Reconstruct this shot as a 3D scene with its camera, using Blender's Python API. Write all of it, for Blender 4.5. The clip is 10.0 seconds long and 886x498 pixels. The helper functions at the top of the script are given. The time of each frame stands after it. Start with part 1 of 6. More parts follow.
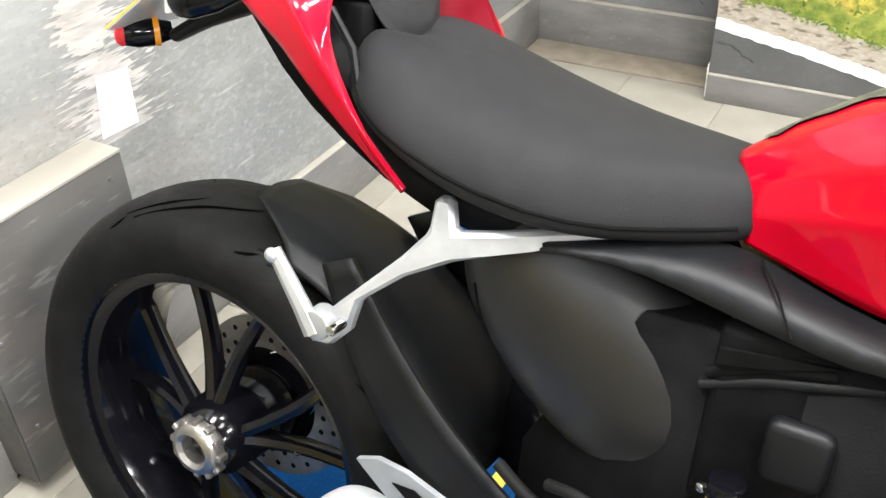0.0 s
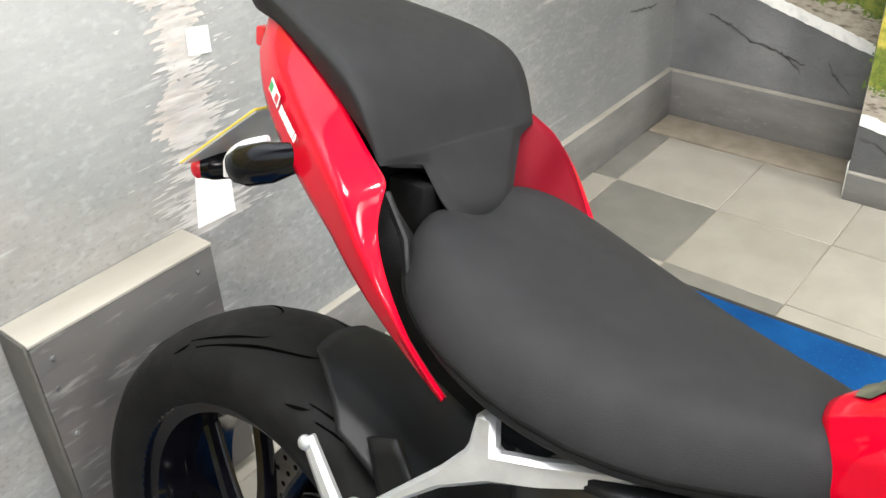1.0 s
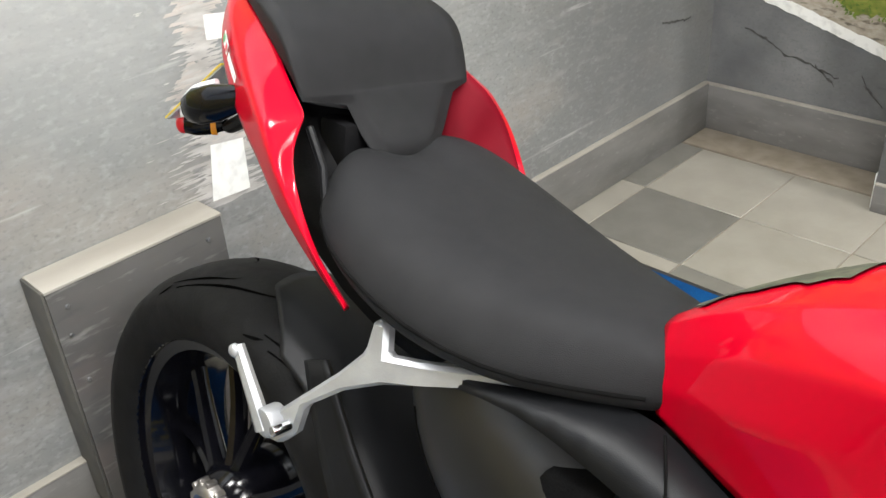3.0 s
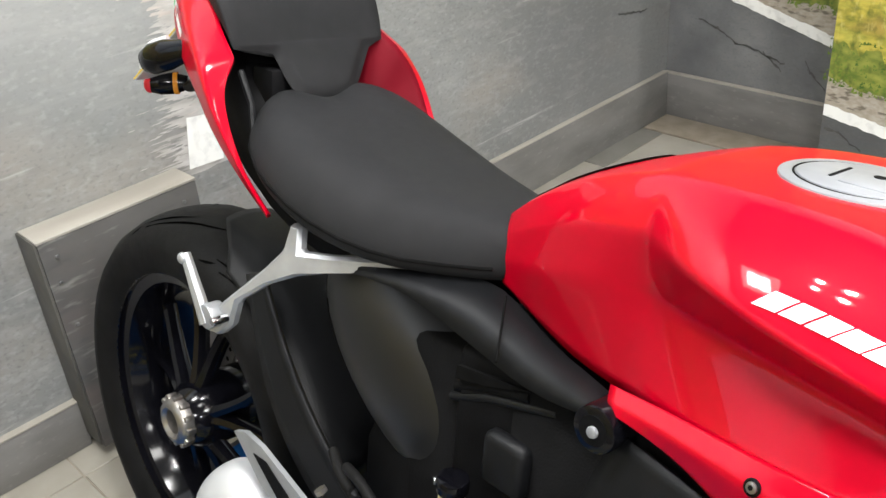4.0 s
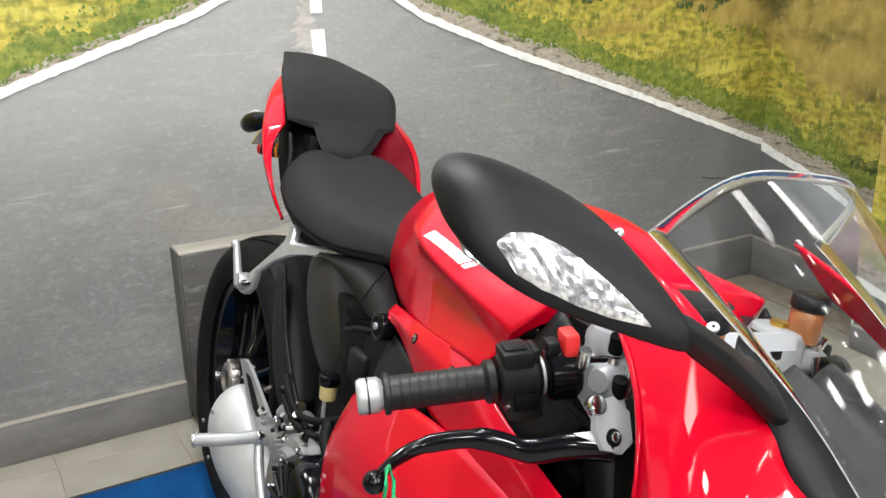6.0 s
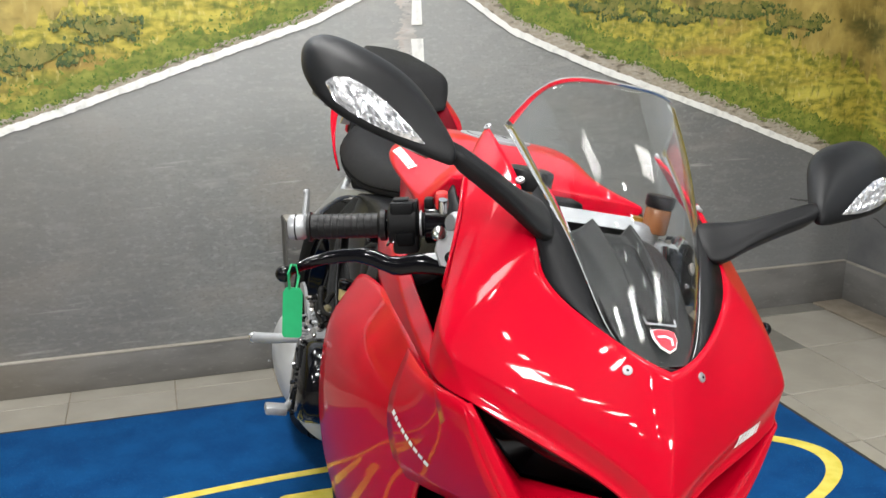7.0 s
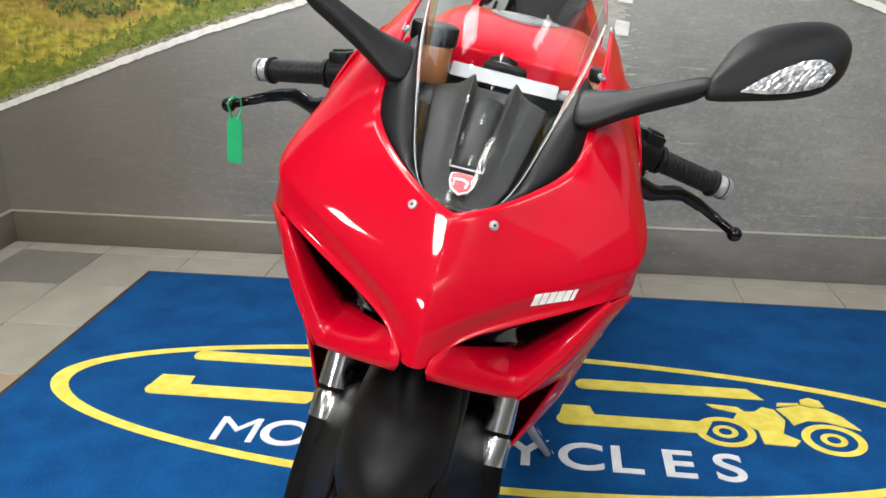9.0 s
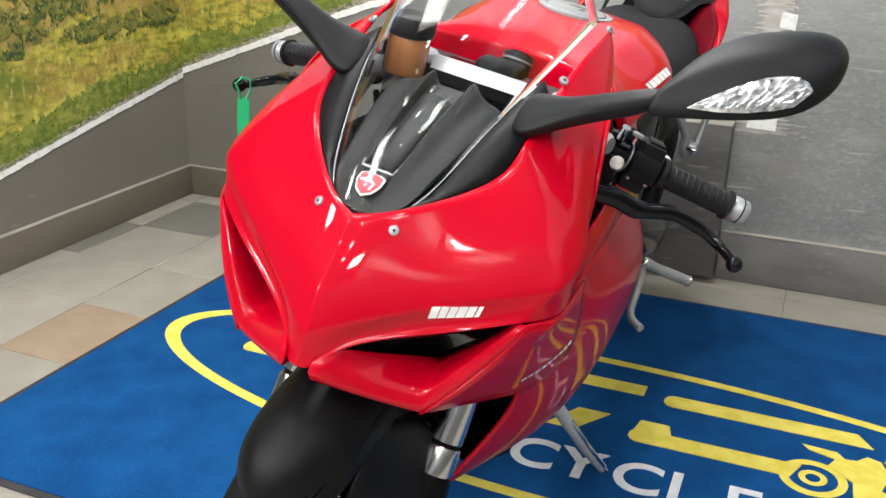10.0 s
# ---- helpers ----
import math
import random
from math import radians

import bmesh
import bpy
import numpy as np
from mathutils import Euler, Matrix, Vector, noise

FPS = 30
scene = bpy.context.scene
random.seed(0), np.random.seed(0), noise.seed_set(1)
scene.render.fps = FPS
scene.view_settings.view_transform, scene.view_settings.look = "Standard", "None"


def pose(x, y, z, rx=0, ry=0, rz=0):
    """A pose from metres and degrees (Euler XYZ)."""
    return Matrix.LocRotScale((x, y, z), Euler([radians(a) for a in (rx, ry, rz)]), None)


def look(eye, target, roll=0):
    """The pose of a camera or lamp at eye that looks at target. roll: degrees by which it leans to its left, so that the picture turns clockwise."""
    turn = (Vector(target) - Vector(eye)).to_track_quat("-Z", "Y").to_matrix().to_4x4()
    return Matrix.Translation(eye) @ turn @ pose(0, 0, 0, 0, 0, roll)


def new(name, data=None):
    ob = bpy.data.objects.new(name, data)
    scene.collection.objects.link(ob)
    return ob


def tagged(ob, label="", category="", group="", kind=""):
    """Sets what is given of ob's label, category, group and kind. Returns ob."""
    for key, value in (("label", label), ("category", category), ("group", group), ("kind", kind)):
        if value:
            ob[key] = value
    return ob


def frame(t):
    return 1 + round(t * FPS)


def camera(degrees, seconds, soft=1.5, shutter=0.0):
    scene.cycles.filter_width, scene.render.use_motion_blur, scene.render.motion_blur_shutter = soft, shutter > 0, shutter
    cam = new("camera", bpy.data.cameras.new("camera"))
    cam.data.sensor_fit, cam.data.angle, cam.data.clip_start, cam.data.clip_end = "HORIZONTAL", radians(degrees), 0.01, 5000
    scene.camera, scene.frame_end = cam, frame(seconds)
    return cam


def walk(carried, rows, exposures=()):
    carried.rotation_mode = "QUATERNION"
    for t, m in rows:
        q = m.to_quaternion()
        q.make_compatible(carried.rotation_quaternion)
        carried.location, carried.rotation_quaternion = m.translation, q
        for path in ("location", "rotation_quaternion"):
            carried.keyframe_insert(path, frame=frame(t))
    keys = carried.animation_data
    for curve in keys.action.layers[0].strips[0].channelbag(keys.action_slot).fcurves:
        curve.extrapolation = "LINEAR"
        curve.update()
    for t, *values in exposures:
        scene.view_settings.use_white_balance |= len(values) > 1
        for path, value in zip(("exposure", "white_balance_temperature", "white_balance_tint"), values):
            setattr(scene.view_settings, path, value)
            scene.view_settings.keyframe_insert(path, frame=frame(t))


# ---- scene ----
cam = camera(51.4, 10.0)
PATH = [
    (0, (0.029, -0.327, 1.154), (-0.804, 1.085, 0.008), -2.5),
    (0.5, (0.026, -0.219, 1.205), (-0.882, 1.166, 0.084), -1.6),
    (1, (0.014, -0.175, 1.241), (-1.066, 1.103, 0.146), -3.0),
    (1.5, (0.029, -0.157, 1.255), (-1.126, 1.058, 0.165), -3.3),
    (2, (0.057, -0.151, 1.244), (-1.147, 1.047, 0.187), -3.4),
    (2.5, (0.115, -0.147, 1.212), (-1.11, 1.044, 0.173), -3.7),
    (4, (0.428, -0.235, 1.198), (-0.837, 0.948, 0.196), -5.0),
    (4.5, (0.554, -0.248, 1.209), (-0.743, 0.912, 0.223), -4.8),
    (5, (0.728, -0.315, 1.229), (-0.627, 0.844, 0.325), -2.2),
    (5.2, (0.797, -0.334, 1.234), (-0.579, 0.828, 0.366), -1.5),
    (6.3, (1.256, -0.231, 1.179), (-0.482, 0.565, 0.594), -0.5),
    (6.5, (1.365, -0.216, 1.152), (-0.411, 0.516, 0.594), -0.1),
    (7, (1.561, -0.133, 1.11), (-0.278, 0.442, 0.574), -0.3),
    (7.5, (1.678, 0.016, 1.063), (-0.212, 0.431, 0.557), -0.1),
    (8, (1.769, 0.13, 1.042), (-0.157, 0.377, 0.561), 0.1),
    (8.5, (1.796, 0.256, 1.037), (-0.12, 0.304, 0.466), 0.1),
    (9, (1.704, 0.416, 1.012), (-0.177, 0.207, 0.367), 0.8),
    (9.5, (1.641, 0.574, 1.015), (-0.186, 0.098, 0.355), 1.3),
    (10, (1.579, 0.725, 1.032), (-0.158, 0.026, 0.331), 1.5),
]
walk(cam, [(t, look(eye, target, roll)) for t, eye, target, roll in PATH],
     exposures=[(0.0, 0.75), (0.5, 0.68), (1.0, 0.36), (1.5, 0.15), (2.5, 0.06), (4.0, -0.05), (5.0, -0.08), (6.5, -0.41), (7.5, -0.59), (8.5, -0.64), (9.0, -0.56), (10.0, -0.44)])

# ---- light ----
world = bpy.data.worlds.new("showroom_air")
scene.world = world
world.use_nodes = True
world.node_tree.nodes["Background"].inputs[0].default_value = (0.9, 0.95, 1.0, 1)
world.node_tree.nodes["Background"].inputs[1].default_value = 0.02
CEILING = 2.75
PANELS = [(0.80, -0.35), (0.80, 1.90), (-0.60, -0.20), (2.75, -0.50), (2.75, 1.75), (2.45, -2.60), (5.0, -2.60), (5.0, 1.60)]
SPOTS = [(x, y) for y in (-0.15, 0.75) for x in (1.35, 1.75, 2.15, 2.55, 2.95, 3.35, 3.75, 4.15, 4.55)]
KEY_SPOTS = [(-0.02, 0.23), (0.18, 0.23), (-0.02, 0.41), (0.18, 0.41)]  # the downlights right above the machine
PANEL_WATTS, SPOT_WATTS = 36.0, 3.6


def lamp(name, kind, place, watts, size=0.6, colour=(1.0, 0.995, 0.985)):
    data = bpy.data.lights.new(name, kind)
    data.energy, data.color = watts, colour
    if kind == "AREA":
        data.shape, data.size = "SQUARE", size
    else:
        data.shadow_soft_size = size
    ob = new(name, data)
    ob.matrix_world = pose(*place)
    return ob


for px, py in PANELS:
    watts = 0.80 if px < 0.5 else 0.36 if px < 2 else 3.0 if py < -2 else 2.4
    if px > 0.5:
        watts *= 1.4 if px > 4 else 0.7 if py > 1 else 1.0
    lamp("panel_light", "AREA", (px, py, CEILING - 0.03), PANEL_WATTS * watts, 0.35 if px < 0.5 else 0.45, (0.992, 0.992, 0.985))
for px, py in SPOTS:
    lamp("spot_light", "AREA", (px, py, CEILING - 0.03), SPOT_WATTS, 0.1, (1.0, 0.985, 0.96))
for px, py in KEY_SPOTS:
    lamp("spot_light", "AREA", (px, py, CEILING - 0.03), 11.0, 0.05, (1.0, 0.99, 0.97))


# ---- materials ----
def material(name, colour, rough=0.5, metal=0.0, second=None, scale=20.0, spread=(0.35, 0.65), bump=0.0, bump_scale=200.0,
             coat=0.0, grit=0.0, specular=0.5, vary=0.0, stretch=(1, 1, 1)):
    """A surface of two tones mixed by noise, with fine relief."""
    m = bpy.data.materials.new(name)
    m.use_nodes = True
    nt = m.node_tree
    n, link = nt.nodes, nt.links.new
    b = n["Principled BSDF"]
    b.inputs["Roughness"].default_value, b.inputs["Metallic"].default_value = rough, metal
    b.inputs["Coat Weight"].default_value, b.inputs["Coat Roughness"].default_value = coat, 0.03
    b.inputs["Specular IOR Level"].default_value = specular
    place = n.new("ShaderNodeTexCoord")
    mapping = n.new("ShaderNodeMapping")
    mapping.inputs["Scale"].default_value = stretch
    link(place.outputs["Object"], mapping.inputs["Vector"])
    noise_a = n.new("ShaderNodeTexNoise")
    noise_a.inputs["Scale"].default_value, noise_a.inputs["Detail"].default_value = scale, 6
    link(mapping.outputs[0], noise_a.inputs["Vector"])
    ramp = n.new("ShaderNodeValToRGB")
    ramp.color_ramp.elements[0].position, ramp.color_ramp.elements[1].position = spread
    ramp.color_ramp.elements[0].color = (*colour, 1)
    ramp.color_ramp.elements[1].color = (*(second or colour), 1)
    link(noise_a.outputs[0], ramp.inputs[0])
    last = ramp.outputs[0]
    if vary:
        info = n.new("ShaderNodeObjectInfo")
        hsv = n.new("ShaderNodeHueSaturation")
        span = n.new("ShaderNodeMapRange")
        span.inputs[3].default_value, span.inputs[4].default_value = 1 - vary, 1 + vary
        link(info.outputs["Random"], span.inputs[0])
        link(span.outputs[0], hsv.inputs["Value"])
        link(last, hsv.inputs["Color"])
        last = hsv.outputs[0]
    link(last, b.inputs["Base Color"])
    if grit:
        noise_c = n.new("ShaderNodeTexNoise")
        noise_c.inputs["Scale"].default_value, noise_c.inputs["Detail"].default_value = scale * 2.3, 4
        link(mapping.outputs[0], noise_c.inputs["Vector"])
        span = n.new("ShaderNodeMapRange")
        span.inputs[3].default_value, span.inputs[4].default_value = max(rough - grit, 0.02), min(rough + grit, 1)
        link(noise_c.outputs[0], span.inputs[0])
        link(span.outputs[0], b.inputs["Roughness"])
    if bump:
        noise_b = n.new("ShaderNodeTexNoise")
        noise_b.inputs["Scale"].default_value, noise_b.inputs["Detail"].default_value = bump_scale, 4
        link(place.outputs["Object"], noise_b.inputs["Vector"])
        relief = n.new("ShaderNodeBump")
        relief.inputs["Strength"].default_value, relief.inputs["Distance"].default_value = bump, 0.002
        link(noise_b.outputs[0], relief.inputs["Height"])
        link(relief.outputs[0], b.inputs["Normal"])
    return m


def layered(m, colour, scale, low, high, stretch=(1, 1, 1), offset=(0, 0, 0)):
    """Lays patches of another tone, masked by stretched noise, over the material's colour."""
    nt = m.node_tree
    n, link = nt.nodes, nt.links.new
    b = n["Principled BSDF"]
    old = b.inputs["Base Color"].links[0].from_socket
    place = n.new("ShaderNodeTexCoord")
    mapping = n.new("ShaderNodeMapping")
    mapping.inputs["Scale"].default_value, mapping.inputs["Location"].default_value = stretch, offset
    link(place.outputs["Object"], mapping.inputs["Vector"])
    tex = n.new("ShaderNodeTexNoise")
    tex.inputs["Scale"].default_value, tex.inputs["Detail"].default_value = scale, 8
    link(mapping.outputs[0], tex.inputs["Vector"])
    span = n.new("ShaderNodeMapRange")
    span.inputs[1].default_value, span.inputs[2].default_value = low, high
    link(tex.outputs[0], span.inputs[0])
    mix = n.new("ShaderNodeMix")
    mix.data_type = "RGBA"
    link(span.outputs[0], mix.inputs[0])
    link(old, mix.inputs[6])
    mix.inputs[7].default_value = (*colour, 1)
    link(mix.outputs[2], b.inputs["Base Color"])
    return m


ASPHALT = material("printed_asphalt", (0.165, 0.169, 0.165), 0.42, second=(0.22, 0.223, 0.217), scale=2.2, spread=(0.3, 0.7), bump=0.06, bump_scale=300, grit=0.12)
layered(ASPHALT, (0.30, 0.303, 0.295), 1.1, 0.46, 0.78, (1, 1, 1.4))
layered(ASPHALT, (0.29, 0.262, 0.232), 2.4, 0.54, 0.80, (1, 1, 1.6), (2, 5, 1))
layered(ASPHALT, (0.135, 0.14, 0.143), 1.8, 0.55, 0.80, (1, 1, 2.2), (3, 1, 2))
layered(ASPHALT, (0.33, 0.33, 0.325), 70, 0.52, 0.86, (1, 0.7, 1.4))
layered(ASPHALT, (0.12, 0.12, 0.12), 120, 0.53, 0.88, (1, 0.8, 1.2), (4, 1, 6))
layered(ASPHALT, (0.29, 0.287, 0.28), 14, 0.60, 0.85, (1, 0.45, 2.2), (7, 2, 1))
layered(ASPHALT, (0.155, 0.155, 0.155), 16, 0.62, 0.90, (1, 0.45, 2.0), (1, 9, 4))
layered(ASPHALT, (0.34, 0.332, 0.318), 30, 0.55, 0.98, (1, 0.3, 1.4), (9, 4, 2))
layered(ASPHALT, (0.46, 0.45, 0.43), 13, 0.68, 0.78, (1, 0.25, 3.4), (2, 6, 8))
layered(ASPHALT, (0.10, 0.10, 0.10), 15, 0.70, 0.80, (1, 0.25, 3.0), (6, 3, 7))
layered(ASPHALT, (0.15, 0.148, 0.145), 38, 0.57, 1.0, (1, 0.35, 1.5), (3, 8, 5))


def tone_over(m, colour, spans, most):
    """A broad tone mixed into the colour, strongest inside soft spans of the wall: (axis, from, to) each."""
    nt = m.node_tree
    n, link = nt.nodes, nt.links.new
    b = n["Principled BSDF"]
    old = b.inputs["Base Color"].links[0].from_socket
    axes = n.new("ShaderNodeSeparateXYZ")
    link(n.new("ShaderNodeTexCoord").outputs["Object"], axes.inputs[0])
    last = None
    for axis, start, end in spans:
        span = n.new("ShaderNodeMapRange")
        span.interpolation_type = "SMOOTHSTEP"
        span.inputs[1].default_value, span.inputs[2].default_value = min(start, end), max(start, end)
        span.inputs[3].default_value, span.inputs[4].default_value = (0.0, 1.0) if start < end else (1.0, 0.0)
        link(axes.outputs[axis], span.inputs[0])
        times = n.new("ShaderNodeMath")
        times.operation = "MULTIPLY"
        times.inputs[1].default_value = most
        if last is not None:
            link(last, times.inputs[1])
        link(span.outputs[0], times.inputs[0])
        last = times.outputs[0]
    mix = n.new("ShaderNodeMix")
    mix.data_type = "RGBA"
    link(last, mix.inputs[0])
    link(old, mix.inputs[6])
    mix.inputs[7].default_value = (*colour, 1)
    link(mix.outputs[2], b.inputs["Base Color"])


# paler far lane; the brighter light high on the wall is painted in too
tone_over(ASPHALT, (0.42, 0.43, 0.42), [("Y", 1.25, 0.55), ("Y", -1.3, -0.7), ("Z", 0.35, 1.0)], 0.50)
# near lane's darker edge, with shade towards the low left corner painted in
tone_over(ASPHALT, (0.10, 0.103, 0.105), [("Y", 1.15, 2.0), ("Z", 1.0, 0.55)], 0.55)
# browner and darker at the lane's near end
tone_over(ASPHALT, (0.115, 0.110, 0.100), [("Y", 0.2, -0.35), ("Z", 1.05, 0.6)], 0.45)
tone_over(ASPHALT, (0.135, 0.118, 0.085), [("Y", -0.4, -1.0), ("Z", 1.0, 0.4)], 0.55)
# darkened copy: the side wall's and pier's dimmer light is put into colour
ASPHALT_SHADED = ASPHALT.copy()
ASPHALT_SHADED.name = "printed_dark_road_edge"
layered(ASPHALT_SHADED, (0.085, 0.088, 0.092), 5, 0.25, 0.75)
WORN = material("printed_worn_asphalt", (0.37, 0.352, 0.33), 0.42, second=(0.52, 0.503, 0.48), scale=14, bump=0.06, stretch=(1, 1, 4))
WHITE_PRINT = material("printed_white_line", (0.78, 0.78, 0.75), 0.42, second=(0.62, 0.62, 0.6), scale=40, spread=(0.5, 0.7))
VERGE = material("printed_gravel_verge", (0.30, 0.26, 0.20), 0.45, second=(0.40, 0.36, 0.30), scale=60, stretch=(1, 1, 2))
layered(VERGE, (0.14, 0.12, 0.09), 25, 0.55, 0.65, (1, 1, 3))
GRASS = material("printed_grass", (0.156, 0.172, 0.023), 0.5, second=(0.485, 0.397, 0.062), scale=26, spread=(0.35, 0.62), stretch=(1, 1, 2.2))
layered(GRASS, (0.328, 0.211, 0.055), 3.5, 0.52, 0.68, (1, 0.6, 3), (1, 4, 2))
layered(GRASS, (0.545, 0.483, 0.088), 5.0, 0.55, 0.7, (1, 0.5, 3), (5, 1, 0))
layered(GRASS, (0.078, 0.109, 0.016), 45, 0.54, 0.78, (1, 1, 0.6), (2, 7, 3))
layered(GRASS, (0.125, 0.156, 0.023), 2.6, 0.54, 0.72, (1, 0.5, 2.4), (8, 2, 5))
layered(GRASS, (0.58, 0.492, 0.175), 80, 0.56, 0.80, (1, 1, 0.5), (2, 3, 3))
GRASS_GREEN = material("printed_green_grass", (0.101, 0.148, 0.020), 0.5, second=(0.281, 0.296, 0.055), scale=30, spread=(0.3, 0.7), stretch=(1, 1, 1.8))
layered(GRASS_GREEN, (0.062, 0.094, 0.016), 45, 0.56, 0.76, (1, 1, 0.6))
GRASS_BROWN = material("printed_tall_brown_grass", (0.265, 0.195, 0.047), 0.5, second=(0.468, 0.359, 0.101), scale=18, spread=(0.3, 0.7), stretch=(1, 1, 0.8))
layered(GRASS_BROWN, (0.109, 0.101, 0.027), 6, 0.52, 0.72, (1, 1, 2.0), (3, 3, 1))
layered(GRASS_BROWN, (0.452, 0.367, 0.125), 60, 0.58, 0.78, (1, 1, 0.4), (1, 5, 2))
GREEN_BLADES = material("printed_green_blades", (0.06, 0.12, 0.015), 0.5, second=(0.17, 0.24, 0.03), scale=40)
SHRUB_PRINT = material("printed_shrub_leaves", (0.035, 0.065, 0.02), 0.5, second=(0.10, 0.15, 0.04), scale=50)
SHRUB_LIGHT = material("printed_sunlit_leaves", (0.13, 0.15, 0.03), 0.5, second=(0.26, 0.23, 0.06), scale=40)
SKY_PRINT = material("printed_pale_sky", (0.50, 0.58, 0.68), 0.45, second=(0.74, 0.77, 0.80), scale=1.6, spread=(0.35, 0.65), stretch=(1, 1, 2.5))
CRACK_PRINT = material("printed_cracks", (0.03, 0.03, 0.028), 0.5, second=(0.08, 0.08, 0.075), scale=60)
EDGE_BOARD = material("bare_board_edge", (0.27, 0.25, 0.215), 0.6, second=(0.34, 0.32, 0.28), scale=12, bump=0.1, stretch=(1, 0.3, 1))
WALL_PLAIN = material("plain_wall_paint", (0.09, 0.09, 0.095), 0.6, second=(0.12, 0.12, 0.125), scale=3, bump=0.05)
CEIL = material("ceiling_board", (0.30, 0.30, 0.30), 0.8, second=(0.34, 0.34, 0.34), scale=4, bump=0.1)
TILE = material("cream_floor_tile", (0.245, 0.229, 0.194), 0.38, second=(0.29, 0.273, 0.235), scale=9, bump=0.05, bump_scale=90, grit=0.1, vary=0.05)
layered(TILE, (0.27, 0.25, 0.21), 30, 0.58, 0.80)
TILE_DARK = material("grey_floor_tile", (0.135, 0.130, 0.114), 0.4, second=(0.165, 0.159, 0.141), scale=12, bump=0.05, grit=0.1, vary=0.05)
TILE_TAN = material("tan_floor_tile", (0.25, 0.185, 0.13), 0.35, second=(0.29, 0.22, 0.16), scale=12, bump=0.05, grit=0.1)
GROUT = material("floor_grout", (0.22, 0.19, 0.15), 0.85, second=(0.30, 0.26, 0.21), scale=30, bump=0.2)
MAT_BLUE = material("blue_carpet_pile", (0.003, 0.044, 0.152), 0.95, second=(0.0045, 0.063, 0.20), scale=9, bump=0.6, bump_scale=900, specular=0.1)
layered(MAT_BLUE, (0.01, 0.12, 0.34), 260, 0.6, 0.75)
MAT_YELLOW = material("yellow_carpet_pile", (0.60, 0.50, 0.075), 0.95, second=(0.70, 0.60, 0.13), scale=30, bump=0.6, bump_scale=900, specular=0.1)
MAT_WHITE = material("white_carpet_pile", (0.55, 0.57, 0.60), 0.95, second=(0.66, 0.68, 0.70), scale=30, bump=0.6, bump_scale=900, specular=0.1)
RUBBER_EDGE = material("black_rubber_edge", (0.018, 0.018, 0.02), 0.7, second=(0.03, 0.03, 0.03), scale=30, bump=0.2)
SCREW_GREY = material("grey_screw", (0.12, 0.12, 0.12), 0.5, 0.6, second=(0.2, 0.2, 0.2))
GLOW = bpy.data.materials.new("lit_diffuser")
GLOW.use_nodes = True
GLOW.node_tree.nodes["Principled BSDF"].inputs["Emission Color"].default_value = (1, 0.97, 0.92, 1)
GLOW.node_tree.nodes["Principled BSDF"].inputs["Emission Strength"].default_value = 9.0
PLASTIC_WHITE = material("white_lamp_frame", (0.75, 0.75, 0.73), 0.4, second=(0.78, 0.78, 0.76))


# ---- mesh helpers ----
def shape(verts, faces):
    bm = bmesh.new()
    made = [bm.verts.new(v) for v in verts]
    for f in faces:
        bm.faces.new([made[i] for i in f])
    return bm


def block(x0, x1, y0, y1, z0, z1, bevel=0.0, segments=2):
    bm = bmesh.new()
    bmesh.ops.create_cube(bm, size=1)
    for v in bm.verts:
        v.co = ((x0 + x1) / 2 + v.co.x * (x1 - x0), (y0 + y1) / 2 + v.co.y * (y1 - y0), (z0 + z1) / 2 + v.co.z * (z1 - z0))
    if bevel:
        bmesh.ops.bevel(bm, geom=bm.edges[:], offset=bevel, segments=segments, affect="EDGES", profile=0.5)
    return bm


def finish(name, bm, mat, smooth=True, angle=40):
    bmesh.ops.recalc_face_normals(bm, faces=bm.faces[:])
    data = bpy.data.meshes.new(name)
    bm.to_mesh(data)
    bm.free()
    data.materials.append(mat)
    if smooth:
        data.shade_smooth()
        data.set_sharp_from_angle(angle=radians(angle))
    return data


def thing(name, bm, mat, label="", category="", kind="", group="", smooth=True):
    ob = new(name, finish(name, bm, mat, smooth))
    return tagged(ob, label, category, group, kind)


def part(name, bm, mat, parent, label="", smooth=True, angle=40):
    ob = new(name, bm if isinstance(bm, bpy.types.Mesh) else finish(name, bm, mat, smooth, angle))
    ob.parent = parent
    if label:
        ob["label"] = label
    return ob


def sheet(points, to_world):
    """A flat polygon in a wall's own plane."""
    return shape([to_world(*p) for p in points], [list(range(len(points)))])


def strip(lower, upper, to_world):
    n = len(lower)
    return shape([to_world(*p) for p in lower] + [to_world(*p) for p in upper], [[i, i + 1, n + i + 1, n + i] for i in range(n - 1)])


def prism(points, depth, to_world):
    """A flat outline given thickness: to_world takes u, v and height."""
    n = len(points)
    verts = [to_world(u, v, 0) for u, v in points] + [to_world(u, v, depth) for u, v in points]
    faces = [list(range(n)), list(range(n, 2 * n))] + [[i, (i + 1) % n, n + (i + 1) % n, n + i] for i in range(n)]
    return shape(verts, faces)


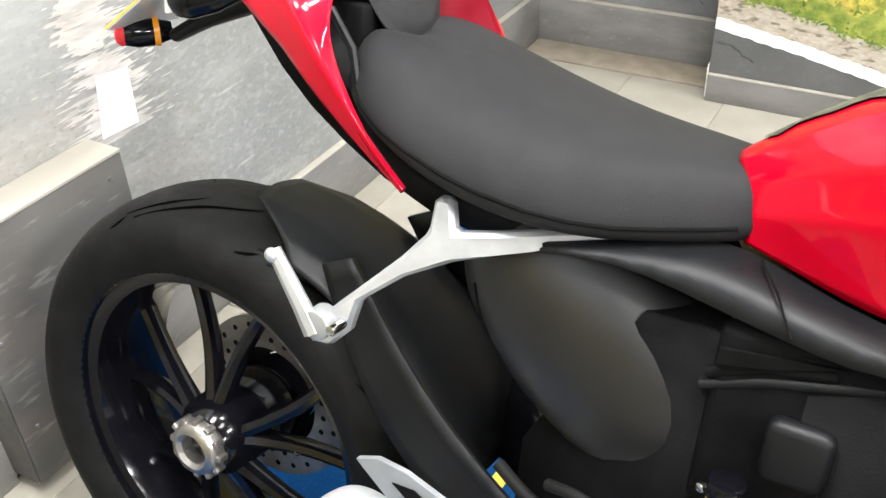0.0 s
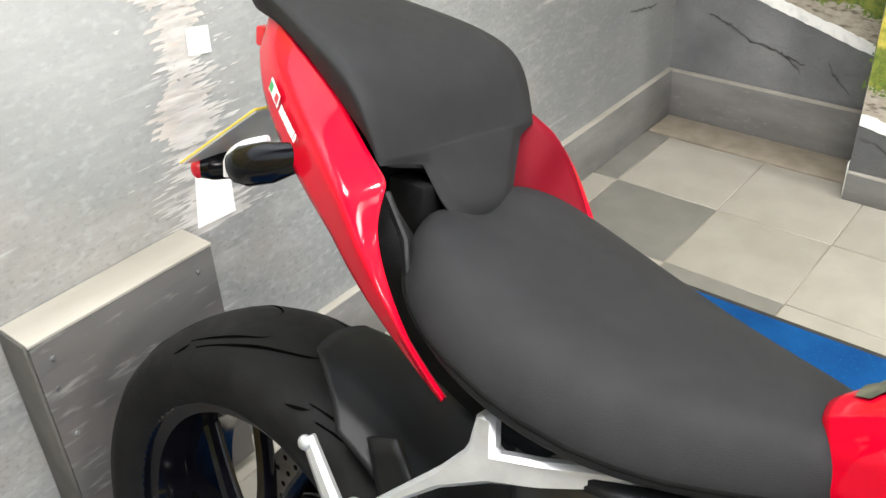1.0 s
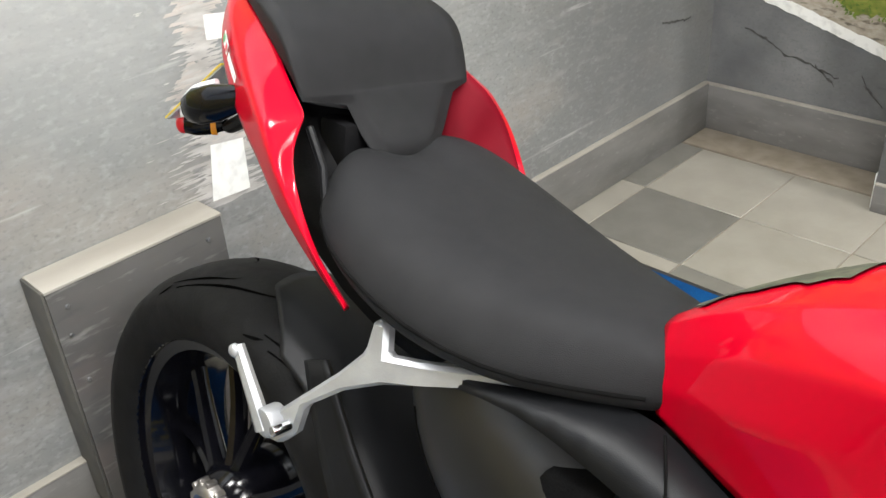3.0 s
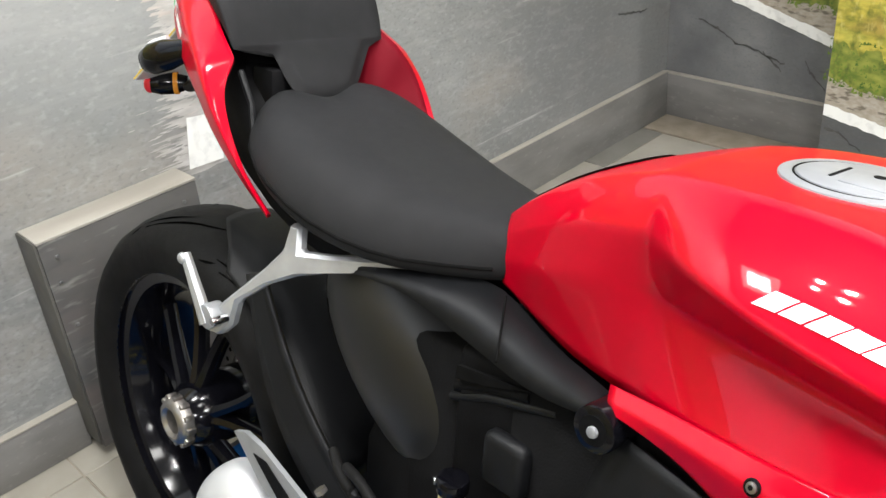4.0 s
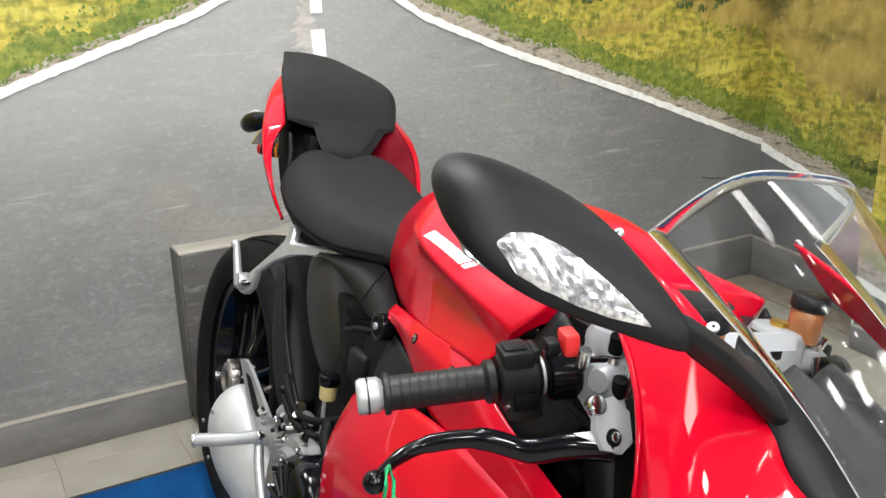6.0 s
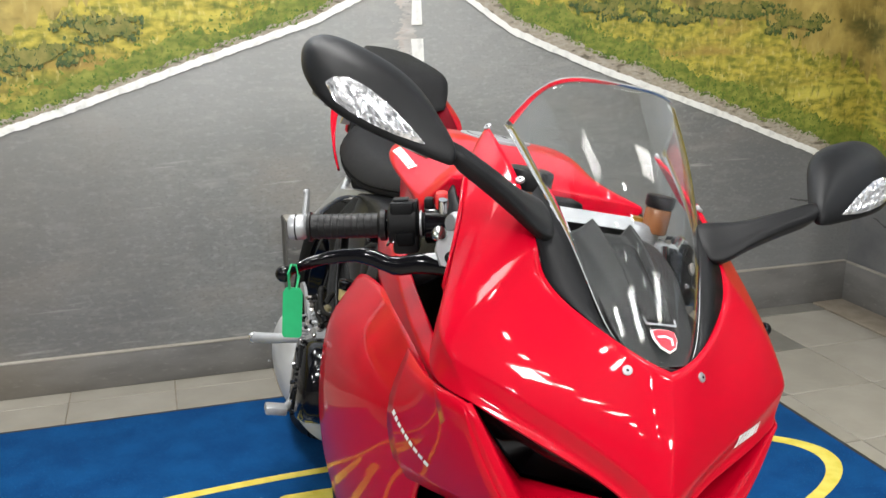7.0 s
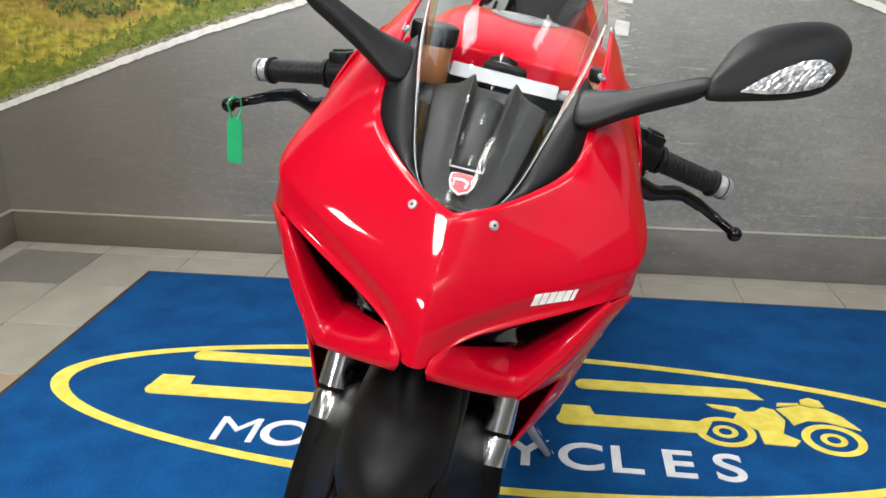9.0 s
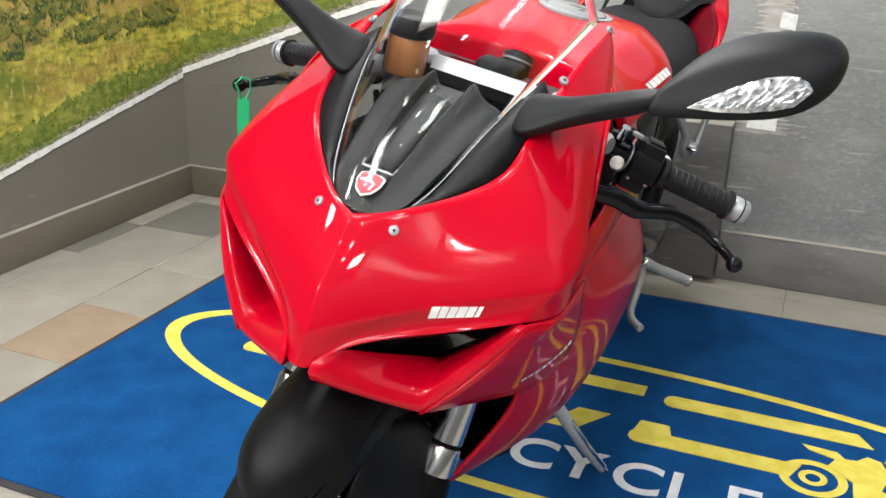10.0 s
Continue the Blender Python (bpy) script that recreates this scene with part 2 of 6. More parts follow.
# ---- the room ----
BACK, LEFT, RIGHT, FRONT = -1.125, 2.28, -1.385, 6.0
PIER_X, PIER_Y = -0.51, 2.06
THICK = 0.15
HALL_X, HALL_Y = 0.15, -5.0  # the showroom opens out beyond the corner
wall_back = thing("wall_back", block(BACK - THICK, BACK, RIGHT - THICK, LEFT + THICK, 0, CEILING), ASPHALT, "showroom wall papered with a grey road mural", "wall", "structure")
wall_left = thing("wall_left", block(BACK, FRONT, LEFT, LEFT + THICK, 0, CEILING), ASPHALT_SHADED, "side wall papered with the same road mural", "wall", "structure")
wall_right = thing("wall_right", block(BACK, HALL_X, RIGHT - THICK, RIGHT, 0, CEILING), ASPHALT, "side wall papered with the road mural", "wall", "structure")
thing("wall_return", block(HALL_X - THICK, HALL_X, HALL_Y, RIGHT - THICK, 0, CEILING), WALL_PLAIN, "plain dark grey wall beside the mural corner", "wall", "structure")
thing("wall_side", block(HALL_X - THICK, FRONT, HALL_Y - THICK, HALL_Y, 0, CEILING), WALL_PLAIN, "plain dark grey side wall of the showroom", "wall", "structure")
wall_front = thing("wall_front", block(FRONT, FRONT + THICK, HALL_Y - THICK, LEFT + THICK, 0, CEILING), WALL_PLAIN, "plain dark grey wall closing the showroom", "wall", "structure")
pier = thing("wall_pier", block(PIER_X, FRONT - 0.003, PIER_Y, LEFT - 0.002, 0.002, CEILING - 0.002, 0.004), ASPHALT_SHADED, "projecting boxed pier papered with the mural", "wall pier", "structure")
ceiling = thing("ceiling", block(BACK - THICK, FRONT + THICK, HALL_Y - THICK, LEFT + THICK, CEILING, CEILING + 0.1), CEIL, "plain grey showroom ceiling", "ceiling", "structure")
floor = thing("floor", block(BACK - THICK, FRONT + THICK, HALL_Y - THICK, LEFT + THICK, -0.12, -0.003), GROUT, "floor of square cream and grey tiles", "floor", "structure")


def back_at(lift):
    return lambda u, v: (BACK + lift, u, v)


def left_at(lift):
    return lambda u, v: (u, LEFT - lift, v)


def right_at(lift):
    return lambda u, v: (u, RIGHT + lift, v)


def pier_at(lift):
    return lambda u, v: (u, PIER_Y - lift, v)


def polyline(u, knots):
    us, vs = zip(*knots)
    return float(np.interp(u, us, vs))


def spaced(a, b, step):
    n = max(2, int(abs(b - a) / step))
    return [a + (b - a) * i / n for i in range(n + 1)]


def mural(wall, at, knots, u0, u1, top, wide, gravel, green, seed):
    """One painted roadside: white line, gravel verge, dark blades and the field above, along the line given by knots."""
    rnd = random.Random(seed)
    us = spaced(u0, u1, 0.012)
    base = [polyline(u, knots) for u in us]
    line_top = [(u, z + wide * (0.92 + 0.16 * rnd.random())) for u, z in zip(us, base)]
    line_low = [(u, z + 0.004 * rnd.random()) for u, z in zip(us, base)]
    verge_top = [(u, z + wide + gravel * (0.8 + 0.5 * noise.noise((u * 9, seed, 0))) + 0.012 * rnd.random()) for u, z in zip(us, base)]
    part("grass_print", strip([(u, z + wide * 0.5) for u, z in zip(us, base)], [(u, top) for u in us], at(0.002)), GRASS, wall, "printed yellow meadow grass", smooth=False)
    def ragged(z, wave, coarse, fine):
        return [(u, zz + wave * (1 + coarse * noise.noise((u * 5, seed, zz)) + fine * noise.noise((u * 45, seed, 3.0)) + 0.25 * rnd.random())) for u, zz in zip(us, z)]

    green_top = ragged([v for u, v in verge_top], green * 0.55, 0.9, 0.6)
    brown_low = ragged([z + wide + gravel for z in base], 0.23, 0.5, 0.18)
    part("green_print", strip([(u, z + wide * 0.55) for u, z in zip(us, base)], green_top, at(0.0023)), GRASS_GREEN, wall, "printed green grass beside the road", smooth=False)
    part("brown_print", strip(brown_low, [(u, top) for u in us], at(0.0026)), GRASS_BROWN, wall, "printed tall brown grass", smooth=False)
    part("verge_print", strip([(u, z + wide * 0.6) for u, z in zip(us, base)], verge_top, at(0.0028)), VERGE, wall, "printed brown gravel verge", smooth=False)
    part("line_print", strip(line_low, line_top, at(0.0036)), WHITE_PRINT, wall, "printed white road edge line", smooth=False)
    verts, faces = [], []
    for k in range(int(abs(u1 - u0) * 900)):
        i = rnd.randrange(len(us))
        u = us[i] + rnd.uniform(-0.01, 0.01)
        h = rnd.random() ** 2
        v = verge_top[i][1] - 0.012 + h * green
        s, lean = rnd.uniform(0.004, 0.011), rnd.uniform(-0.005, 0.005)
        w = s * rnd.uniform(0.25, 0.6)
        lift = 0.0034 + 0.002 * rnd.random()
        verts += [at(lift)(u - w, v), at(lift)(u + w, v + s * 0.2), at(lift)(u + lean, v + s)]
        faces.append([len(verts) - 3, len(verts) - 2, len(verts) - 1])
    tagged(part("blade_print", shape(verts, faces), GREEN_BLADES, wall, "printed dark green grass blades", smooth=False), kind="stuff")


def shrub(wall, at, u, v, wide, high, seed, count=260):
    """A printed bush: many small leaf shapes in two tones, with an uneven outline and gaps."""
    rnd = random.Random(seed)
    for tone, share, rise, label in ((SHRUB_PRINT, 1.0, 0.0, "printed dark green shrub"), (SHRUB_LIGHT, 0.6, 0.25, "printed sunlit shrub leaves")):
        verts, faces = [], []
        for k in range(int(count * share * 1.5)):
            a, r = rnd.uniform(0, 2 * math.pi), rnd.random() ** 0.6
            bulge = 1 + 0.9 * noise.noise((math.cos(a) * 2.2, math.sin(a) * 2.2, seed)) + 0.3 * rnd.gauss(0, 0.5)
            cu, cv = u + math.cos(a) * r * wide * bulge, v + (math.sin(a) * r + rise) * high * bulge
            if noise.noise((cu * 22, cv * 30, seed)) > 0.22:
                continue
            s = rnd.uniform(0.003, 0.009)
            t = rnd.uniform(0, 2 * math.pi)
            base = len(verts)
            lift = 0.0042 + 0.003 * rnd.random() + (0.002 if rise else 0)
            for j in range(5):
                b = t + j * 2 * math.pi / 5
                verts.append(at(lift)(cu + math.cos(b) * s * (0.5 + 0.5 * (j % 2)), cv + math.sin(b) * s))
            faces.append(list(range(base, base + 5)))
        tagged(part("shrub_print", shape(verts, faces), tone, wall, label, smooth=False), kind="stuff")


LEFT_LINE = [(-1.4, 0.432), (-0.87, 0.63), (-0.65, 0.708), (-0.34, 0.803), (0.04, 0.93), (0.32, 1.02), (0.47, 1.092), (0.60, 1.19)]
RIGHT_LINE = [(0.64, 1.19), (0.77, 1.092), (0.93, 0.985), (1.21, 0.87), (1.69, 0.70), (2.3, 0.468)]
HORIZON = 1.37
mural(wall_back, back_at, LEFT_LINE, RIGHT + 0.002, 0.60, HORIZON, 0.024, 0.016, 0.09, 11)
mural(wall_back, back_at, RIGHT_LINE, 0.645, LEFT - 0.002, HORIZON, 0.024, 0.045, 0.10, 12)
mural(wall_left, left_at, [(-1.125, 0.46), (-0.584, 0.305), (-0.4, 0.26)], BACK + 0.002, PIER_X - 0.002, HORIZON, 0.034, 0.07, 0.12, 13)
mural(pier, pier_at, [(-0.51, 0.205), (-0.28, 0.165), (0.4, 0.02)], PIER_X + 0.003, 0.2, HORIZON, 0.034, 0.08, 0.14, 14)
mural(wall_right, right_at, [(-1.125, 0.428), (-0.6, 0.33), (-0.27, 0.265), (0.9, 0.02)], BACK + 0.002, HALL_X - 0.002, HORIZON, 0.022, 0.012, 0.10, 15)
for wall, at, u0, u1 in ((wall_back, back_at, RIGHT + 0.002, LEFT - 0.002), (wall_left, left_at, BACK + 0.002, PIER_X - 0.002), (pier, pier_at, PIER_X + 0.003, 1.6), (wall_right, right_at, BACK + 0.002, HALL_X - 0.002)):
    part("sky_print", strip([(u, HORIZON - 0.004) for u in spaced(u0, u1, 0.2)], [(u, 2.6) for u in spaced(u0, u1, 0.2)], at(0.0046)), SKY_PRINT, wall, "printed pale cloudy sky", smooth=False)
for k, (su, sv, sw, sh) in enumerate([(1.33, 1.06, 0.10, 0.035), (1.50, 1.03, 0.08, 0.02), (1.20, 1.07, 0.06, 0.02), (1.72, 1.05, 0.15, 0.02), (1.95, 1.0, 0.12, 0.03), (-0.55, 0.93, 0.10, 0.035), (-0.4, 0.955, 0.09, 0.03), (-0.25, 1.02, 0.10, 0.03), (-0.72, 0.86, 0.12, 0.045), (-1.0, 0.80, 0.15, 0.04), (0.95, 1.16, 0.08, 0.03), (1.1, 1.15, 0.10, 0.03), (0.2, 1.16, 0.10, 0.03)]):
    shrub(wall_back, back_at, su, sv, sw, sh, 30 + k, int(3200 * sw))
shrub(wall_left, left_at, -0.66, 0.50, 0.10, 0.02, 50, 300)
for k, (su, sv, sw, sh) in enumerate([(-0.75, 0.64, 0.14, 0.03), (-0.35, 0.66, 0.16, 0.05), (-0.10, 0.60, 0.10, 0.06), (-0.60, 0.74, 0.18, 0.05), (-1.0, 0.66, 0.12, 0.03)]):
    shrub(wall_right, right_at, su, sv, sw, sh, 51 + k, int(3200 * sw))

# bare pinkish patches along the road centre, with ragged ends
WORN_PATCH = material("printed_bare_patch", (0.44, 0.395, 0.36), 0.42, second=(0.52, 0.475, 0.44), scale=18, bump=0.06, stretch=(1, 1, 3))
patch_rng = random.Random(12)
verts, faces = [], []
for mid_u, mid_v, wide, tall in ((0.60, 0.545, 0.085, 0.10), (0.565, 0.66, 0.10, 0.11), (0.590, 0.785, 0.085, 0.10), (0.555, 0.87, 0.075, 0.09), (0.595, 0.985, 0.06, 0.09), (0.580, 1.10, 0.045, 0.07)):
    rows = int(tall / 0.0055)
    for k in range(rows):
        v = mid_v - tall / 2 + k * 0.0055
        swell = (1 - abs(2 * k / rows - 1) ** 2.5) * wide * 0.5
        a, b = mid_u - swell * patch_rng.uniform(0.55, 1.35), mid_u + swell * patch_rng.uniform(0.55, 1.35)
        m = len(verts)
        verts += [back_at(0.0008)(a, v), back_at(0.0008)(b, v - 0.002), back_at(0.0008)(b - 0.004, v + 0.0050), back_at(0.0008)(a + 0.006, v + 0.0052)]
        faces.append([m, m + 1, m + 2, m + 3])
tagged(part("bare_print", shape(verts, faces), WORN_PATCH, wall_back, "printed pinkish bare patches along the road centre", smooth=False), kind="stuff")
# the worn centre line of the road: many short pale scuffs
scuff = random.Random(5)
verts, faces = [], []
for k in range(1250):
    v = 0.45 + 0.72 * scuff.random() ** 1.2
    squeeze = polyline(v, [(0.45, 1.0), (0.8, 0.55), (1.16, 0.22)])
    c = 0.585 + 0.03 * (v - 0.45) + scuff.gauss(0, 0.030 if k < 700 else 0.062) * squeeze
    w, h = squeeze * (scuff.uniform(0.008, 0.05) if k < 700 else scuff.uniform(0.004, 0.022)), (scuff.uniform(0.0012, 0.0042) if k < 700 else scuff.uniform(0.0006, 0.0018))
    t = scuff.uniform(-0.35, 0.15) * h / max(w, 0.001)
    lift = 0.0012 + 0.0008 * scuff.random()
    base = len(verts)
    verts += [back_at(lift)(c - w, v - h * 0.3), back_at(lift)(c + w * 0.2, v - h), back_at(lift)(c + w, v + h * 0.5 + t * w), back_at(lift)(c - w * 0.3, v + h)]
    faces.append([base, base + 1, base + 2, base + 3])
tagged(part("scuff_print", shape(verts, faces), WORN, wall_back, "printed pale scuffs along the road centre", smooth=False), kind="stuff")
for dash in ([(0.57, 0.565), (0.636, 0.556), (0.632, 0.458), (0.553, 0.462)], [(0.605, 0.784), (0.646, 0.778), (0.644, 0.736), (0.602, 0.742)],
             [(0.60, 0.86), (0.652, 0.86), (0.65, 0.83), (0.61, 0.835)], [(0.61, 0.98), (0.648, 0.98), (0.65, 0.91), (0.615, 0.91)], [(0.615, 1.09), (0.643, 1.09), (0.645, 1.02), (0.612, 1.02)]):
    part("dash_print", sheet(dash, back_at(0.003)), WHITE_PRINT, wall_back, "printed white centre dash", smooth=False)


def crack(wall, at, u, v, steps, du, dv, seed):
    rnd = random.Random(seed)
    lower, upper = [], []
    for k in range(steps):
        w = 0.0015 + 0.0035 * rnd.random() ** 2
        lower.append((u, v - w))
        upper.append((u, v + w))
        u, v = u + du * rnd.uniform(0.6, 1.4), v + dv + rnd.uniform(-0.006, 0.006)
    part("crack_print", strip(lower, upper, at(0.002)), CRACK_PRINT, wall, "printed crack in the asphalt", smooth=False)


crack(wall_left, left_at, -1.02, 0.33, 26, 0.011, -0.003, 1)
crack(wall_left, left_at, -0.80, 0.262, 8, 0.008, -0.006, 2)
crack(wall_left, left_at, -0.67, 0.26, 10, 0.007, -0.009, 3)
crack(wall_left, left_at, -0.66, 0.235, 6, 0.006, -0.003, 4)
crack(pier, pier_at, -0.50, 0.17, 9, 0.012, -0.006, 5)
crack(wall_back, back_at, 2.0, 0.40, 14, 0.012, -0.003, 6)

SKIRTING = material("papered_skirting", (0.125, 0.122, 0.115), 0.45, second=(0.17, 0.166, 0.158), scale=7, bump=0.08, bump_scale=200, grit=0.1, stretch=(1, 1, 3))
layered(SKIRTING, (0.24, 0.232, 0.22), 40, 0.60, 0.85, (1, 1, 3))
tone_over(SKIRTING, (0.120, 0.098, 0.064), [("Y", -0.1, -0.9)], 0.7)
# skirting boards, papered like the walls, with a pale worn top edge
for name, box3 in (("baseboard", (BACK, BACK + 0.018, RIGHT + 0.018, 0.205, 0, 0.105)), ("baseboard", (BACK, BACK + 0.018, 0.525, LEFT - 0.018, 0, 0.148)),
                   ("baseboard", (BACK, PIER_X, LEFT - 0.018, LEFT, 0, 0.142)), ("baseboard", (BACK, HALL_X, RIGHT, RIGHT + 0.018, 0, 0.105)),
                   ("baseboard", (PIER_X + 0.002, 3.0, PIER_Y - 0.014, PIER_Y, 0, 0.075))):
    thing(name, block(*box3, 0.003), SKIRTING, "skirting board papered in mural grey", "skirting board", "structure")
    x0, x1, y0, y1, z0, z1 = box3
    thing("trim", block(x0, x1 + 0.001, y0 - (0.001 if y0 > 0.6 else 0), y1 + 0.001, z1 + 0.0005, z1 + 0.004, 0.001), EDGE_BOARD, "pale top edge of the skirting", "trim", "structure")
thing("trim", block(BACK + 0.02, PIER_X + 0.4, 2.13, LEFT - 0.02, -0.003, 0.004, 0.001), material("brown_floor_strip", (0.19, 0.16, 0.12), 0.6, second=(0.25, 0.215, 0.17), scale=20, bump=0.2), "brown floor strip along the side wall", "floor strip", "structure")
part("pier_edge", block(PIER_X - 0.004, PIER_X - 0.001, PIER_Y + 0.001, PIER_Y + 0.03, 0.003, 0.10), WHITE_PRINT, pier, "white edge at the foot of the pier", smooth=False)

# boxed-in duct under the mural
DUCT_PRINT = material("printed_dark_asphalt", (0.052, 0.050, 0.048), 0.5, second=(0.090, 0.086, 0.082), scale=5, spread=(0.3, 0.7), bump=0.06, bump_scale=300, grit=0.12, stretch=(1, 0.7, 1.6))
layered(DUCT_PRINT, (0.10, 0.085, 0.080), 6, 0.48, 0.70, (1, 0.8, 1.5), (5, 2, 3))
layered(DUCT_PRINT, (0.22, 0.212, 0.20), 30, 0.60, 0.82, (1, 0.45, 2.4), (7, 2, 1))
layered(DUCT_PRINT, (0.055, 0.054, 0.056), 26, 0.60, 0.80, (1, 0.45, 2.2), (1, 9, 4))
duct = thing("wall_box", block(BACK + 0.001, BACK + 0.075, 0.208, 0.522, 0.022, 0.472, 0.002), DUCT_PRINT, "low boxed duct cover papered with the mural", "duct cover", "structure")
part("top_edge", block(BACK + 0.002, BACK + 0.076, 0.207, 0.523, 0.4725, 0.478, 0.001), EDGE_BOARD, duct, "bare beige board top")
part("side_edge", block(BACK + 0.002, BACK + 0.073, 0.2025, 0.2075, 0.03, 0.476, 0.001), material("grey_board_side", (0.055, 0.053, 0.048), 0.6, second=(0.09, 0.086, 0.076), scale=16), duct, "dark grey side board")
for sy, sz in ((0.235, 0.44), (0.228, 0.39), (0.232, 0.30), (0.236, 0.13), (0.49, 0.44), (0.49, 0.2)):
    bm = bmesh.new()
    bmesh.ops.create_cone(bm, cap_ends=True, segments=10, radius1=0.004, radius2=0.003, depth=0.003, matrix=pose(BACK + 0.0765, sy, sz, 0, 90, 0))
    part("screw", bm, SCREW_GREY, duct)

# ---- entrance mat ----
MX0, MX1, MY0, MY1 = -0.885, 0.548, -0.80, 1.472


def on_mat(u, v, h=0.0):
    """u runs along the writing, v up the writing."""
    return (-v, u, 0.0085 + h)


floor_mat = thing("logo_mat", block(MX0, MX1, MY0, MY1, 0.0005, 0.005, 0.002), RUBBER_EDGE, "large blue carpet mat with yellow logo and rubber edge", "mat")
part("carpet", block(MX0 + 0.016, MX1 - 0.016, MY0 + 0.016, MY1 - 0.016, 0.004, 0.0085, 0.002), MAT_BLUE, floor_mat, "blue carpet pile")
OX, OY, AX, AY = 0.118, 0.345, 0.316, 1.052
ring_out, ring_in = [], []
for k in range(121):
    a = 2 * math.pi * k / 120
    skew = -0.45 * AX * math.sin(a) * (0.5 - 0.5 * math.cos(a))
    ring_out.append((OY + AY * math.cos(a) + skew, OX + AX * math.sin(a)))
    ring_in.append((OY + (AY - 0.045) * math.cos(a) + skew, OX + (AX - 0.026) * math.sin(a)))
part("oval", strip(ring_in, ring_out, lambda u, v: on_mat(u, v, 0.0012)), MAT_YELLOW, floor_mat, "yellow oval outline", smooth=False)


mat_heights = iter(range(40))


def mat_shape(points, name="logo_bar", label="yellow logo bar"):
    part(name, prism(points, 0.0011 + 0.00006 * next(mat_heights), on_mat), MAT_YELLOW, floor_mat, label, smooth=False)


def rounded(u0, u1, v0, v1, slant=0.0, r=0.02):
    """A slanted bar with a rounded start."""
    pts = [(u1 + slant, v1), (u1, v0)]
    for k in range(6):
        a = math.radians(-90 - 36 * k)
        mid, half = (v0 + v1) / 2, (v1 - v0) / 2
        pts.append((u0 + r + r * math.cos(a), mid + half * math.sin(a)))
    return pts


mat_shape(rounded(-0.43, 0.0, 0.285, 0.336, 0.03))
mat_shape(rounded(-0.478, -0.09, 0.10, 0.155, 0.025))
mat_shape([(-0.475, 0.13), (-0.38, 0.13), (-0.385, 0.197), (-0.465, 0.197)])
mat_shape([(-0.035, 0.10), (0.03, 0.10), (0.10, 0.20), (0.03, 0.20)])
mat_shape(rounded(0.06, 0.47, 0.285, 0.332, 0.0))
mat_shape([(0.145, 0.10), (0.21, 0.10), (0.28, 0.20), (0.21, 0.20)])
mat_shape([(0.30, 0.085), (0.36, 0.085), (0.42, 0.175), (0.35, 0.175)])
mat_shape(rounded(0.515, 0.945, 0.262, 0.312, -0.03))
mat_shape(rounded(0.47, 0.79, 0.09, 0.14, 0.02))
mat_shape([(0.475, 0.12), (0.56, 0.12), (0.545, 0.178), (0.485, 0.178)])
# the small machine silhouette beside the letters, as plain yellow forms
for cu, cv, r in ((0.832, 0.103, 0.064), (1.056, 0.098, 0.066)):
    for outer, inner in ((1.0, 0.72), (0.42, 0.22)):
        pts_o = [(cu + r * outer * math.cos(2 * math.pi * k / 32), cv + r * outer * math.sin(2 * math.pi * k / 32)) for k in range(33)]
        pts_i = [(cu + r * inner * math.cos(2 * math.pi * k / 32), cv + r * inner * math.sin(2 * math.pi * k / 32)) for k in range(33)]
        part("logo_wheel", strip(pts_i, pts_o, lambda u, v: on_mat(u, v, 0.0012)), MAT_YELLOW, floor_mat, "yellow ring of the logo", smooth=False)
for body in ([(0.809, 0.225), (0.876, 0.219), (0.890, 0.199), (0.872, 0.190), (0.822, 0.208)],
             [(0.890, 0.199), (0.912, 0.202), (0.932, 0.226), (0.957, 0.217), (0.972, 0.170), (0.955, 0.110), (0.985, 0.085), (0.968, 0.060), (0.905, 0.062), (0.904, 0.118), (0.858, 0.160), (0.872, 0.190)],
             [(0.963, 0.222), (0.985, 0.232), (1.021, 0.247), (1.040, 0.238), (1.070, 0.236), (1.102, 0.203), (1.126, 0.147), (1.094, 0.160), (1.060, 0.176), (1.020, 0.176), (0.985, 0.150), (0.980, 0.180)],
             [(0.967, 0.236), (0.972, 0.252), (1.018, 0.256), (1.020, 0.250), (0.990, 0.240)],
             [(1.024, 0.252), (1.026, 0.272), (1.048, 0.287), (1.070, 0.274), (1.074, 0.246), (1.060, 0.241), (1.042, 0.244)]):
    mat_shape(body, "logo_body", "yellow silhouette piece of the logo")


def lettering(text, size, mat, parent, m, depth=0.0007, spacing=1.0, name="lettering", label=""):
    curve = bpy.data.curves.new(name, "FONT")
    curve.body, curve.size, curve.extrude, curve.space_character = text, size, depth, spacing
    curve.offset = 0.0 if text == "M" else size * 0.017
    ob = new(name, curve)
    data = bpy.data.meshes.new_from_object(ob.evaluated_get(bpy.context.evaluated_depsgraph_get()))
    bpy.data.objects.remove(ob)
    data.materials.clear()
    data.materials.append(mat)
    made = part(name, data, mat, parent, label)
    made.matrix_basis = m
    return made


def mat_letters():
    word = "MOTORCYCLES"
    for k, ch in enumerate(word):
        u = -0.262 + 1.045 * k / 10.0
        lettering(ch, 0.142, MAT_WHITE, floor_mat, pose(0.078 + 0.012 * k / 10, u, 0.0093, 0, 0, 90), name="letter", label="white carpet letter")


mat_letters()

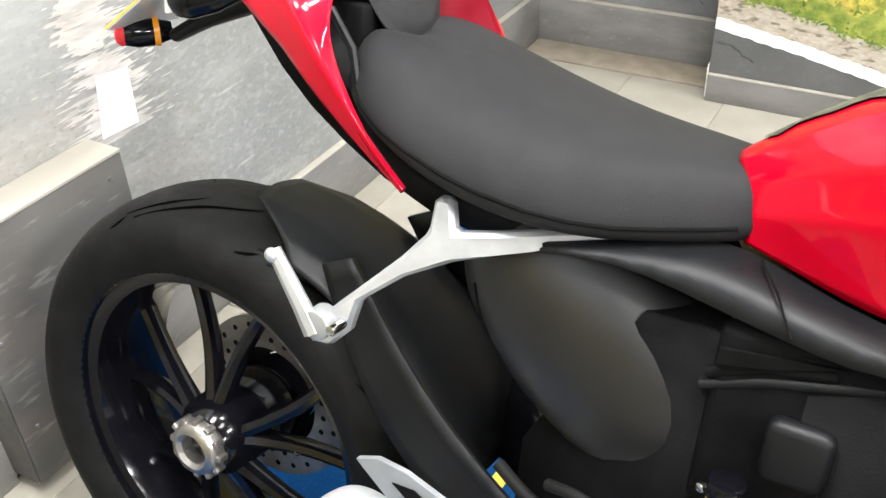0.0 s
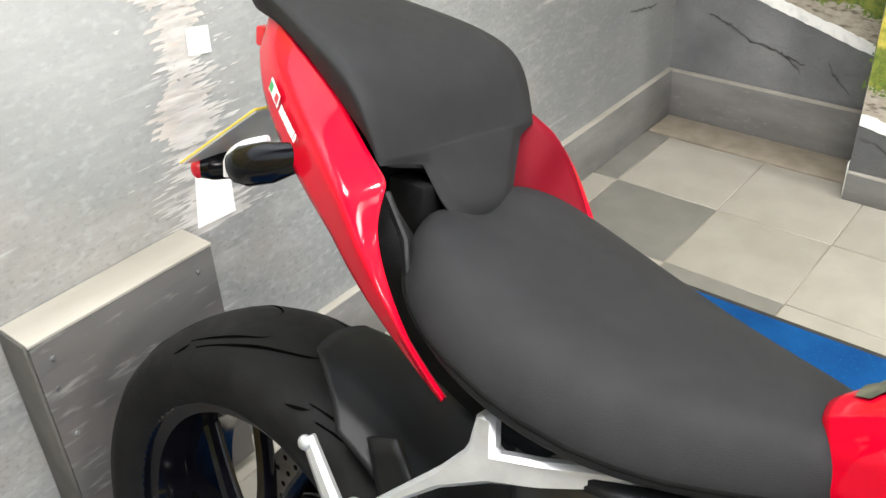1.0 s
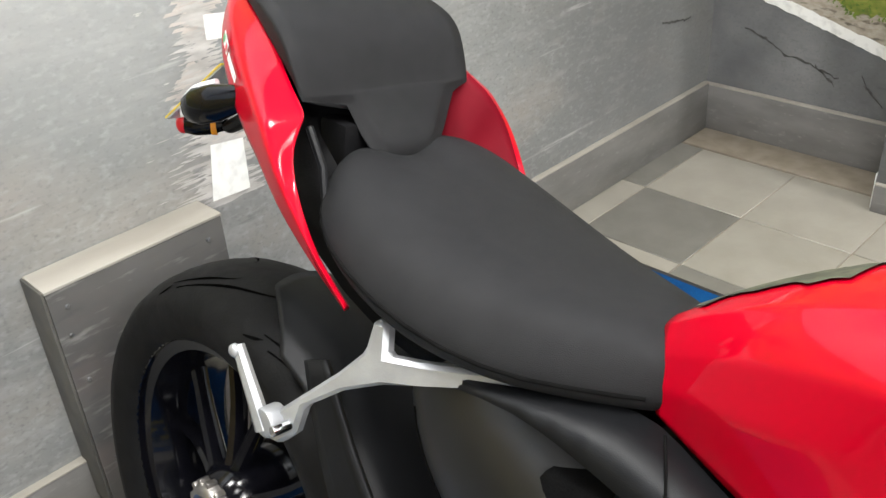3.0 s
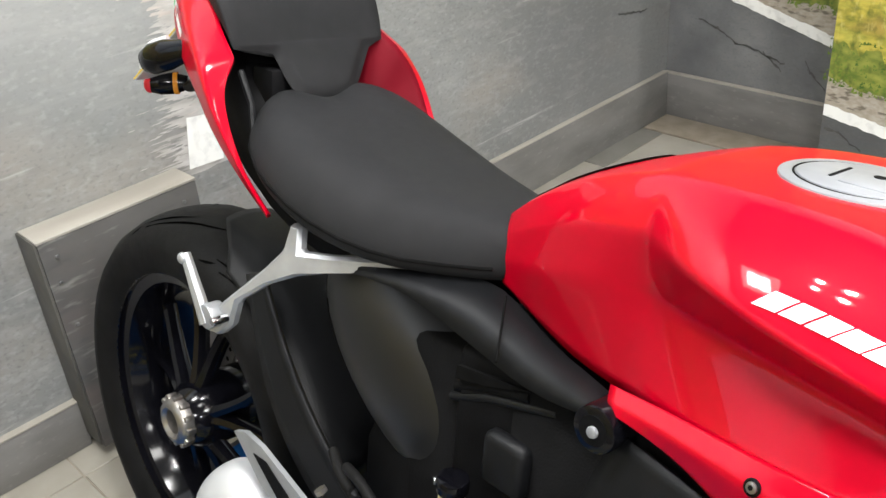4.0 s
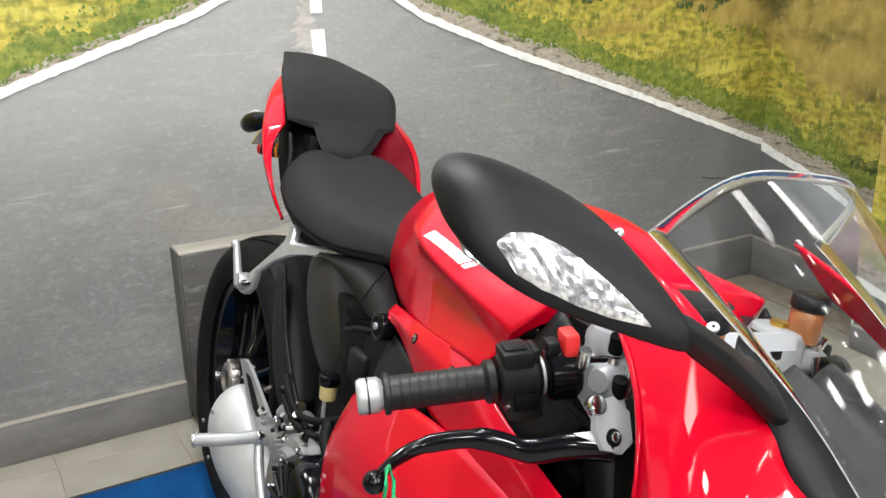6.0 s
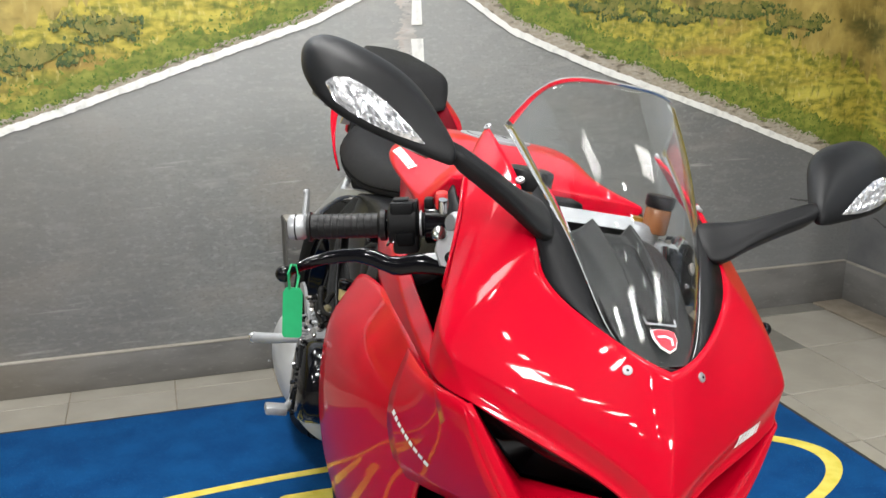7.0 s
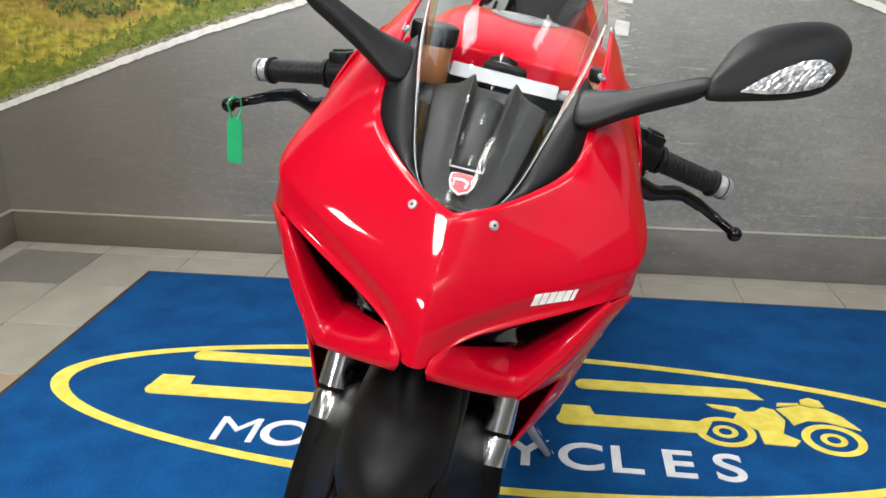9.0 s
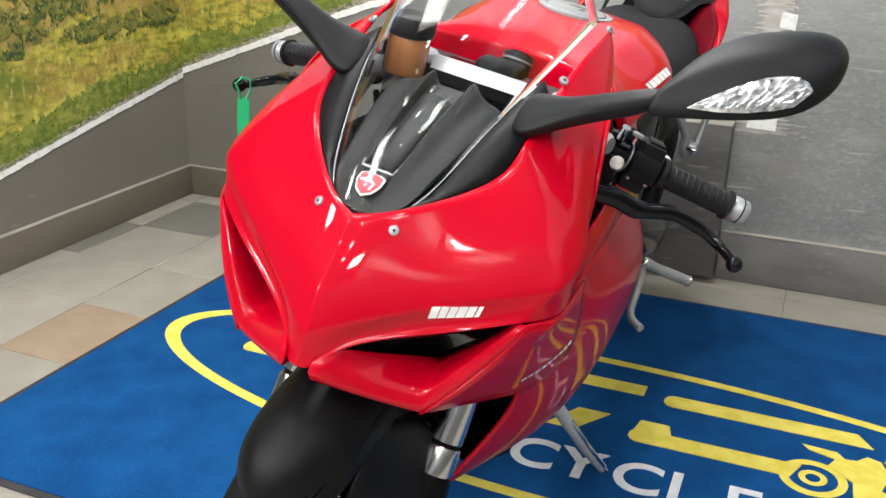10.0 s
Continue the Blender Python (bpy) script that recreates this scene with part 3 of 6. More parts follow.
# ---- ceiling lamps ----
for px, py in PANELS:
    ob = thing("ceiling_light", block(px - 0.3, px + 0.3, py - 0.3, py + 0.3, CEILING - 0.02, CEILING - 0.001, 0.003), PLASTIC_WHITE, "square white LED ceiling panel, lit", "ceiling light", group="LED panels")
    part("diffuser", block(px - 0.275, px + 0.275, py - 0.275, py + 0.275, CEILING - 0.026, CEILING - 0.0205), GLOW, ob, "glowing diffuser")
for px, py in SPOTS + KEY_SPOTS:
    bm = bmesh.new()
    bmesh.ops.create_cone(bm, cap_ends=True, segments=24, radius1=0.07, radius2=0.07, depth=0.018, matrix=pose(px, py, CEILING - 0.011))
    ob = thing("downlight", bm, PLASTIC_WHITE, "small round white ceiling downlight, lit", "downlight", group="downlights")
    bm = bmesh.new()
    bmesh.ops.create_cone(bm, cap_ends=True, segments=24, radius1=0.055, radius2=0.055, depth=0.005, matrix=pose(px, py, CEILING - 0.024))
    part("diffuser", bm, GLOW, ob, "glowing lens")

# ---- motorcycle materials ----
RED = material("red_bodywork_paint", (0.40, 0.0003, 0.0115), 0.40, second=(0.44, 0.0004, 0.0135), scale=2, coat=0.50, specular=0.03)
# dull inner finish, with the shade inside the tail put into the red
RED_DULL_SHADED = material("dull_red_inner_moulding", (0.090, 0.0003, 0.0045), 0.6, second=(0.115, 0.0004, 0.006), scale=6, specular=0.1)
SEAT = material("black_seat_cover", (0.0062, 0.0064, 0.0072), 0.72, second=(0.0086, 0.0088, 0.0096), scale=30, bump=0.3, bump_scale=1400, grit=0.06, specular=0.27)
layered(SEAT, (0.0102, 0.0104, 0.0114), 5, 0.5, 0.72)
PIPING = material("black_seat_piping", (0.003, 0.003, 0.003), 0.8, second=(0.005, 0.005, 0.005), scale=60, specular=0.05)
SATIN = material("satin_black_plastic", (0.0042, 0.0045, 0.0052), 0.44, second=(0.0064, 0.0068, 0.0077), scale=16, bump=0.12, bump_scale=900, grit=0.08, specular=0.20)
GLOSS_BLACK = material("gloss_black_paint", (0.002, 0.002, 0.003), 0.12, second=(0.0035, 0.0035, 0.005), scale=12, coat=0.08, grit=0.04, specular=0.22)
RUBBER = material("tyre_rubber", (0.0034, 0.0034, 0.0035), 0.62, second=(0.0066, 0.0065, 0.0066), scale=25, bump=0.2, bump_scale=300, grit=0.08, specular=0.13)
GROOVE = material("tread_groove", (0.0012, 0.0012, 0.0012), 0.95, second=(0.002, 0.002, 0.002), specular=0.0)
GRIP = material("grip_rubber", (0.005, 0.005, 0.0055), 0.45, second=(0.009, 0.009, 0.0095), scale=60, bump=0.12, bump_scale=500, specular=0.3)
DARK = material("dark_engine_casting", (0.0022, 0.0022, 0.0025), 0.6, second=(0.0045, 0.0045, 0.005), scale=30, bump=0.2, bump_scale=400, specular=0.08)
ALLOY = material("cast_silver_alloy", (0.30, 0.31, 0.322), 0.40, 0.55, second=(0.37, 0.38, 0.392), scale=30, bump=0.1, bump_scale=500, grit=0.08)
CHROME = material("polished_steel", (0.68, 0.68, 0.68), 0.16, 1.0, second=(0.6, 0.6, 0.6), scale=20, grit=0.06)
SILVER_PAINT = material("silver_heat_shield", (0.42, 0.43, 0.445), 0.42, 0.3, second=(0.48, 0.49, 0.505), scale=14, grit=0.08)
DISC = material("brushed_brake_disc", (0.26, 0.245, 0.23), 0.33, 0.9, second=(0.36, 0.34, 0.32), scale=40, grit=0.1)
GOLD = material("gold_shock_body", (0.55, 0.33, 0.06), 0.3, 0.9, second=(0.6, 0.38, 0.08), scale=20)
FLUID = material("amber_fluid_pot", (0.17, 0.065, 0.025), 0.25, second=(0.22, 0.09, 0.035), scale=20)
FLUID_PALE = material("yellowed_fluid_pot", (0.45, 0.36, 0.15), 0.35, second=(0.5, 0.42, 0.2), scale=20)
DECAL = material("white_decal", (0.80, 0.80, 0.79), 0.3, second=(0.76, 0.76, 0.75), scale=40)
DECAL_RED = material("red_decal", (0.55, 0.01, 0.02), 0.3, second=(0.6, 0.015, 0.03), scale=40)
DECAL_GREEN = material("green_decal", (0.02, 0.25, 0.07), 0.3, second=(0.03, 0.3, 0.08), scale=40)
TAG_GREEN = material("green_tag_plastic", (0.004, 0.27, 0.10), 0.4, second=(0.006, 0.32, 0.12), scale=30)
KILL_RED = material("red_switch_plastic", (0.6, 0.02, 0.02), 0.4, second=(0.66, 0.03, 0.03), scale=40)
AMBER = material("amber_lens", (0.75, 0.3, 0.02), 0.2, second=(0.7, 0.25, 0.02), scale=50)
PLATE_Y = material("yellow_plate", (0.70, 0.50, 0.05), 0.35, second=(0.74, 0.54, 0.07), scale=30)
PLATE_B = material("grey_plate_back", (0.58, 0.58, 0.59), 0.38, 0.3, second=(0.66, 0.66, 0.67), scale=20)
CAST = material("grey_engine_casting", (0.12, 0.122, 0.126), 0.5, 0.4, second=(0.17, 0.172, 0.176), scale=24, bump=0.15, bump_scale=500, grit=0.1)
CAP_GREY = material("grey_cap_alloy", (0.25, 0.26, 0.275), 0.42, 0.3, second=(0.29, 0.30, 0.315), scale=20, grit=0.08)
PAD = material("olive_pad_rubber", (0.035, 0.038, 0.025), 0.6, second=(0.07, 0.072, 0.045), scale=50, spread=(0.45, 0.55))
LENS_DARK = material("smoked_headlight_glass", (0.003, 0.003, 0.0035), 0.12, second=(0.005, 0.005, 0.0055), specular=0.25)


def clear(name, tint, rough, ior=1.45):
    m = bpy.data.materials.new(name)
    m.use_nodes = True
    b = m.node_tree.nodes["Principled BSDF"]
    b.inputs["Base Color"].default_value = (*tint, 1)
    b.inputs["Roughness"].default_value = rough
    b.inputs["IOR"].default_value = ior
    b.inputs["Transmission Weight"].default_value = 1.0
    return m


SCREEN = clear("clear_screen_acrylic", (0.90, 0.915, 0.91), 0.0, 1.30)
RIM = material("polished_acrylic_edge", (0.26, 0.27, 0.27), 0.25, second=(0.32, 0.33, 0.33), scale=30)
HOOD = material("grey_black_hood_plastic", (0.014, 0.0143, 0.0147), 0.5, second=(0.020, 0.0204, 0.021), scale=16, bump=0.12, bump_scale=900, grit=0.08, specular=0.12)
FENDER = material("matte_black_mudguard", (0.0035, 0.0035, 0.0038), 0.46, second=(0.0055, 0.0055, 0.006), scale=16, bump=0.1, bump_scale=900, grit=0.06, specular=0.16)
LED_CLEAR = material("clear_ribbed_lens", (0.30, 0.31, 0.33), 0.2, 0.75, second=(0.80, 0.81, 0.83), scale=170, spread=(0.35, 0.6), coat=0.6)

# ---- motorcycle ----
bike = tagged(new("motorcycle"), "glossy red sports motorcycle leaning on its side stand", "motorcycle")
bike.matrix_world = pose(-0.625, 0.212, 0.0, 0, 0, -1.7) @ pose(0, 0, 0, -12.0, 0, 0)


def flip(rows):
    return [[(x, -y, z) for x, y, z in row] for row in rows]


def lined(ob, mat, rim_only=False):
    """Gives a moulded panel's inner face and rim, or its rim alone, a material of their own."""
    ob.data.materials.append(mat)
    wall_of = ob.modifiers["wall"]
    wall_of.material_offset_rim = 1
    if not rim_only:
        wall_of.material_offset = 1
    return ob


def smoothed(ob, levels, thick=0.0, offset=-1.0):
    if levels:
        mod = ob.modifiers.new("smooth", "SUBSURF")
        mod.levels = mod.render_levels = levels
        mod.boundary_smooth = "PRESERVE_CORNERS"
    if thick:
        mod = ob.modifiers.new("wall", "SOLIDIFY")
        mod.thickness, mod.offset = thick, offset
    return ob


def skin(name, rows, mat, parent, label="", levels=2, thick=0.003, crease_rows=(), crease_cols=(), strength=0.8, outward=None):
    """A moulded panel: a smoothed grid of points with a wall thickness. outward: a point that the panel faces away from."""
    bm = bmesh.new()
    grid = [[bm.verts.new(p) for p in row] for row in rows]
    layer = bm.edges.layers.float.new("crease_edge")
    for i in range(len(rows) - 1):
        for j in range(len(rows[0]) - 1):
            bm.faces.new((grid[i][j], grid[i][j + 1], grid[i + 1][j + 1], grid[i + 1][j]))
    bm.edges.ensure_lookup_table()
    for i in crease_rows:
        for j in range(len(rows[0]) - 1):
            bm.edges.get((grid[i][j], grid[i][j + 1]))[layer] = strength
    for j in crease_cols:
        for i in range(len(rows) - 1):
            bm.edges.get((grid[i][j], grid[i + 1][j]))[layer] = strength
    bm.normal_update()
    if outward is not None:
        score = sum((f.calc_center_median() - Vector(outward)).dot(f.normal) for f in bm.faces)
        if score < 0:
            bmesh.ops.reverse_faces(bm, faces=bm.faces[:])
    data = bpy.data.meshes.new(name)
    bm.to_mesh(data)
    bm.free()
    data.materials.append(mat)
    data.shade_smooth()
    ob = part(name, data, mat, parent, label)
    return smoothed(ob, levels, thick)


def loft(name, rings, mat, parent, label="", levels=2, crease=(), strength=0.7, crease_rings=()):
    """A closed body through rings of points."""
    bm = bmesh.new()
    made = [[bm.verts.new(p) for p in ring] for ring in rings]
    layer = bm.edges.layers.float.new("crease_edge")
    n = len(rings[0])
    for a, b in zip(made, made[1:]):
        for k in range(n):
            bm.faces.new((a[k], a[(k + 1) % n], b[(k + 1) % n], b[k]))
    bm.faces.new(made[0][::-1])
    bm.faces.new(made[-1])
    for k in crease:
        for a, b in zip(made, made[1:]):
            bm.edges.get((a[k], b[k]))[layer] = strength
    for j in crease_rings:
        for k in range(n):
            bm.edges.get((made[j][k], made[j][(k + 1) % n]))[layer] = strength
    bmesh.ops.recalc_face_normals(bm, faces=bm.faces[:])
    data = bpy.data.meshes.new(name)
    bm.to_mesh(data)
    bm.free()
    data.materials.append(mat)
    data.shade_smooth()
    return smoothed(part(name, data, mat, parent, label), levels)


def tube(points, radii, sides=14, flat=1.0, up=(0, 0, 1)):
    """A bar along points; flat squeezes it across up."""
    bm = bmesh.new()
    pts = [Vector(p) for p in points]
    radii = radii if isinstance(radii, (list, tuple)) else [radii] * len(pts)
    rings = []
    for i, p in enumerate(pts):
        d = (pts[min(i + 1, len(pts) - 1)] - pts[max(i - 1, 0)]).normalized()
        a = d.cross(Vector(up))
        a = a.normalized() if a.length > 1e-4 else d.orthogonal().normalized()
        b = a.cross(d).normalized()
        rings.append([bm.verts.new(p + radii[i] * (math.cos(2 * math.pi * k / sides) * a * flat + math.sin(2 * math.pi * k / sides) * b)) for k in range(sides)])
    for r, s in zip(rings, rings[1:]):
        for k in range(sides):
            bm.faces.new((r[k], r[(k + 1) % sides], s[(k + 1) % sides], s[k]))
    bm.faces.new(rings[0][::-1])
    bm.faces.new(rings[-1])
    return bm


def curve_points(knots, n):
    """Points on a smooth line through knots."""
    ks = [Vector(k) for k in knots]
    out = []
    for i in range(len(ks) - 1):
        p0, p1, p2, p3 = ks[max(i - 1, 0)], ks[i], ks[i + 1], ks[min(i + 2, len(ks) - 1)]
        for s in range(n):
            t = s / n
            out.append(0.5 * (2 * p1 + (p2 - p0) * t + (2 * p0 - 5 * p1 + 4 * p2 - p3) * t * t + (3 * p1 - p0 - 3 * p2 + p3) * t ** 3))
    return out + [ks[-1]]


def lathe(profile, centre, sides=64, closed=False):
    """A body of revolution about the y axis: profile of (radius, y)."""
    bm = bmesh.new()
    cx, cy, cz = centre
    rings = []
    for k in range(sides):
        a = 2 * math.pi * k / sides
        rings.append([bm.verts.new((cx + r * math.cos(a), cy + y, cz + r * math.sin(a))) for r, y in profile])
    m = len(profile)
    for k in range(sides):
        a, b = rings[k], rings[(k + 1) % sides]
        for j in range(m if closed else m - 1):
            bm.faces.new((a[j], a[(j + 1) % m], b[(j + 1) % m], b[j]))
    return bm


def disc(centre, axis, radius, depth, sides=24, bevel=0.0):
    bm = bmesh.new()
    turn = Vector(axis).to_track_quat("Z", "Y").to_matrix().to_4x4()
    bmesh.ops.create_cone(bm, cap_ends=True, segments=sides, radius1=radius, radius2=radius, depth=depth, matrix=Matrix.Translation(centre) @ turn)
    if bevel:
        rims = [e for e in bm.edges if len(e.link_faces) == 2 and any(len(f.verts) > 4 for f in e.link_faces)]
        bmesh.ops.bevel(bm, geom=rims, offset=bevel, segments=2, affect="EDGES", profile=0.5)
    return bm


def blob(centre, size, turn=(0, 0, 0), sides=24):
    bm = bmesh.new()
    bmesh.ops.create_uvsphere(bm, u_segments=sides, v_segments=sides // 2, radius=1, matrix=pose(*centre, *turn) @ Matrix.Diagonal((*size, 1)))
    return bm


def slab(points, y0, y1):
    """A plate in the machine's side plane, from outline points (x, z)."""
    return prism(points, y1 - y0, lambda u, v, h: (u, y0 + h, v))


def bolt(place, axis, radius, parent, mat=None, depth=0.006):
    ob = part("bolt", disc(place, axis, radius, depth, 16, radius * 0.2), mat or CHROME, parent)
    return ob


GUARD = material("smooth_satin_guard", (0.0035, 0.0036, 0.0040), 0.40, second=(0.005, 0.0051, 0.0055), scale=16, bump=0.05, bump_scale=900, grit=0.05, specular=0.6)

# -- tank --
tank_half = [
    [(0.528, 0.000, 0.800), (0.533, 0.022, 0.798), (0.540, 0.036, 0.791), (0.544, 0.042, 0.783), (0.551, 0.050, 0.765), (0.555, 0.051, 0.742)],
    [(0.580, 0.000, 0.843), (0.584, 0.042, 0.839), (0.592, 0.060, 0.829), (0.597, 0.070, 0.814), (0.604, 0.076, 0.780), (0.606, 0.065, 0.732)],
    [(0.650, 0.000, 0.881), (0.654, 0.062, 0.877), (0.662, 0.082, 0.866), (0.668, 0.094, 0.848), (0.670, 0.098, 0.800), (0.666, 0.085, 0.724)],
    [(0.722, 0.000, 0.903), (0.722, 0.076, 0.899), (0.731, 0.102, 0.886), (0.738, 0.113, 0.864), (0.738, 0.108, 0.815), (0.732, 0.106, 0.730)],
    [(0.775, 0.000, 0.910), (0.776, 0.098, 0.907), (0.788, 0.140, 0.890), (0.798, 0.161, 0.866), (0.768, 0.112, 0.816), (0.782, 0.134, 0.744)],
    [(0.870, 0.000, 0.913), (0.870, 0.104, 0.910), (0.864, 0.153, 0.885), (0.868, 0.174, 0.852), (0.866, 0.124, 0.812), (0.862, 0.158, 0.758)],
    [(0.930, 0.000, 0.897), (0.942, 0.105, 0.897), (0.947, 0.148, 0.863), (0.946, 0.168, 0.838), (0.936, 0.134, 0.808), (0.930, 0.164, 0.766)],
    [(0.964, 0.000, 0.883), (1.000, 0.098, 0.888), (1.004, 0.150, 0.856), (1.002, 0.166, 0.833), (0.990, 0.152, 0.806), (0.980, 0.167, 0.771)],
    [(0.976, 0.000, 0.868), (1.083, 0.141, 0.874), (1.068, 0.153, 0.849), (1.046, 0.161, 0.824), (1.033, 0.158, 0.800), (1.010, 0.167, 0.771)],
    [(0.980, 0.000, 0.826), (1.077, 0.131, 0.848), (1.062, 0.144, 0.836), (1.042, 0.153, 0.814), (1.028, 0.150, 0.796), (1.004, 0.158, 0.771)],
]
tank_rows = [[(x, -y, z) for x, y, z in half[:0:-1]] + half for half in tank_half]
tank = skin("tank", tank_rows, RED, bike, "glossy red fuel tank with knee recesses", 3, 0.004, crease_cols=(1, 2, 4, 6, 8, 9), crease_rows=(3, 8), strength=0.62, outward=(0.8, 0, 0.78))
for side in (-1, 1):
    rows = [[(1.020, 0.160, 0.768), (1.060, 0.152, 0.808), (1.086, 0.139, 0.864)], [(1.040, 0.172, 0.745), (1.092, 0.160, 0.775), (1.124, 0.136, 0.838)], [(1.070, 0.172, 0.715), (1.130, 0.158, 0.740), (1.165, 0.134, 0.790)]]
    skin("front_cover", rows if side > 0 else flip(rows), SATIN, bike, "satin black cover ahead of the tank", 2, 0.004, crease_rows=(1,), strength=0.5, outward=(1.0, 0, 0.7))
skin("tank_front_cover", [[(0.972, -0.060, 0.815), (0.970, 0.0, 0.806), (0.972, 0.060, 0.815)], [(1.040, -0.120, 0.826), (1.040, 0.0, 0.806), (1.040, 0.120, 0.826)], [(1.120, -0.125, 0.812), (1.120, 0.0, 0.800), (1.120, 0.125, 0.812)]], SATIN, bike, "satin black cover round the ignition", 2, 0.004, outward=(1.05, 0, 0.7))
# ignition lock housing, standing on the steering axis in the tank's front recess
lock = part("ignition_lock", tube([(1.048, -0.008, 0.795), (1.028, -0.008, 0.848), (1.0225, -0.008, 0.863), (1.0215, -0.008, 0.866)], [0.021, 0.0205, 0.0205, 0.019], 28), SATIN, bike, "black ignition lock housing")
part("lock_rim", tube([(1.0255, -0.008, 0.8555), (1.0247, -0.008, 0.8575)], 0.0209, 28), CAP_GREY, lock)
part("lock_face", disc((1.0212, -0.008, 0.8668), (-0.35, 0, 0.94), 0.013, 0.002, 24), DARK, lock)
bolt((1.0445, -0.030, 0.806), (-0.3, -0.9, 0.2), 0.0055, lock, CHROME, 0.006)
cap_at, cap_axis = Vector((0.831, 0, 0.9070)), (-0.01, 0, 1)
fuel_cap = part("fuel_cap", disc(cap_at, cap_axis, 0.056, 0.008, 64, 0.0012), CAP_GREY, bike, "silver fuel filler cap")
part("cap_groove", lathe([(0.0445, 0.0), (0.0460, 0.0), (0.0460, 0.0004), (0.0445, 0.0004)], (0, 0, 0), 64, True), DARK, fuel_cap).matrix_basis = pose(0.831, 0, 0.9109, 90, 0, 0)
part("cap_lid", disc(cap_at + Vector((0, 0, 0.004)), cap_axis, 0.0435, 0.0024, 64, 0.0008), CAP_GREY, fuel_cap)
part("key_flap", block(0.824, 0.862, -0.022, 0.020, 0.9117, 0.9132, 0.0006), CAP_GREY, fuel_cap)
part("keyhole", disc((0.840, 0.012, 0.9133), (0, 0, 1), 0.0045, 0.0008, 16), DARK, fuel_cap)
part("key_slot", block(0.836, 0.846, 0.010, 0.014, 0.9127, 0.9137), DARK, fuel_cap)
part("cap_slot", block(0.8135, 0.816, -0.014, 0.022, 0.9119, 0.9127), DARK, fuel_cap)
# -- seats --


def seat_ring(x, w, top, low, dip=0.0, square=0.78, under=1.0):
    """One cross-section of a seat; under draws its lower half in or out."""
    half = [(0.0, low), (w * 0.86 * under, low), (w * under, low + 0.012), (w * 0.98 * (0.5 + 0.5 * under), low + 0.42 * (top - low)), (w * square, top - 0.08 * (top - low)), (w * 0.32, top)]
    ring = [(x, y, z) for y, z in half] + [(x, 0.0, top - dip)] + [(x, -y, z) for y, z in half[:0:-1]]
    return ring


seat = loft("rider_seat", [seat_ring(*r) for r in (
    (0.186, 0.066, 0.846, 0.800, 0.042), (0.203, 0.098, 0.857, 0.794, 0.030), (0.235, 0.126, 0.851, 0.780, 0.006), (0.290, 0.138, 0.832, 0.752), (0.360, 0.134, 0.814, 0.730),
    (0.430, 0.114, 0.803, 0.722), (0.490, 0.090, 0.800, 0.728), (0.535, 0.070, 0.798, 0.735), (0.560, 0.056, 0.794, 0.740), (0.572, 0.040, 0.785, 0.746))], SEAT, bike, "matte black padded rider seat")
bpy.context.view_layer.update()
shaped_seat = seat.evaluated_get(bpy.context.evaluated_depsgraph_get())
for side in (1, -1):
    seam = []
    for x, z in ((0.214, 0.818), (0.235, 0.800), (0.262, 0.786), (0.290, 0.776), (0.325, 0.764), (0.360, 0.755), (0.395, 0.748), (0.430, 0.744), (0.465, 0.744), (0.500, 0.748), (0.530, 0.752), (0.550, 0.755)):
        hit, spot, normal, face = shaped_seat.ray_cast(Vector((x, side * 0.25, z)), Vector((0, -side, 0)), distance=0.3)
        if hit:
            seam.append(spot)
    part("seam", tube(seam, 0.0020, 8), PIPING, seat, "black piping along the seat's lower edge")

pad_rings = [seat_ring(*r) for r in (
    (-0.064, 0.032, 0.998, 0.970, 0, 0.9, 0.9), (-0.054, 0.052, 1.006, 0.968, 0, 0.93, 0.86), (-0.010, 0.065, 1.000, 0.966, 0, 0.95, 0.84), (0.050, 0.086, 0.990, 0.953, 0, 0.96, 0.88), (0.105, 0.107, 0.980, 0.936, 0, 0.97, 0.89),
    (0.150, 0.117, 0.966, 0.914, 0, 0.96, 0.91), (0.170, 0.116, 0.938, 0.903, 0, 0.96, 0.93), (0.184, 0.110, 0.902, 0.888, 0, 0.96, 0.98), (0.186, 0.052, 0.900, 0.880, 0, 0.9, 1.12), (0.202, 0.040, 0.872, 0.844, 0, 0.9, 1.20), (0.219, 0.033, 0.853, 0.828, 0, 0.9, 1.08))]
# the tongue's inner flank runs out wider into the pad
for k, wide in ((8, 1.50), (9, 1.28)):
    pad_rings[k] = [(x, y * wide if y > 0 else y, z) for x, y, z in pad_rings[k]]
loft("pillion_seat", pad_rings, SEAT, bike, "matte black pillion pad", crease=(4, 8), strength=0.9, crease_rings=(7, 8))

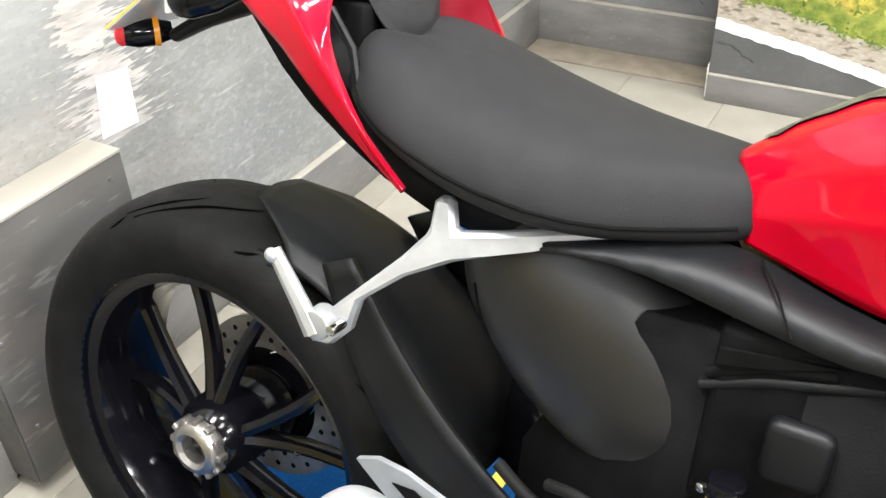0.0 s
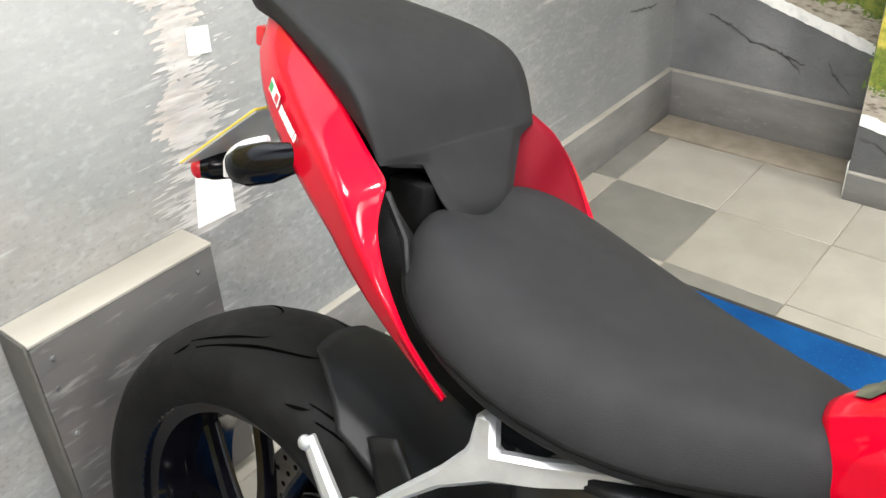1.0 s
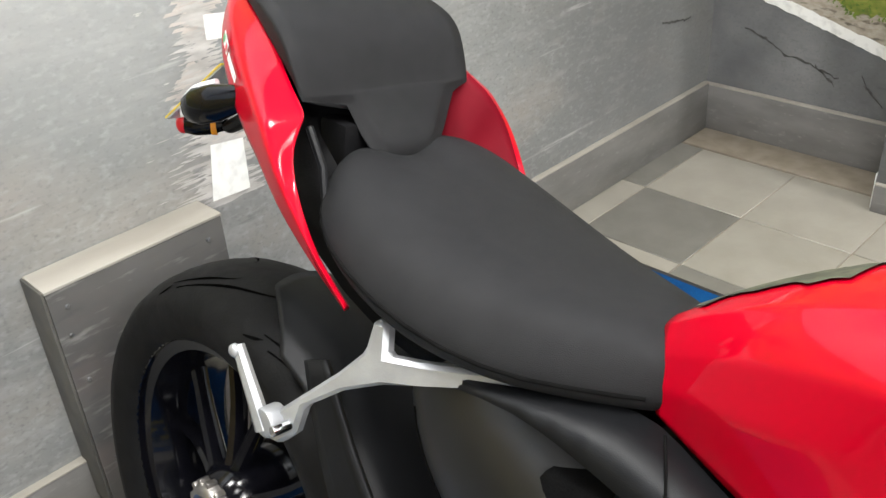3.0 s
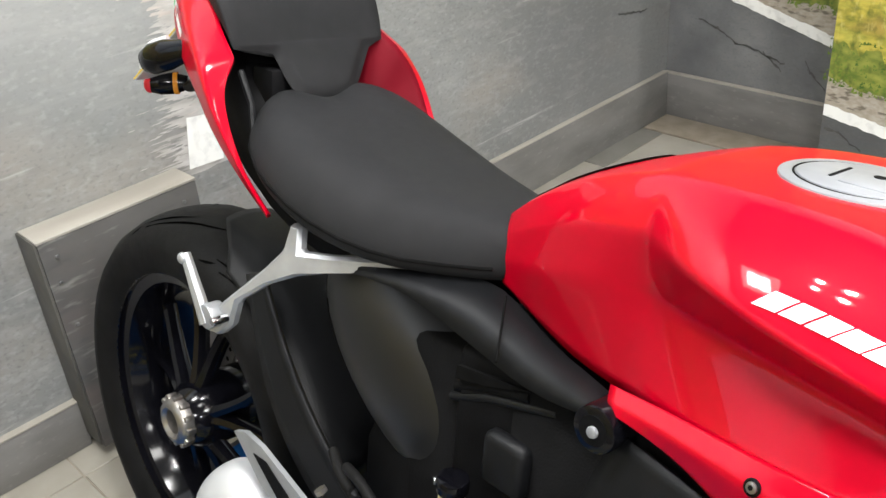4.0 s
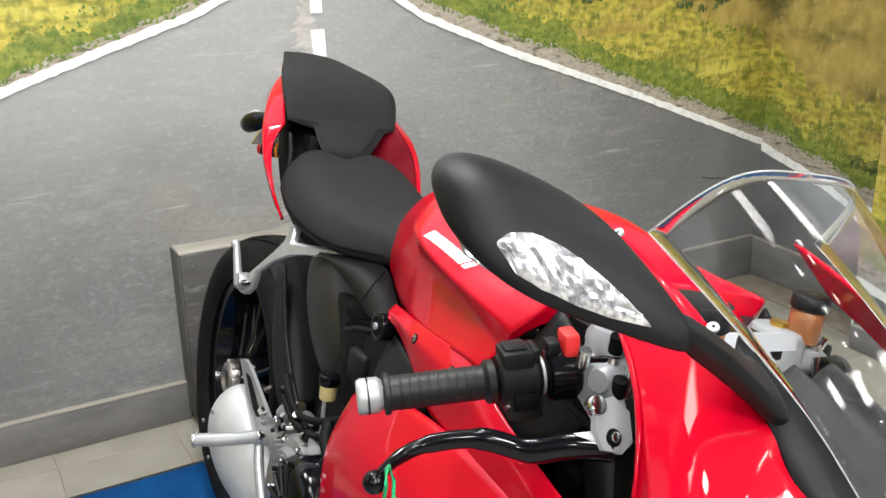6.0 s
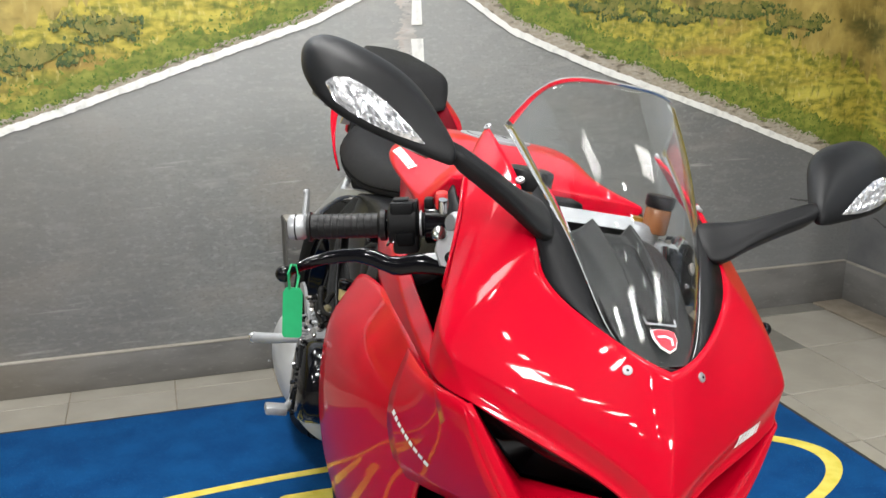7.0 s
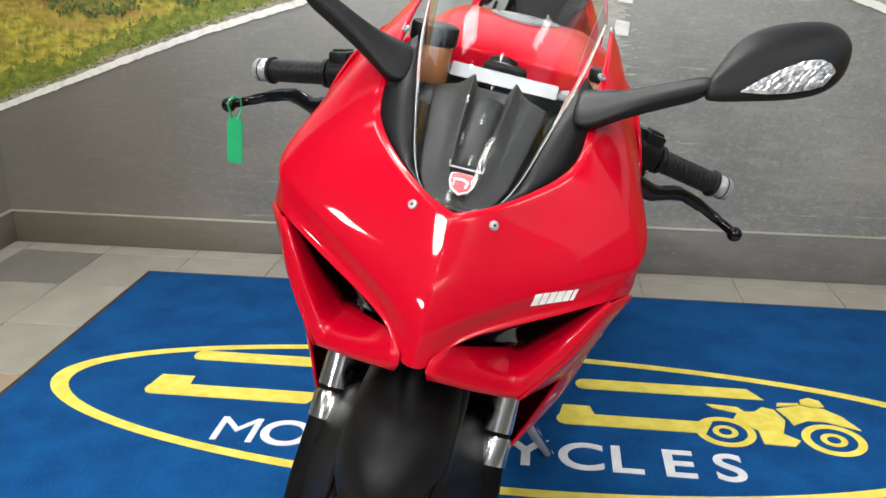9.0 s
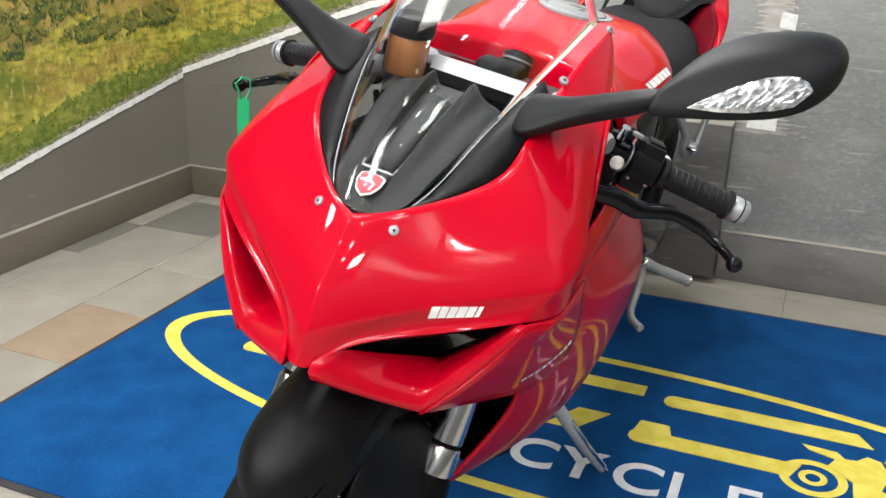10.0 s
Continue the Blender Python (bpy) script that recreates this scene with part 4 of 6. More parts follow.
# -- tail --
tail_rows = [
    [(-0.030, -0.038, 0.975), (0.020, -0.062, 0.968), (0.063, -0.078, 0.957), (0.127, -0.097, 0.940), (0.165, -0.108, 0.911), (0.202, -0.116, 0.891), (0.208, -0.132, 0.869), (0.219, -0.142, 0.846), (0.253, -0.141, 0.784), (0.290, -0.131, 0.744)],
    [(-0.028, -0.045, 0.962), (0.015, -0.076, 0.954), (0.050, -0.096, 0.942), (0.107, -0.122, 0.922), (0.148, -0.138, 0.902), (0.182, -0.150, 0.880), (0.205, -0.155, 0.856), (0.225, -0.155, 0.831), (0.262, -0.146, 0.780), (0.290, -0.134, 0.742)],
    [(-0.025, -0.055, 0.940), (0.000, -0.075, 0.926), (0.034, -0.096, 0.906), (0.090, -0.120, 0.880), (0.130, -0.133, 0.861), (0.165, -0.140, 0.842), (0.190, -0.144, 0.822), (0.213, -0.145, 0.803), (0.250, -0.140, 0.770), (0.287, -0.131, 0.737)],
]
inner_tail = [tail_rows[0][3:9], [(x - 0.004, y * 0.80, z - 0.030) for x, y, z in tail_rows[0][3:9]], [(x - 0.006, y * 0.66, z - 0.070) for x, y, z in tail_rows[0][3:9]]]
skin("tail_inner", flip(inner_tail), RED_DULL_SHADED, bike, "dull red inner face of the tail panel", 2, 0.003, outward=(0.2, -0.4, 0.7))
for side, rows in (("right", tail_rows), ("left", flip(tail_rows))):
    lined(skin("tail_panel", rows, RED, bike, "glossy red tail side panel", 3, 0.005, crease_rows=(1,), crease_cols=(5,), strength=0.4, outward=(0.12, 0, 0.86)), RED_DULL_SHADED)


loft("tail_core", [[(x, -foot, low), (x, -w, top), (x, w, top), (x, foot, low)] for x, w, foot, top, low in ((-0.04, 0.025, 0.025, 0.955, 0.930), (0.04, 0.066, 0.075, 0.940, 0.890), (0.13, 0.070, 0.100, 0.885, 0.800), (0.20, 0.062, 0.108, 0.815, 0.760), (0.30, 0.090, 0.108, 0.745, 0.705), (0.42, 0.085, 0.085, 0.725, 0.690), (0.56, 0.06, 0.06, 0.745, 0.68))], DARK, bike, "black plastic tail tray under the seats", 1, (0, 1, 2, 3))
# step between the seats, with its two struts
part("seat_strut", tube([(0.185, -0.098, 0.872), (0.212, -0.102, 0.842), (0.222, -0.105, 0.806)], 0.004, 8), SATIN, bike)
for side in (1, -1):
    part("step_web", block(0.155, 0.195, side * 0.05 - 0.014, side * 0.05 + 0.014, 0.81, 0.872, 0.004), DARK, bike)

# plate holder, plate and rear indicators
holder = part("plate_holder", tube([(0.06, 0, 0.87), (0.02, 0, 0.845), (-0.05, 0, 0.815), (-0.10, 0, 0.788)], [0.016, 0.013, 0.010, 0.008], 12, 1.5), SATIN, bike, "black plate holder arm")


def on_plate(u, v, h):
    """u across, v up the plate, which lies back behind the tail."""
    return (-0.143 + v * 0.806 + h * -0.59, u, 0.795 + v * 0.592 + h * 0.806)


plate = part("number_plate", prism([(-0.062, 0.002), (0.062, 0.002), (0.062, 0.15), (-0.062, 0.15)], -0.002, on_plate), PLATE_B, bike, "yellow number plate seen from its grey back", smooth=False)
part("plate_face", prism([(-0.0632, 0.0005), (0.0632, 0.0005), (0.0632, 0.1515), (-0.0632, 0.1515)], 0.0018, on_plate), PLATE_Y, plate, "yellow face", smooth=False)
pod_a = part("rear_indicator", tube([(-0.146, -0.043, 0.7855), (-0.143, -0.038, 0.786), (-0.135, -0.027, 0.787), (-0.124, -0.012, 0.789), (-0.112, 0.004, 0.791)], [0.006, 0.012, 0.0155, 0.0155, 0.010], 16, 0.75), GLOSS_BLACK, bike, "gloss black rear indicator pod")
part("indicator_tip", blob((-0.1435, -0.039, 0.786), (0.009, 0.009, 0.0125), (0, 0, 55), 14), DECAL_RED, pod_a, "red tip")
part("indicator_band", tube([(-0.124, -0.012, 0.789), (-0.120, -0.007, 0.7895)], 0.0160, 16, 0.75), AMBER, pod_a, "amber band")
pod_b = part("rear_indicator", tube([(0.036, -0.139, 0.857), (0.040, -0.138, 0.859), (0.052, -0.134, 0.864), (0.076, -0.127, 0.873), (0.104, -0.112, 0.884)], [0.005, 0.013, 0.0185, 0.0185, 0.011], 18, 0.7), GLOSS_BLACK, bike, "gloss black rear indicator pod with a grey rim")
part("indicator_rim", tube(curve_points([(0.034, -0.138, 0.850), (0.034, -0.137, 0.866), (0.046, -0.132, 0.880), (0.068, -0.122, 0.890)], 5), 0.0042, 8), PLATE_B, pod_b, "pale grey rim")
tail_light = part("tail_light", block(-0.062, -0.045, -0.03, 0.03, 0.935, 0.955, 0.003), DECAL_RED, bike, "red tail lamp")

# -- pillion foot peg brackets --
for side in (-1, 1):
    s = lambda pts: [(x, -side * y, z) for x, y, z in pts]
    arm = [(0.220, 0.588), (0.233, 0.618), (0.296, 0.684), (0.316, 0.710), (0.314, 0.738), (0.329, 0.738), (0.338, 0.713), (0.372, 0.719), (0.452, 0.734), (0.462, 0.722), (0.380, 0.703), (0.340, 0.688), (0.300, 0.666), (0.264, 0.636), (0.256, 0.604), (0.240, 0.586)]
    bracket = part("peg_bracket", prism(arm, 0.014, lambda u, v, h: (u, side * (float(np.interp(u, (0.22, 0.31, 0.42, 0.46), (0.172, 0.138, 0.114, 0.092))) - h - max(0.0, v - 0.70) * 0.4), v)), ALLOY, bike, "cast silver pillion peg bracket", angle=30)
    bracket.modifiers.new("edge", "BEVEL").width = 0.0035
    part("pivot", disc(s([(0.232, -0.166, 0.610)])[0], (0, 1, 0), 0.015, 0.022, 20, 0.003), ALLOY, bracket)
    bolt(s([(0.252, -0.170, 0.613)])[0], (0, 1, 0), 0.005, bracket, CHROME, 0.02)
    peg = part("pillion_peg", tube(s([(0.229, -0.172, 0.600), (0.214, -0.172, 0.624), (0.196, -0.171, 0.648), (0.181, -0.170, 0.668)]), [0.0105, 0.0095, 0.0085, 0.0075], 8, 0.8), ALLOY, bracket, "folded silver pillion peg", angle=30)
    part("peg_hook", blob(s([(0.182, -0.174, 0.664)])[0], (0.007, 0.006, 0.007)), ALLOY, peg)

# -- rear wheel --
R_AXLE = (-0.010, 0.0, 0.3160)


def tyre_profile(radius, wide, bead):
    h = radius - bead
    return [(bead, -0.40 * wide), (bead + 0.12 * h, -0.455 * wide), (bead + 0.42 * h, -0.50 * wide), (bead + 0.62 * h, -0.485 * wide), (bead + 0.80 * h, -0.40 * wide), (bead + 0.93 * h, -0.26 * wide), (bead + 0.985 * h, -0.12 * wide), (radius, 0),
            (bead + 0.985 * h, 0.12 * wide), (bead + 0.93 * h, 0.26 * wide), (bead + 0.80 * h, 0.40 * wide), (bead + 0.62 * h, 0.485 * wide), (bead + 0.42 * h, 0.50 * wide), (bead + 0.12 * h, 0.455 * wide), (bead, 0.40 * wide)]


def grooves(profile, centre, count, parent):
    """Curved tread cuts lying on the tyre's crown."""
    ys = [p[1] for p in profile[3:12]]
    rs = [p[0] for p in profile[3:12]]
    reach = ys[-1] / 0.0883
    for k in range(count):
        for sgn in (-1, 1):
            for start, sweep, y0, y1, wide in ((0.0, 30, 0.012, 0.074, 0.0019), (14.0, 20, 0.030, 0.066, 0.0016), (33.0, 5, 0.070, 0.080, 0.0009)):
                bm = bmesh.new()
                prev = None
                base = 360 / count * (k + (0.5 if sgn > 0 else 0)) + start
                for i in range(13):
                    t = i / 12
                    a = math.radians(base + sweep * t ** 1.4)
                    y = sgn * (y0 + (y1 - y0) * t ** 0.8) * reach
                    w = wide * math.sin(math.pi * min(max(t, 0.04), 0.96)) + 0.0006
                    r1, r2 = np.interp(y - w, ys, rs) + 0.0006, np.interp(y + w, ys, rs) + 0.0006
                    pair = [bm.verts.new((centre[0] + r * math.cos(a), centre[1] + yy, centre[2] + r * math.sin(a))) for r, yy in ((r1, y - w), (r2, y + w))]
                    if prev:
                        bm.faces.new((prev[0], prev[1], pair[1], pair[0]))
                    prev = pair
                part("tread_groove", bm, GROOVE, parent)


def wheel(name, axle, radius, wide, label, hub_y):
    rim_r = 0.220
    rim = part(name, lathe([(rim_r, -0.40 * wide), (rim_r + 0.004, -0.42 * wide), (rim_r + 0.004, -0.37 * wide), (rim_r - 0.016, -0.34 * wide), (rim_r - 0.026, -0.20 * wide), (rim_r - 0.034, 0.0), (rim_r - 0.026, 0.20 * wide), (rim_r - 0.016, 0.34 * wide), (rim_r + 0.004, 0.37 * wide), (rim_r + 0.004, 0.42 * wide), (rim_r, 0.40 * wide), (rim_r - 0.004, 0.0)], axle, 96, True), GLOSS_BLACK, bike, label)
    profile = tyre_profile(radius, wide, rim_r)
    tyre = part("tyre", lathe(profile, axle, 128), RUBBER, rim, "black road tyre with curved tread cuts", angle=60)
    for k in range(5):
        for off in (-11, 11):
            a0, a1 = math.radians(72 * k + 20 + off * 0.6), math.radians(72 * k + 20 + off * 1.7)
            p0 = Vector((axle[0] + 0.045 * math.cos(a0), hub_y, axle[2] + 0.045 * math.sin(a0)))
            p1 = Vector((axle[0] + 0.120 * math.cos((a0 + a1) / 2), hub_y * 0.55, axle[2] + 0.120 * math.sin((a0 + a1) / 2)))
            p2 = Vector((axle[0] + 0.200 * math.cos(a1), hub_y * 0.15, axle[2] + 0.200 * math.sin(a1)))
            part("spoke", tube(curve_points([p0, p1, p2], 4), [0.017, 0.015, 0.014, 0.0135, 0.013, 0.0125, 0.012, 0.0125, 0.014], 8, 0.75, (0, 1, 0)), GLOSS_BLACK, rim)
    return rim, profile


rear_wheel, rear_profile = wheel("rear_wheel", R_AXLE, 0.307, 0.178, "gloss black cast rear wheel with split spokes", -0.045)
grooves(rear_profile, R_AXLE, 9, rear_wheel)
part("hub", lathe([(0.0, -0.078), (0.040, -0.078), (0.052, -0.060), (0.056, 0.02), (0.05, 0.08), (0.0, 0.08)], R_AXLE, 40), GLOSS_BLACK, rear_wheel)
nut = part("axle_nut", lathe([(0.019, -0.072), (0.019, -0.094), (0.024, -0.099), (0.031, -0.097), (0.036, -0.090), (0.036, -0.076)], R_AXLE, 40), DISC, rear_wheel, "polished castellated axle nut")
for k in range(12):
    a = math.radians(30 * k)
    part("nut_lug", block(-0.0045, 0.0045, -0.004, 0.010, -0.004, 0.004, 0.001), DISC, nut).matrix_basis = pose(R_AXLE[0] + 0.0365 * math.cos(a), -0.088, R_AXLE[2] + 0.0365 * math.sin(a), 0, -30 * k, 0)
rear_disc = part("brake_disc", lathe([(0.072, 0.050), (0.118, 0.050), (0.118, 0.055), (0.072, 0.055)], R_AXLE, 64, True), DISC, rear_wheel, "drilled rear brake disc")
for k in range(24):
    for j in range(2):
        a, r = math.radians(15 * k + 6 * j), 0.086 + 0.018 * j
        part("disc_hole", disc((R_AXLE[0] + r * math.cos(a), 0.0525, R_AXLE[2] + r * math.sin(a)), (0, 1, 0), 0.004, 0.0058, 10), DARK, rear_disc)
part("sprocket", lathe([(0.05, 0.085), (0.100, 0.085), (0.100, 0.091), (0.05, 0.091)], R_AXLE, 60, True), DARK, rear_wheel, "dark chain sprocket")

# -- swingarm, hugger, splash guard --
loft("swingarm", [[(x, y - w, z - h), (x, y - w, z + h), (x, y + w, z + h), (x, y + w, z - h)] for x, y, z, w, h in ((-0.05, 0.125, 0.33, 0.02, 0.045), (0.02, 0.135, 0.335, 0.03, 0.06), (0.15, 0.14, 0.36, 0.03, 0.055), (0.28, 0.12, 0.40, 0.035, 0.06), (0.36, 0.06, 0.43, 0.09, 0.06), (0.48, 0.0, 0.44, 0.11, 0.05))], GLOSS_BLACK, bike, "black single-sided swingarm", 2)


hugger_rows = []
for k in range(8):
    t = k / 7
    row = []
    for y, start, r in ((-0.086, 64, 0.322), (-0.066, 70, 0.330), (-0.036, 80, 0.333), (0.0, 82, 0.335), (0.036, 80, 0.333), (0.066, 70, 0.330), (0.086, 64, 0.322)):
        a = math.radians(start + (16 - start) * t)
        row.append((R_AXLE[0] + (r + 0.045 * t) * math.cos(a), y * (1 + 0.12 * t), R_AXLE[2] + (r + 0.045 * t) * math.sin(a)))
    hugger_rows.append(row)
skin("hugger", hugger_rows, SATIN, bike, "satin black hugger over the rear tyre", 2, 0.004, crease_cols=(1, 2, 4, 5), strength=0.95, outward=R_AXLE)
for side in (-1, 1):
    skin("hugger_side", [[(0.168, side * 0.082, 0.616), (0.205, side * 0.094, 0.548), (0.258, side * 0.106, 0.476), (0.33, side * 0.110, 0.415), (0.40, side * 0.10, 0.37)], [(0.205, side * 0.084, 0.634), (0.258, side * 0.094, 0.572), (0.325, side * 0.104, 0.510), (0.400, side * 0.106, 0.455), (0.46, side * 0.10, 0.41)]], SATIN, bike, "satin black hugger side blade", 2, 0.006, outward=(0.3, 0, 0.5))
guard = [(-0.150, 0.040), (-0.125, 0.078), (-0.06, 0.104), (0.02, 0.112), (0.09, 0.102), (0.130, 0.070), (0.146, 0.036)]
ca, sa = math.cos(math.radians(-37)), math.sin(math.radians(-37))
rings = []
for along, half in guard:
    ring = []
    for k in range(12):
        a = 2 * math.pi * k / 12
        u, v = along, half * (abs(math.cos(a)) ** 0.8) * (1 if math.cos(a) >= 0 else -1)
        y = 0.118 * (half / 0.112) ** 0.5 * (abs(math.sin(a)) ** 0.7) * (1 if math.sin(a) >= 0 else -1)
        ring.append((0.452 + u * ca - v * sa, y, 0.622 + u * sa + v * ca))
    rings.append(ring)
splash_guard = loft("splash_guard", rings, GUARD, bike, "smooth satin black splash guard ahead of the rear wheel", 2)



def laid_on(target, place, aim):
    """Where a line through place along aim meets a panel, and the panel's outward normal there."""
    bpy.context.view_layer.update()
    aim = Vector(aim).normalized()
    shaped = target.evaluated_get(bpy.context.evaluated_depsgraph_get())
    hit, spot, normal, face = shaped.ray_cast(Vector(place) - aim * 0.08, aim, distance=0.25)
    if not hit:
        return Vector(place), -aim
    return spot, normal if normal.dot(aim) < 0 else -normal


for side in (-1, 1):
    seam = [laid_on(splash_guard, (x, side * 0.12, z), (0, -side, 0)) for x, z in ((0.345, 0.655), (0.352, 0.625), (0.372, 0.592), (0.400, 0.560))]
    part("guard_seam", tube([spot + normal * 0.0004 for spot, normal in seam], [0.0012, 0.0022, 0.0026, 0.0014], 8), PIPING, splash_guard)

# -- frame cover, airbox and engine --
for side in (-1, 1):
    top = [(0.400, 0.104, 0.716), (0.470, 0.086, 0.732), (0.530, 0.062, 0.742), (0.560, 0.054, 0.740), (0.606, 0.066, 0.729), (0.666, 0.087, 0.721), (0.732, 0.110, 0.728), (0.758, 0.134, 0.728)]
    mid = [(0.402, 0.110, 0.710), (0.472, 0.112, 0.724), (0.530, 0.111, 0.714), (0.566, 0.113, 0.708), (0.612, 0.117, 0.702), (0.656, 0.123, 0.698), (0.704, 0.133, 0.709), (0.738, 0.139, 0.718)]
    low = [(x, y - 0.034, z - 0.010) for x, y, z in mid]
    rows = [top, mid, low] if side > 0 else flip([top, mid, low])
    cover = skin("frame_cover", rows, SATIN, bike, "satin black frame cover below the seat", 1, 0.004, crease_rows=(1,), strength=1.0, outward=(0.58, 0, 0.65))
    part("seam", tube([(0.574, side * 0.066, 0.7385), (0.593, side * 0.090, 0.7255), (0.613, side * 0.1165, 0.7045)], 0.0012, 6), PIPING, cover)
    # solid dark plate laid on in place of a shaded recess
    part("cover_pocket", slab([(0.566, 0.680), (0.654, 0.693), (0.600, 0.674), (0.565, 0.666)], *sorted((side * 0.111, side * 0.1145))), PIPING, cover, "dark pocket under the cover's edge")
    duct2 = part("airbox", block(0.56, 0.74, side * 0.098 - 0.012, side * 0.098 + 0.012, 0.53, 0.70, 0.012, 3), DARK, bike, "black airbox side")
    part("airbox_rib", block(0.612, 0.662, side * 0.114 - 0.011, side * 0.114 + 0.011, 0.586, 0.640, 0.009, 3), SATIN, duct2)
    part("airbox_lip", tube([(0.556, side * 0.106, 0.640), (0.600, side * 0.108, 0.660), (0.681, side * 0.110, 0.684)], 0.0045, 10), SATIN, duct2)
    part("airbox_step", tube([(0.560, side * 0.104, 0.652), (0.600, side * 0.106, 0.671), (0.650, side * 0.108, 0.684)], 0.006, 10), DARK, duct2)
    plug = part("frame_plug", disc((0.743, side * 0.132, 0.717), (0, 1, 0), 0.0195, 0.040, 28, 0.003), GLOSS_BLACK, bike, "black frame plug with a bolt")
    part("plug_recess", disc((0.743, side * 0.1525, 0.717), (0, 1, 0), 0.0125, 0.001, 24), DARK, plug)
    bolt((0.744, side * 0.153, 0.717), (0, 1, 0), 0.0048, plug, CAP_GREY)
loft("engine", [[(x, -w, lo), (x, -w, hi), (x, w, hi), (x, w, lo)] for x, w, lo, hi in ((0.40, 0.07, 0.30, 0.50), (0.50, 0.10, 0.22, 0.68), (0.70, 0.115, 0.20, 0.70), (0.95, 0.12, 0.22, 0.72), (1.12, 0.11, 0.30, 0.74), (1.20, 0.09, 0.45, 0.74))], DARK, bike, "dark engine and radiator block", 0)
for k in range(7):
    part("cylinder_fin", block(0.66 + 0.02 * k, 0.668 + 0.02 * k, -0.128, -0.112, 0.42, 0.52, 0.002), DARK, bike)
clutch = part("clutch_cover", lathe([(0.0, -0.204), (0.050, -0.204), (0.066, -0.200), (0.072, -0.190), (0.084, -0.186), (0.088, -0.176), (0.088, -0.110)], (0.622, 0, 0.410), 48), CAST, bike, "grey cast clutch cover")
part("clutch_cap", lathe([(0.0, -0.209), (0.044, -0.209), (0.047, -0.204)], (0.622, 0, 0.410), 40), DISC, clutch)
for k in range(9):
    a = math.radians(40 * k)
    bolt((0.622 + 0.079 * math.cos(a), -0.189, 0.410 + 0.079 * math.sin(a)), (0, 1, 0), 0.005, clutch, CHROME, 0.008)
crankcase = part("crankcase", block(0.46, 0.60, -0.150, -0.10, 0.34, 0.47, 0.014, 3), CAST, bike, "grey crankcase side")
rnd = random.Random(9)
for k in range(60):
    x, z = rnd.uniform(0.450, 0.680), rnd.uniform(0.420, 0.515)
    y = -0.150 - 0.035 * rnd.random()
    lean = Vector((rnd.uniform(-0.6, 0.6), rnd.uniform(-0.5, 0.2), rnd.uniform(-0.5, 0.6))) * rnd.uniform(0.012, 0.026)
    r = rnd.uniform(0.0022, 0.0058)
    fitting = part("engine_fitting", tube([(x, y, z), (x + lean.x, y + lean.y, z + lean.z)], r, 10), rnd.choice([ALLOY, DISC, DARK, DARK, SILVER_PAINT, SATIN]), crankcase)
    if k % 2 == 0:
        part("fitting_nut", disc((x + lean.x, y + lean.y, z + lean.z), lean, r * 1.5, 0.005, 6), rnd.choice([CHROME, DISC, SATIN]), fitting)
master = part("rear_master_cylinder", tube([(0.475, -0.158, 0.470), (0.492, -0.158, 0.482), (0.528, -0.156, 0.502), (0.540, -0.156, 0.510)], [0.008, 0.011, 0.011, 0.007], 14), ALLOY, bike, "silver rear brake master cylinder")
part("banjo_bolt", disc((0.545, -0.156, 0.512), (0.8, 0, 0.5), 0.0085, 0.010, 6), CHROME, master)
part("cylinder_arm", slab([(0.43, 0.425), (0.47, 0.462), (0.482, 0.455), (0.445, 0.415)], -0.166, -0.158), ALLOY, master)
for k in range(5):
    part("cover_rib", block(0.575 + 0.012 * k, 0.579 + 0.012 * k, -0.2065, -0.180, 0.350 + 0.004 * k, 0.478 - 0.002 * k, 0.0015), CAST, clutch)
# bolted-on black half of the cover, with radial ribs
half_cover = part("dark_cover", lathe([(0.0, -0.213), (0.058, -0.213), (0.069, -0.208), (0.075, -0.196), (0.076, -0.16)], (0.674, 0, 0.418), 48), GLOSS_BLACK, clutch, "black ribbed cover half")
for k in range(7):
    a = math.radians(95 + 28 * k)
    d = Vector((math.cos(a), 0, math.sin(a)))
    c = Vector((0.674, -0.2135, 0.418))
    part("radial_rib", tube([c + d * 0.022, c + d * 0.062], [0.0032, 0.0026], 8), SATIN, half_cover)
    bolt(c + d * 0.069 + Vector((0, 0.002, 0)), (0, 1, 0), 0.0038, half_cover, CHROME if k % 2 else DARK, 0.006)
pot = part("brake_reservoir", disc((0.596, -0.138, 0.560), (0.05, -0.05, 1), 0.0125, 0.024, 28, 0.002), FLUID_PALE, bike, "small yellowed brake fluid pot")
part("pot_cap", disc((0.597, -0.139, 0.579), (0.05, -0.05, 1), 0.0155, 0.016, 28, 0.003), GLOSS_BLACK, pot, "black screw cap")
part("pot_bracket", slab([(0.594, 0.556), (0.602, 0.554), (0.610, 0.500), (0.602, 0.498)], -0.145, -0.142), ALLOY, pot)
bolt((0.580, -0.143, 0.575), (0.5, 1, 0), 0.004, pot)
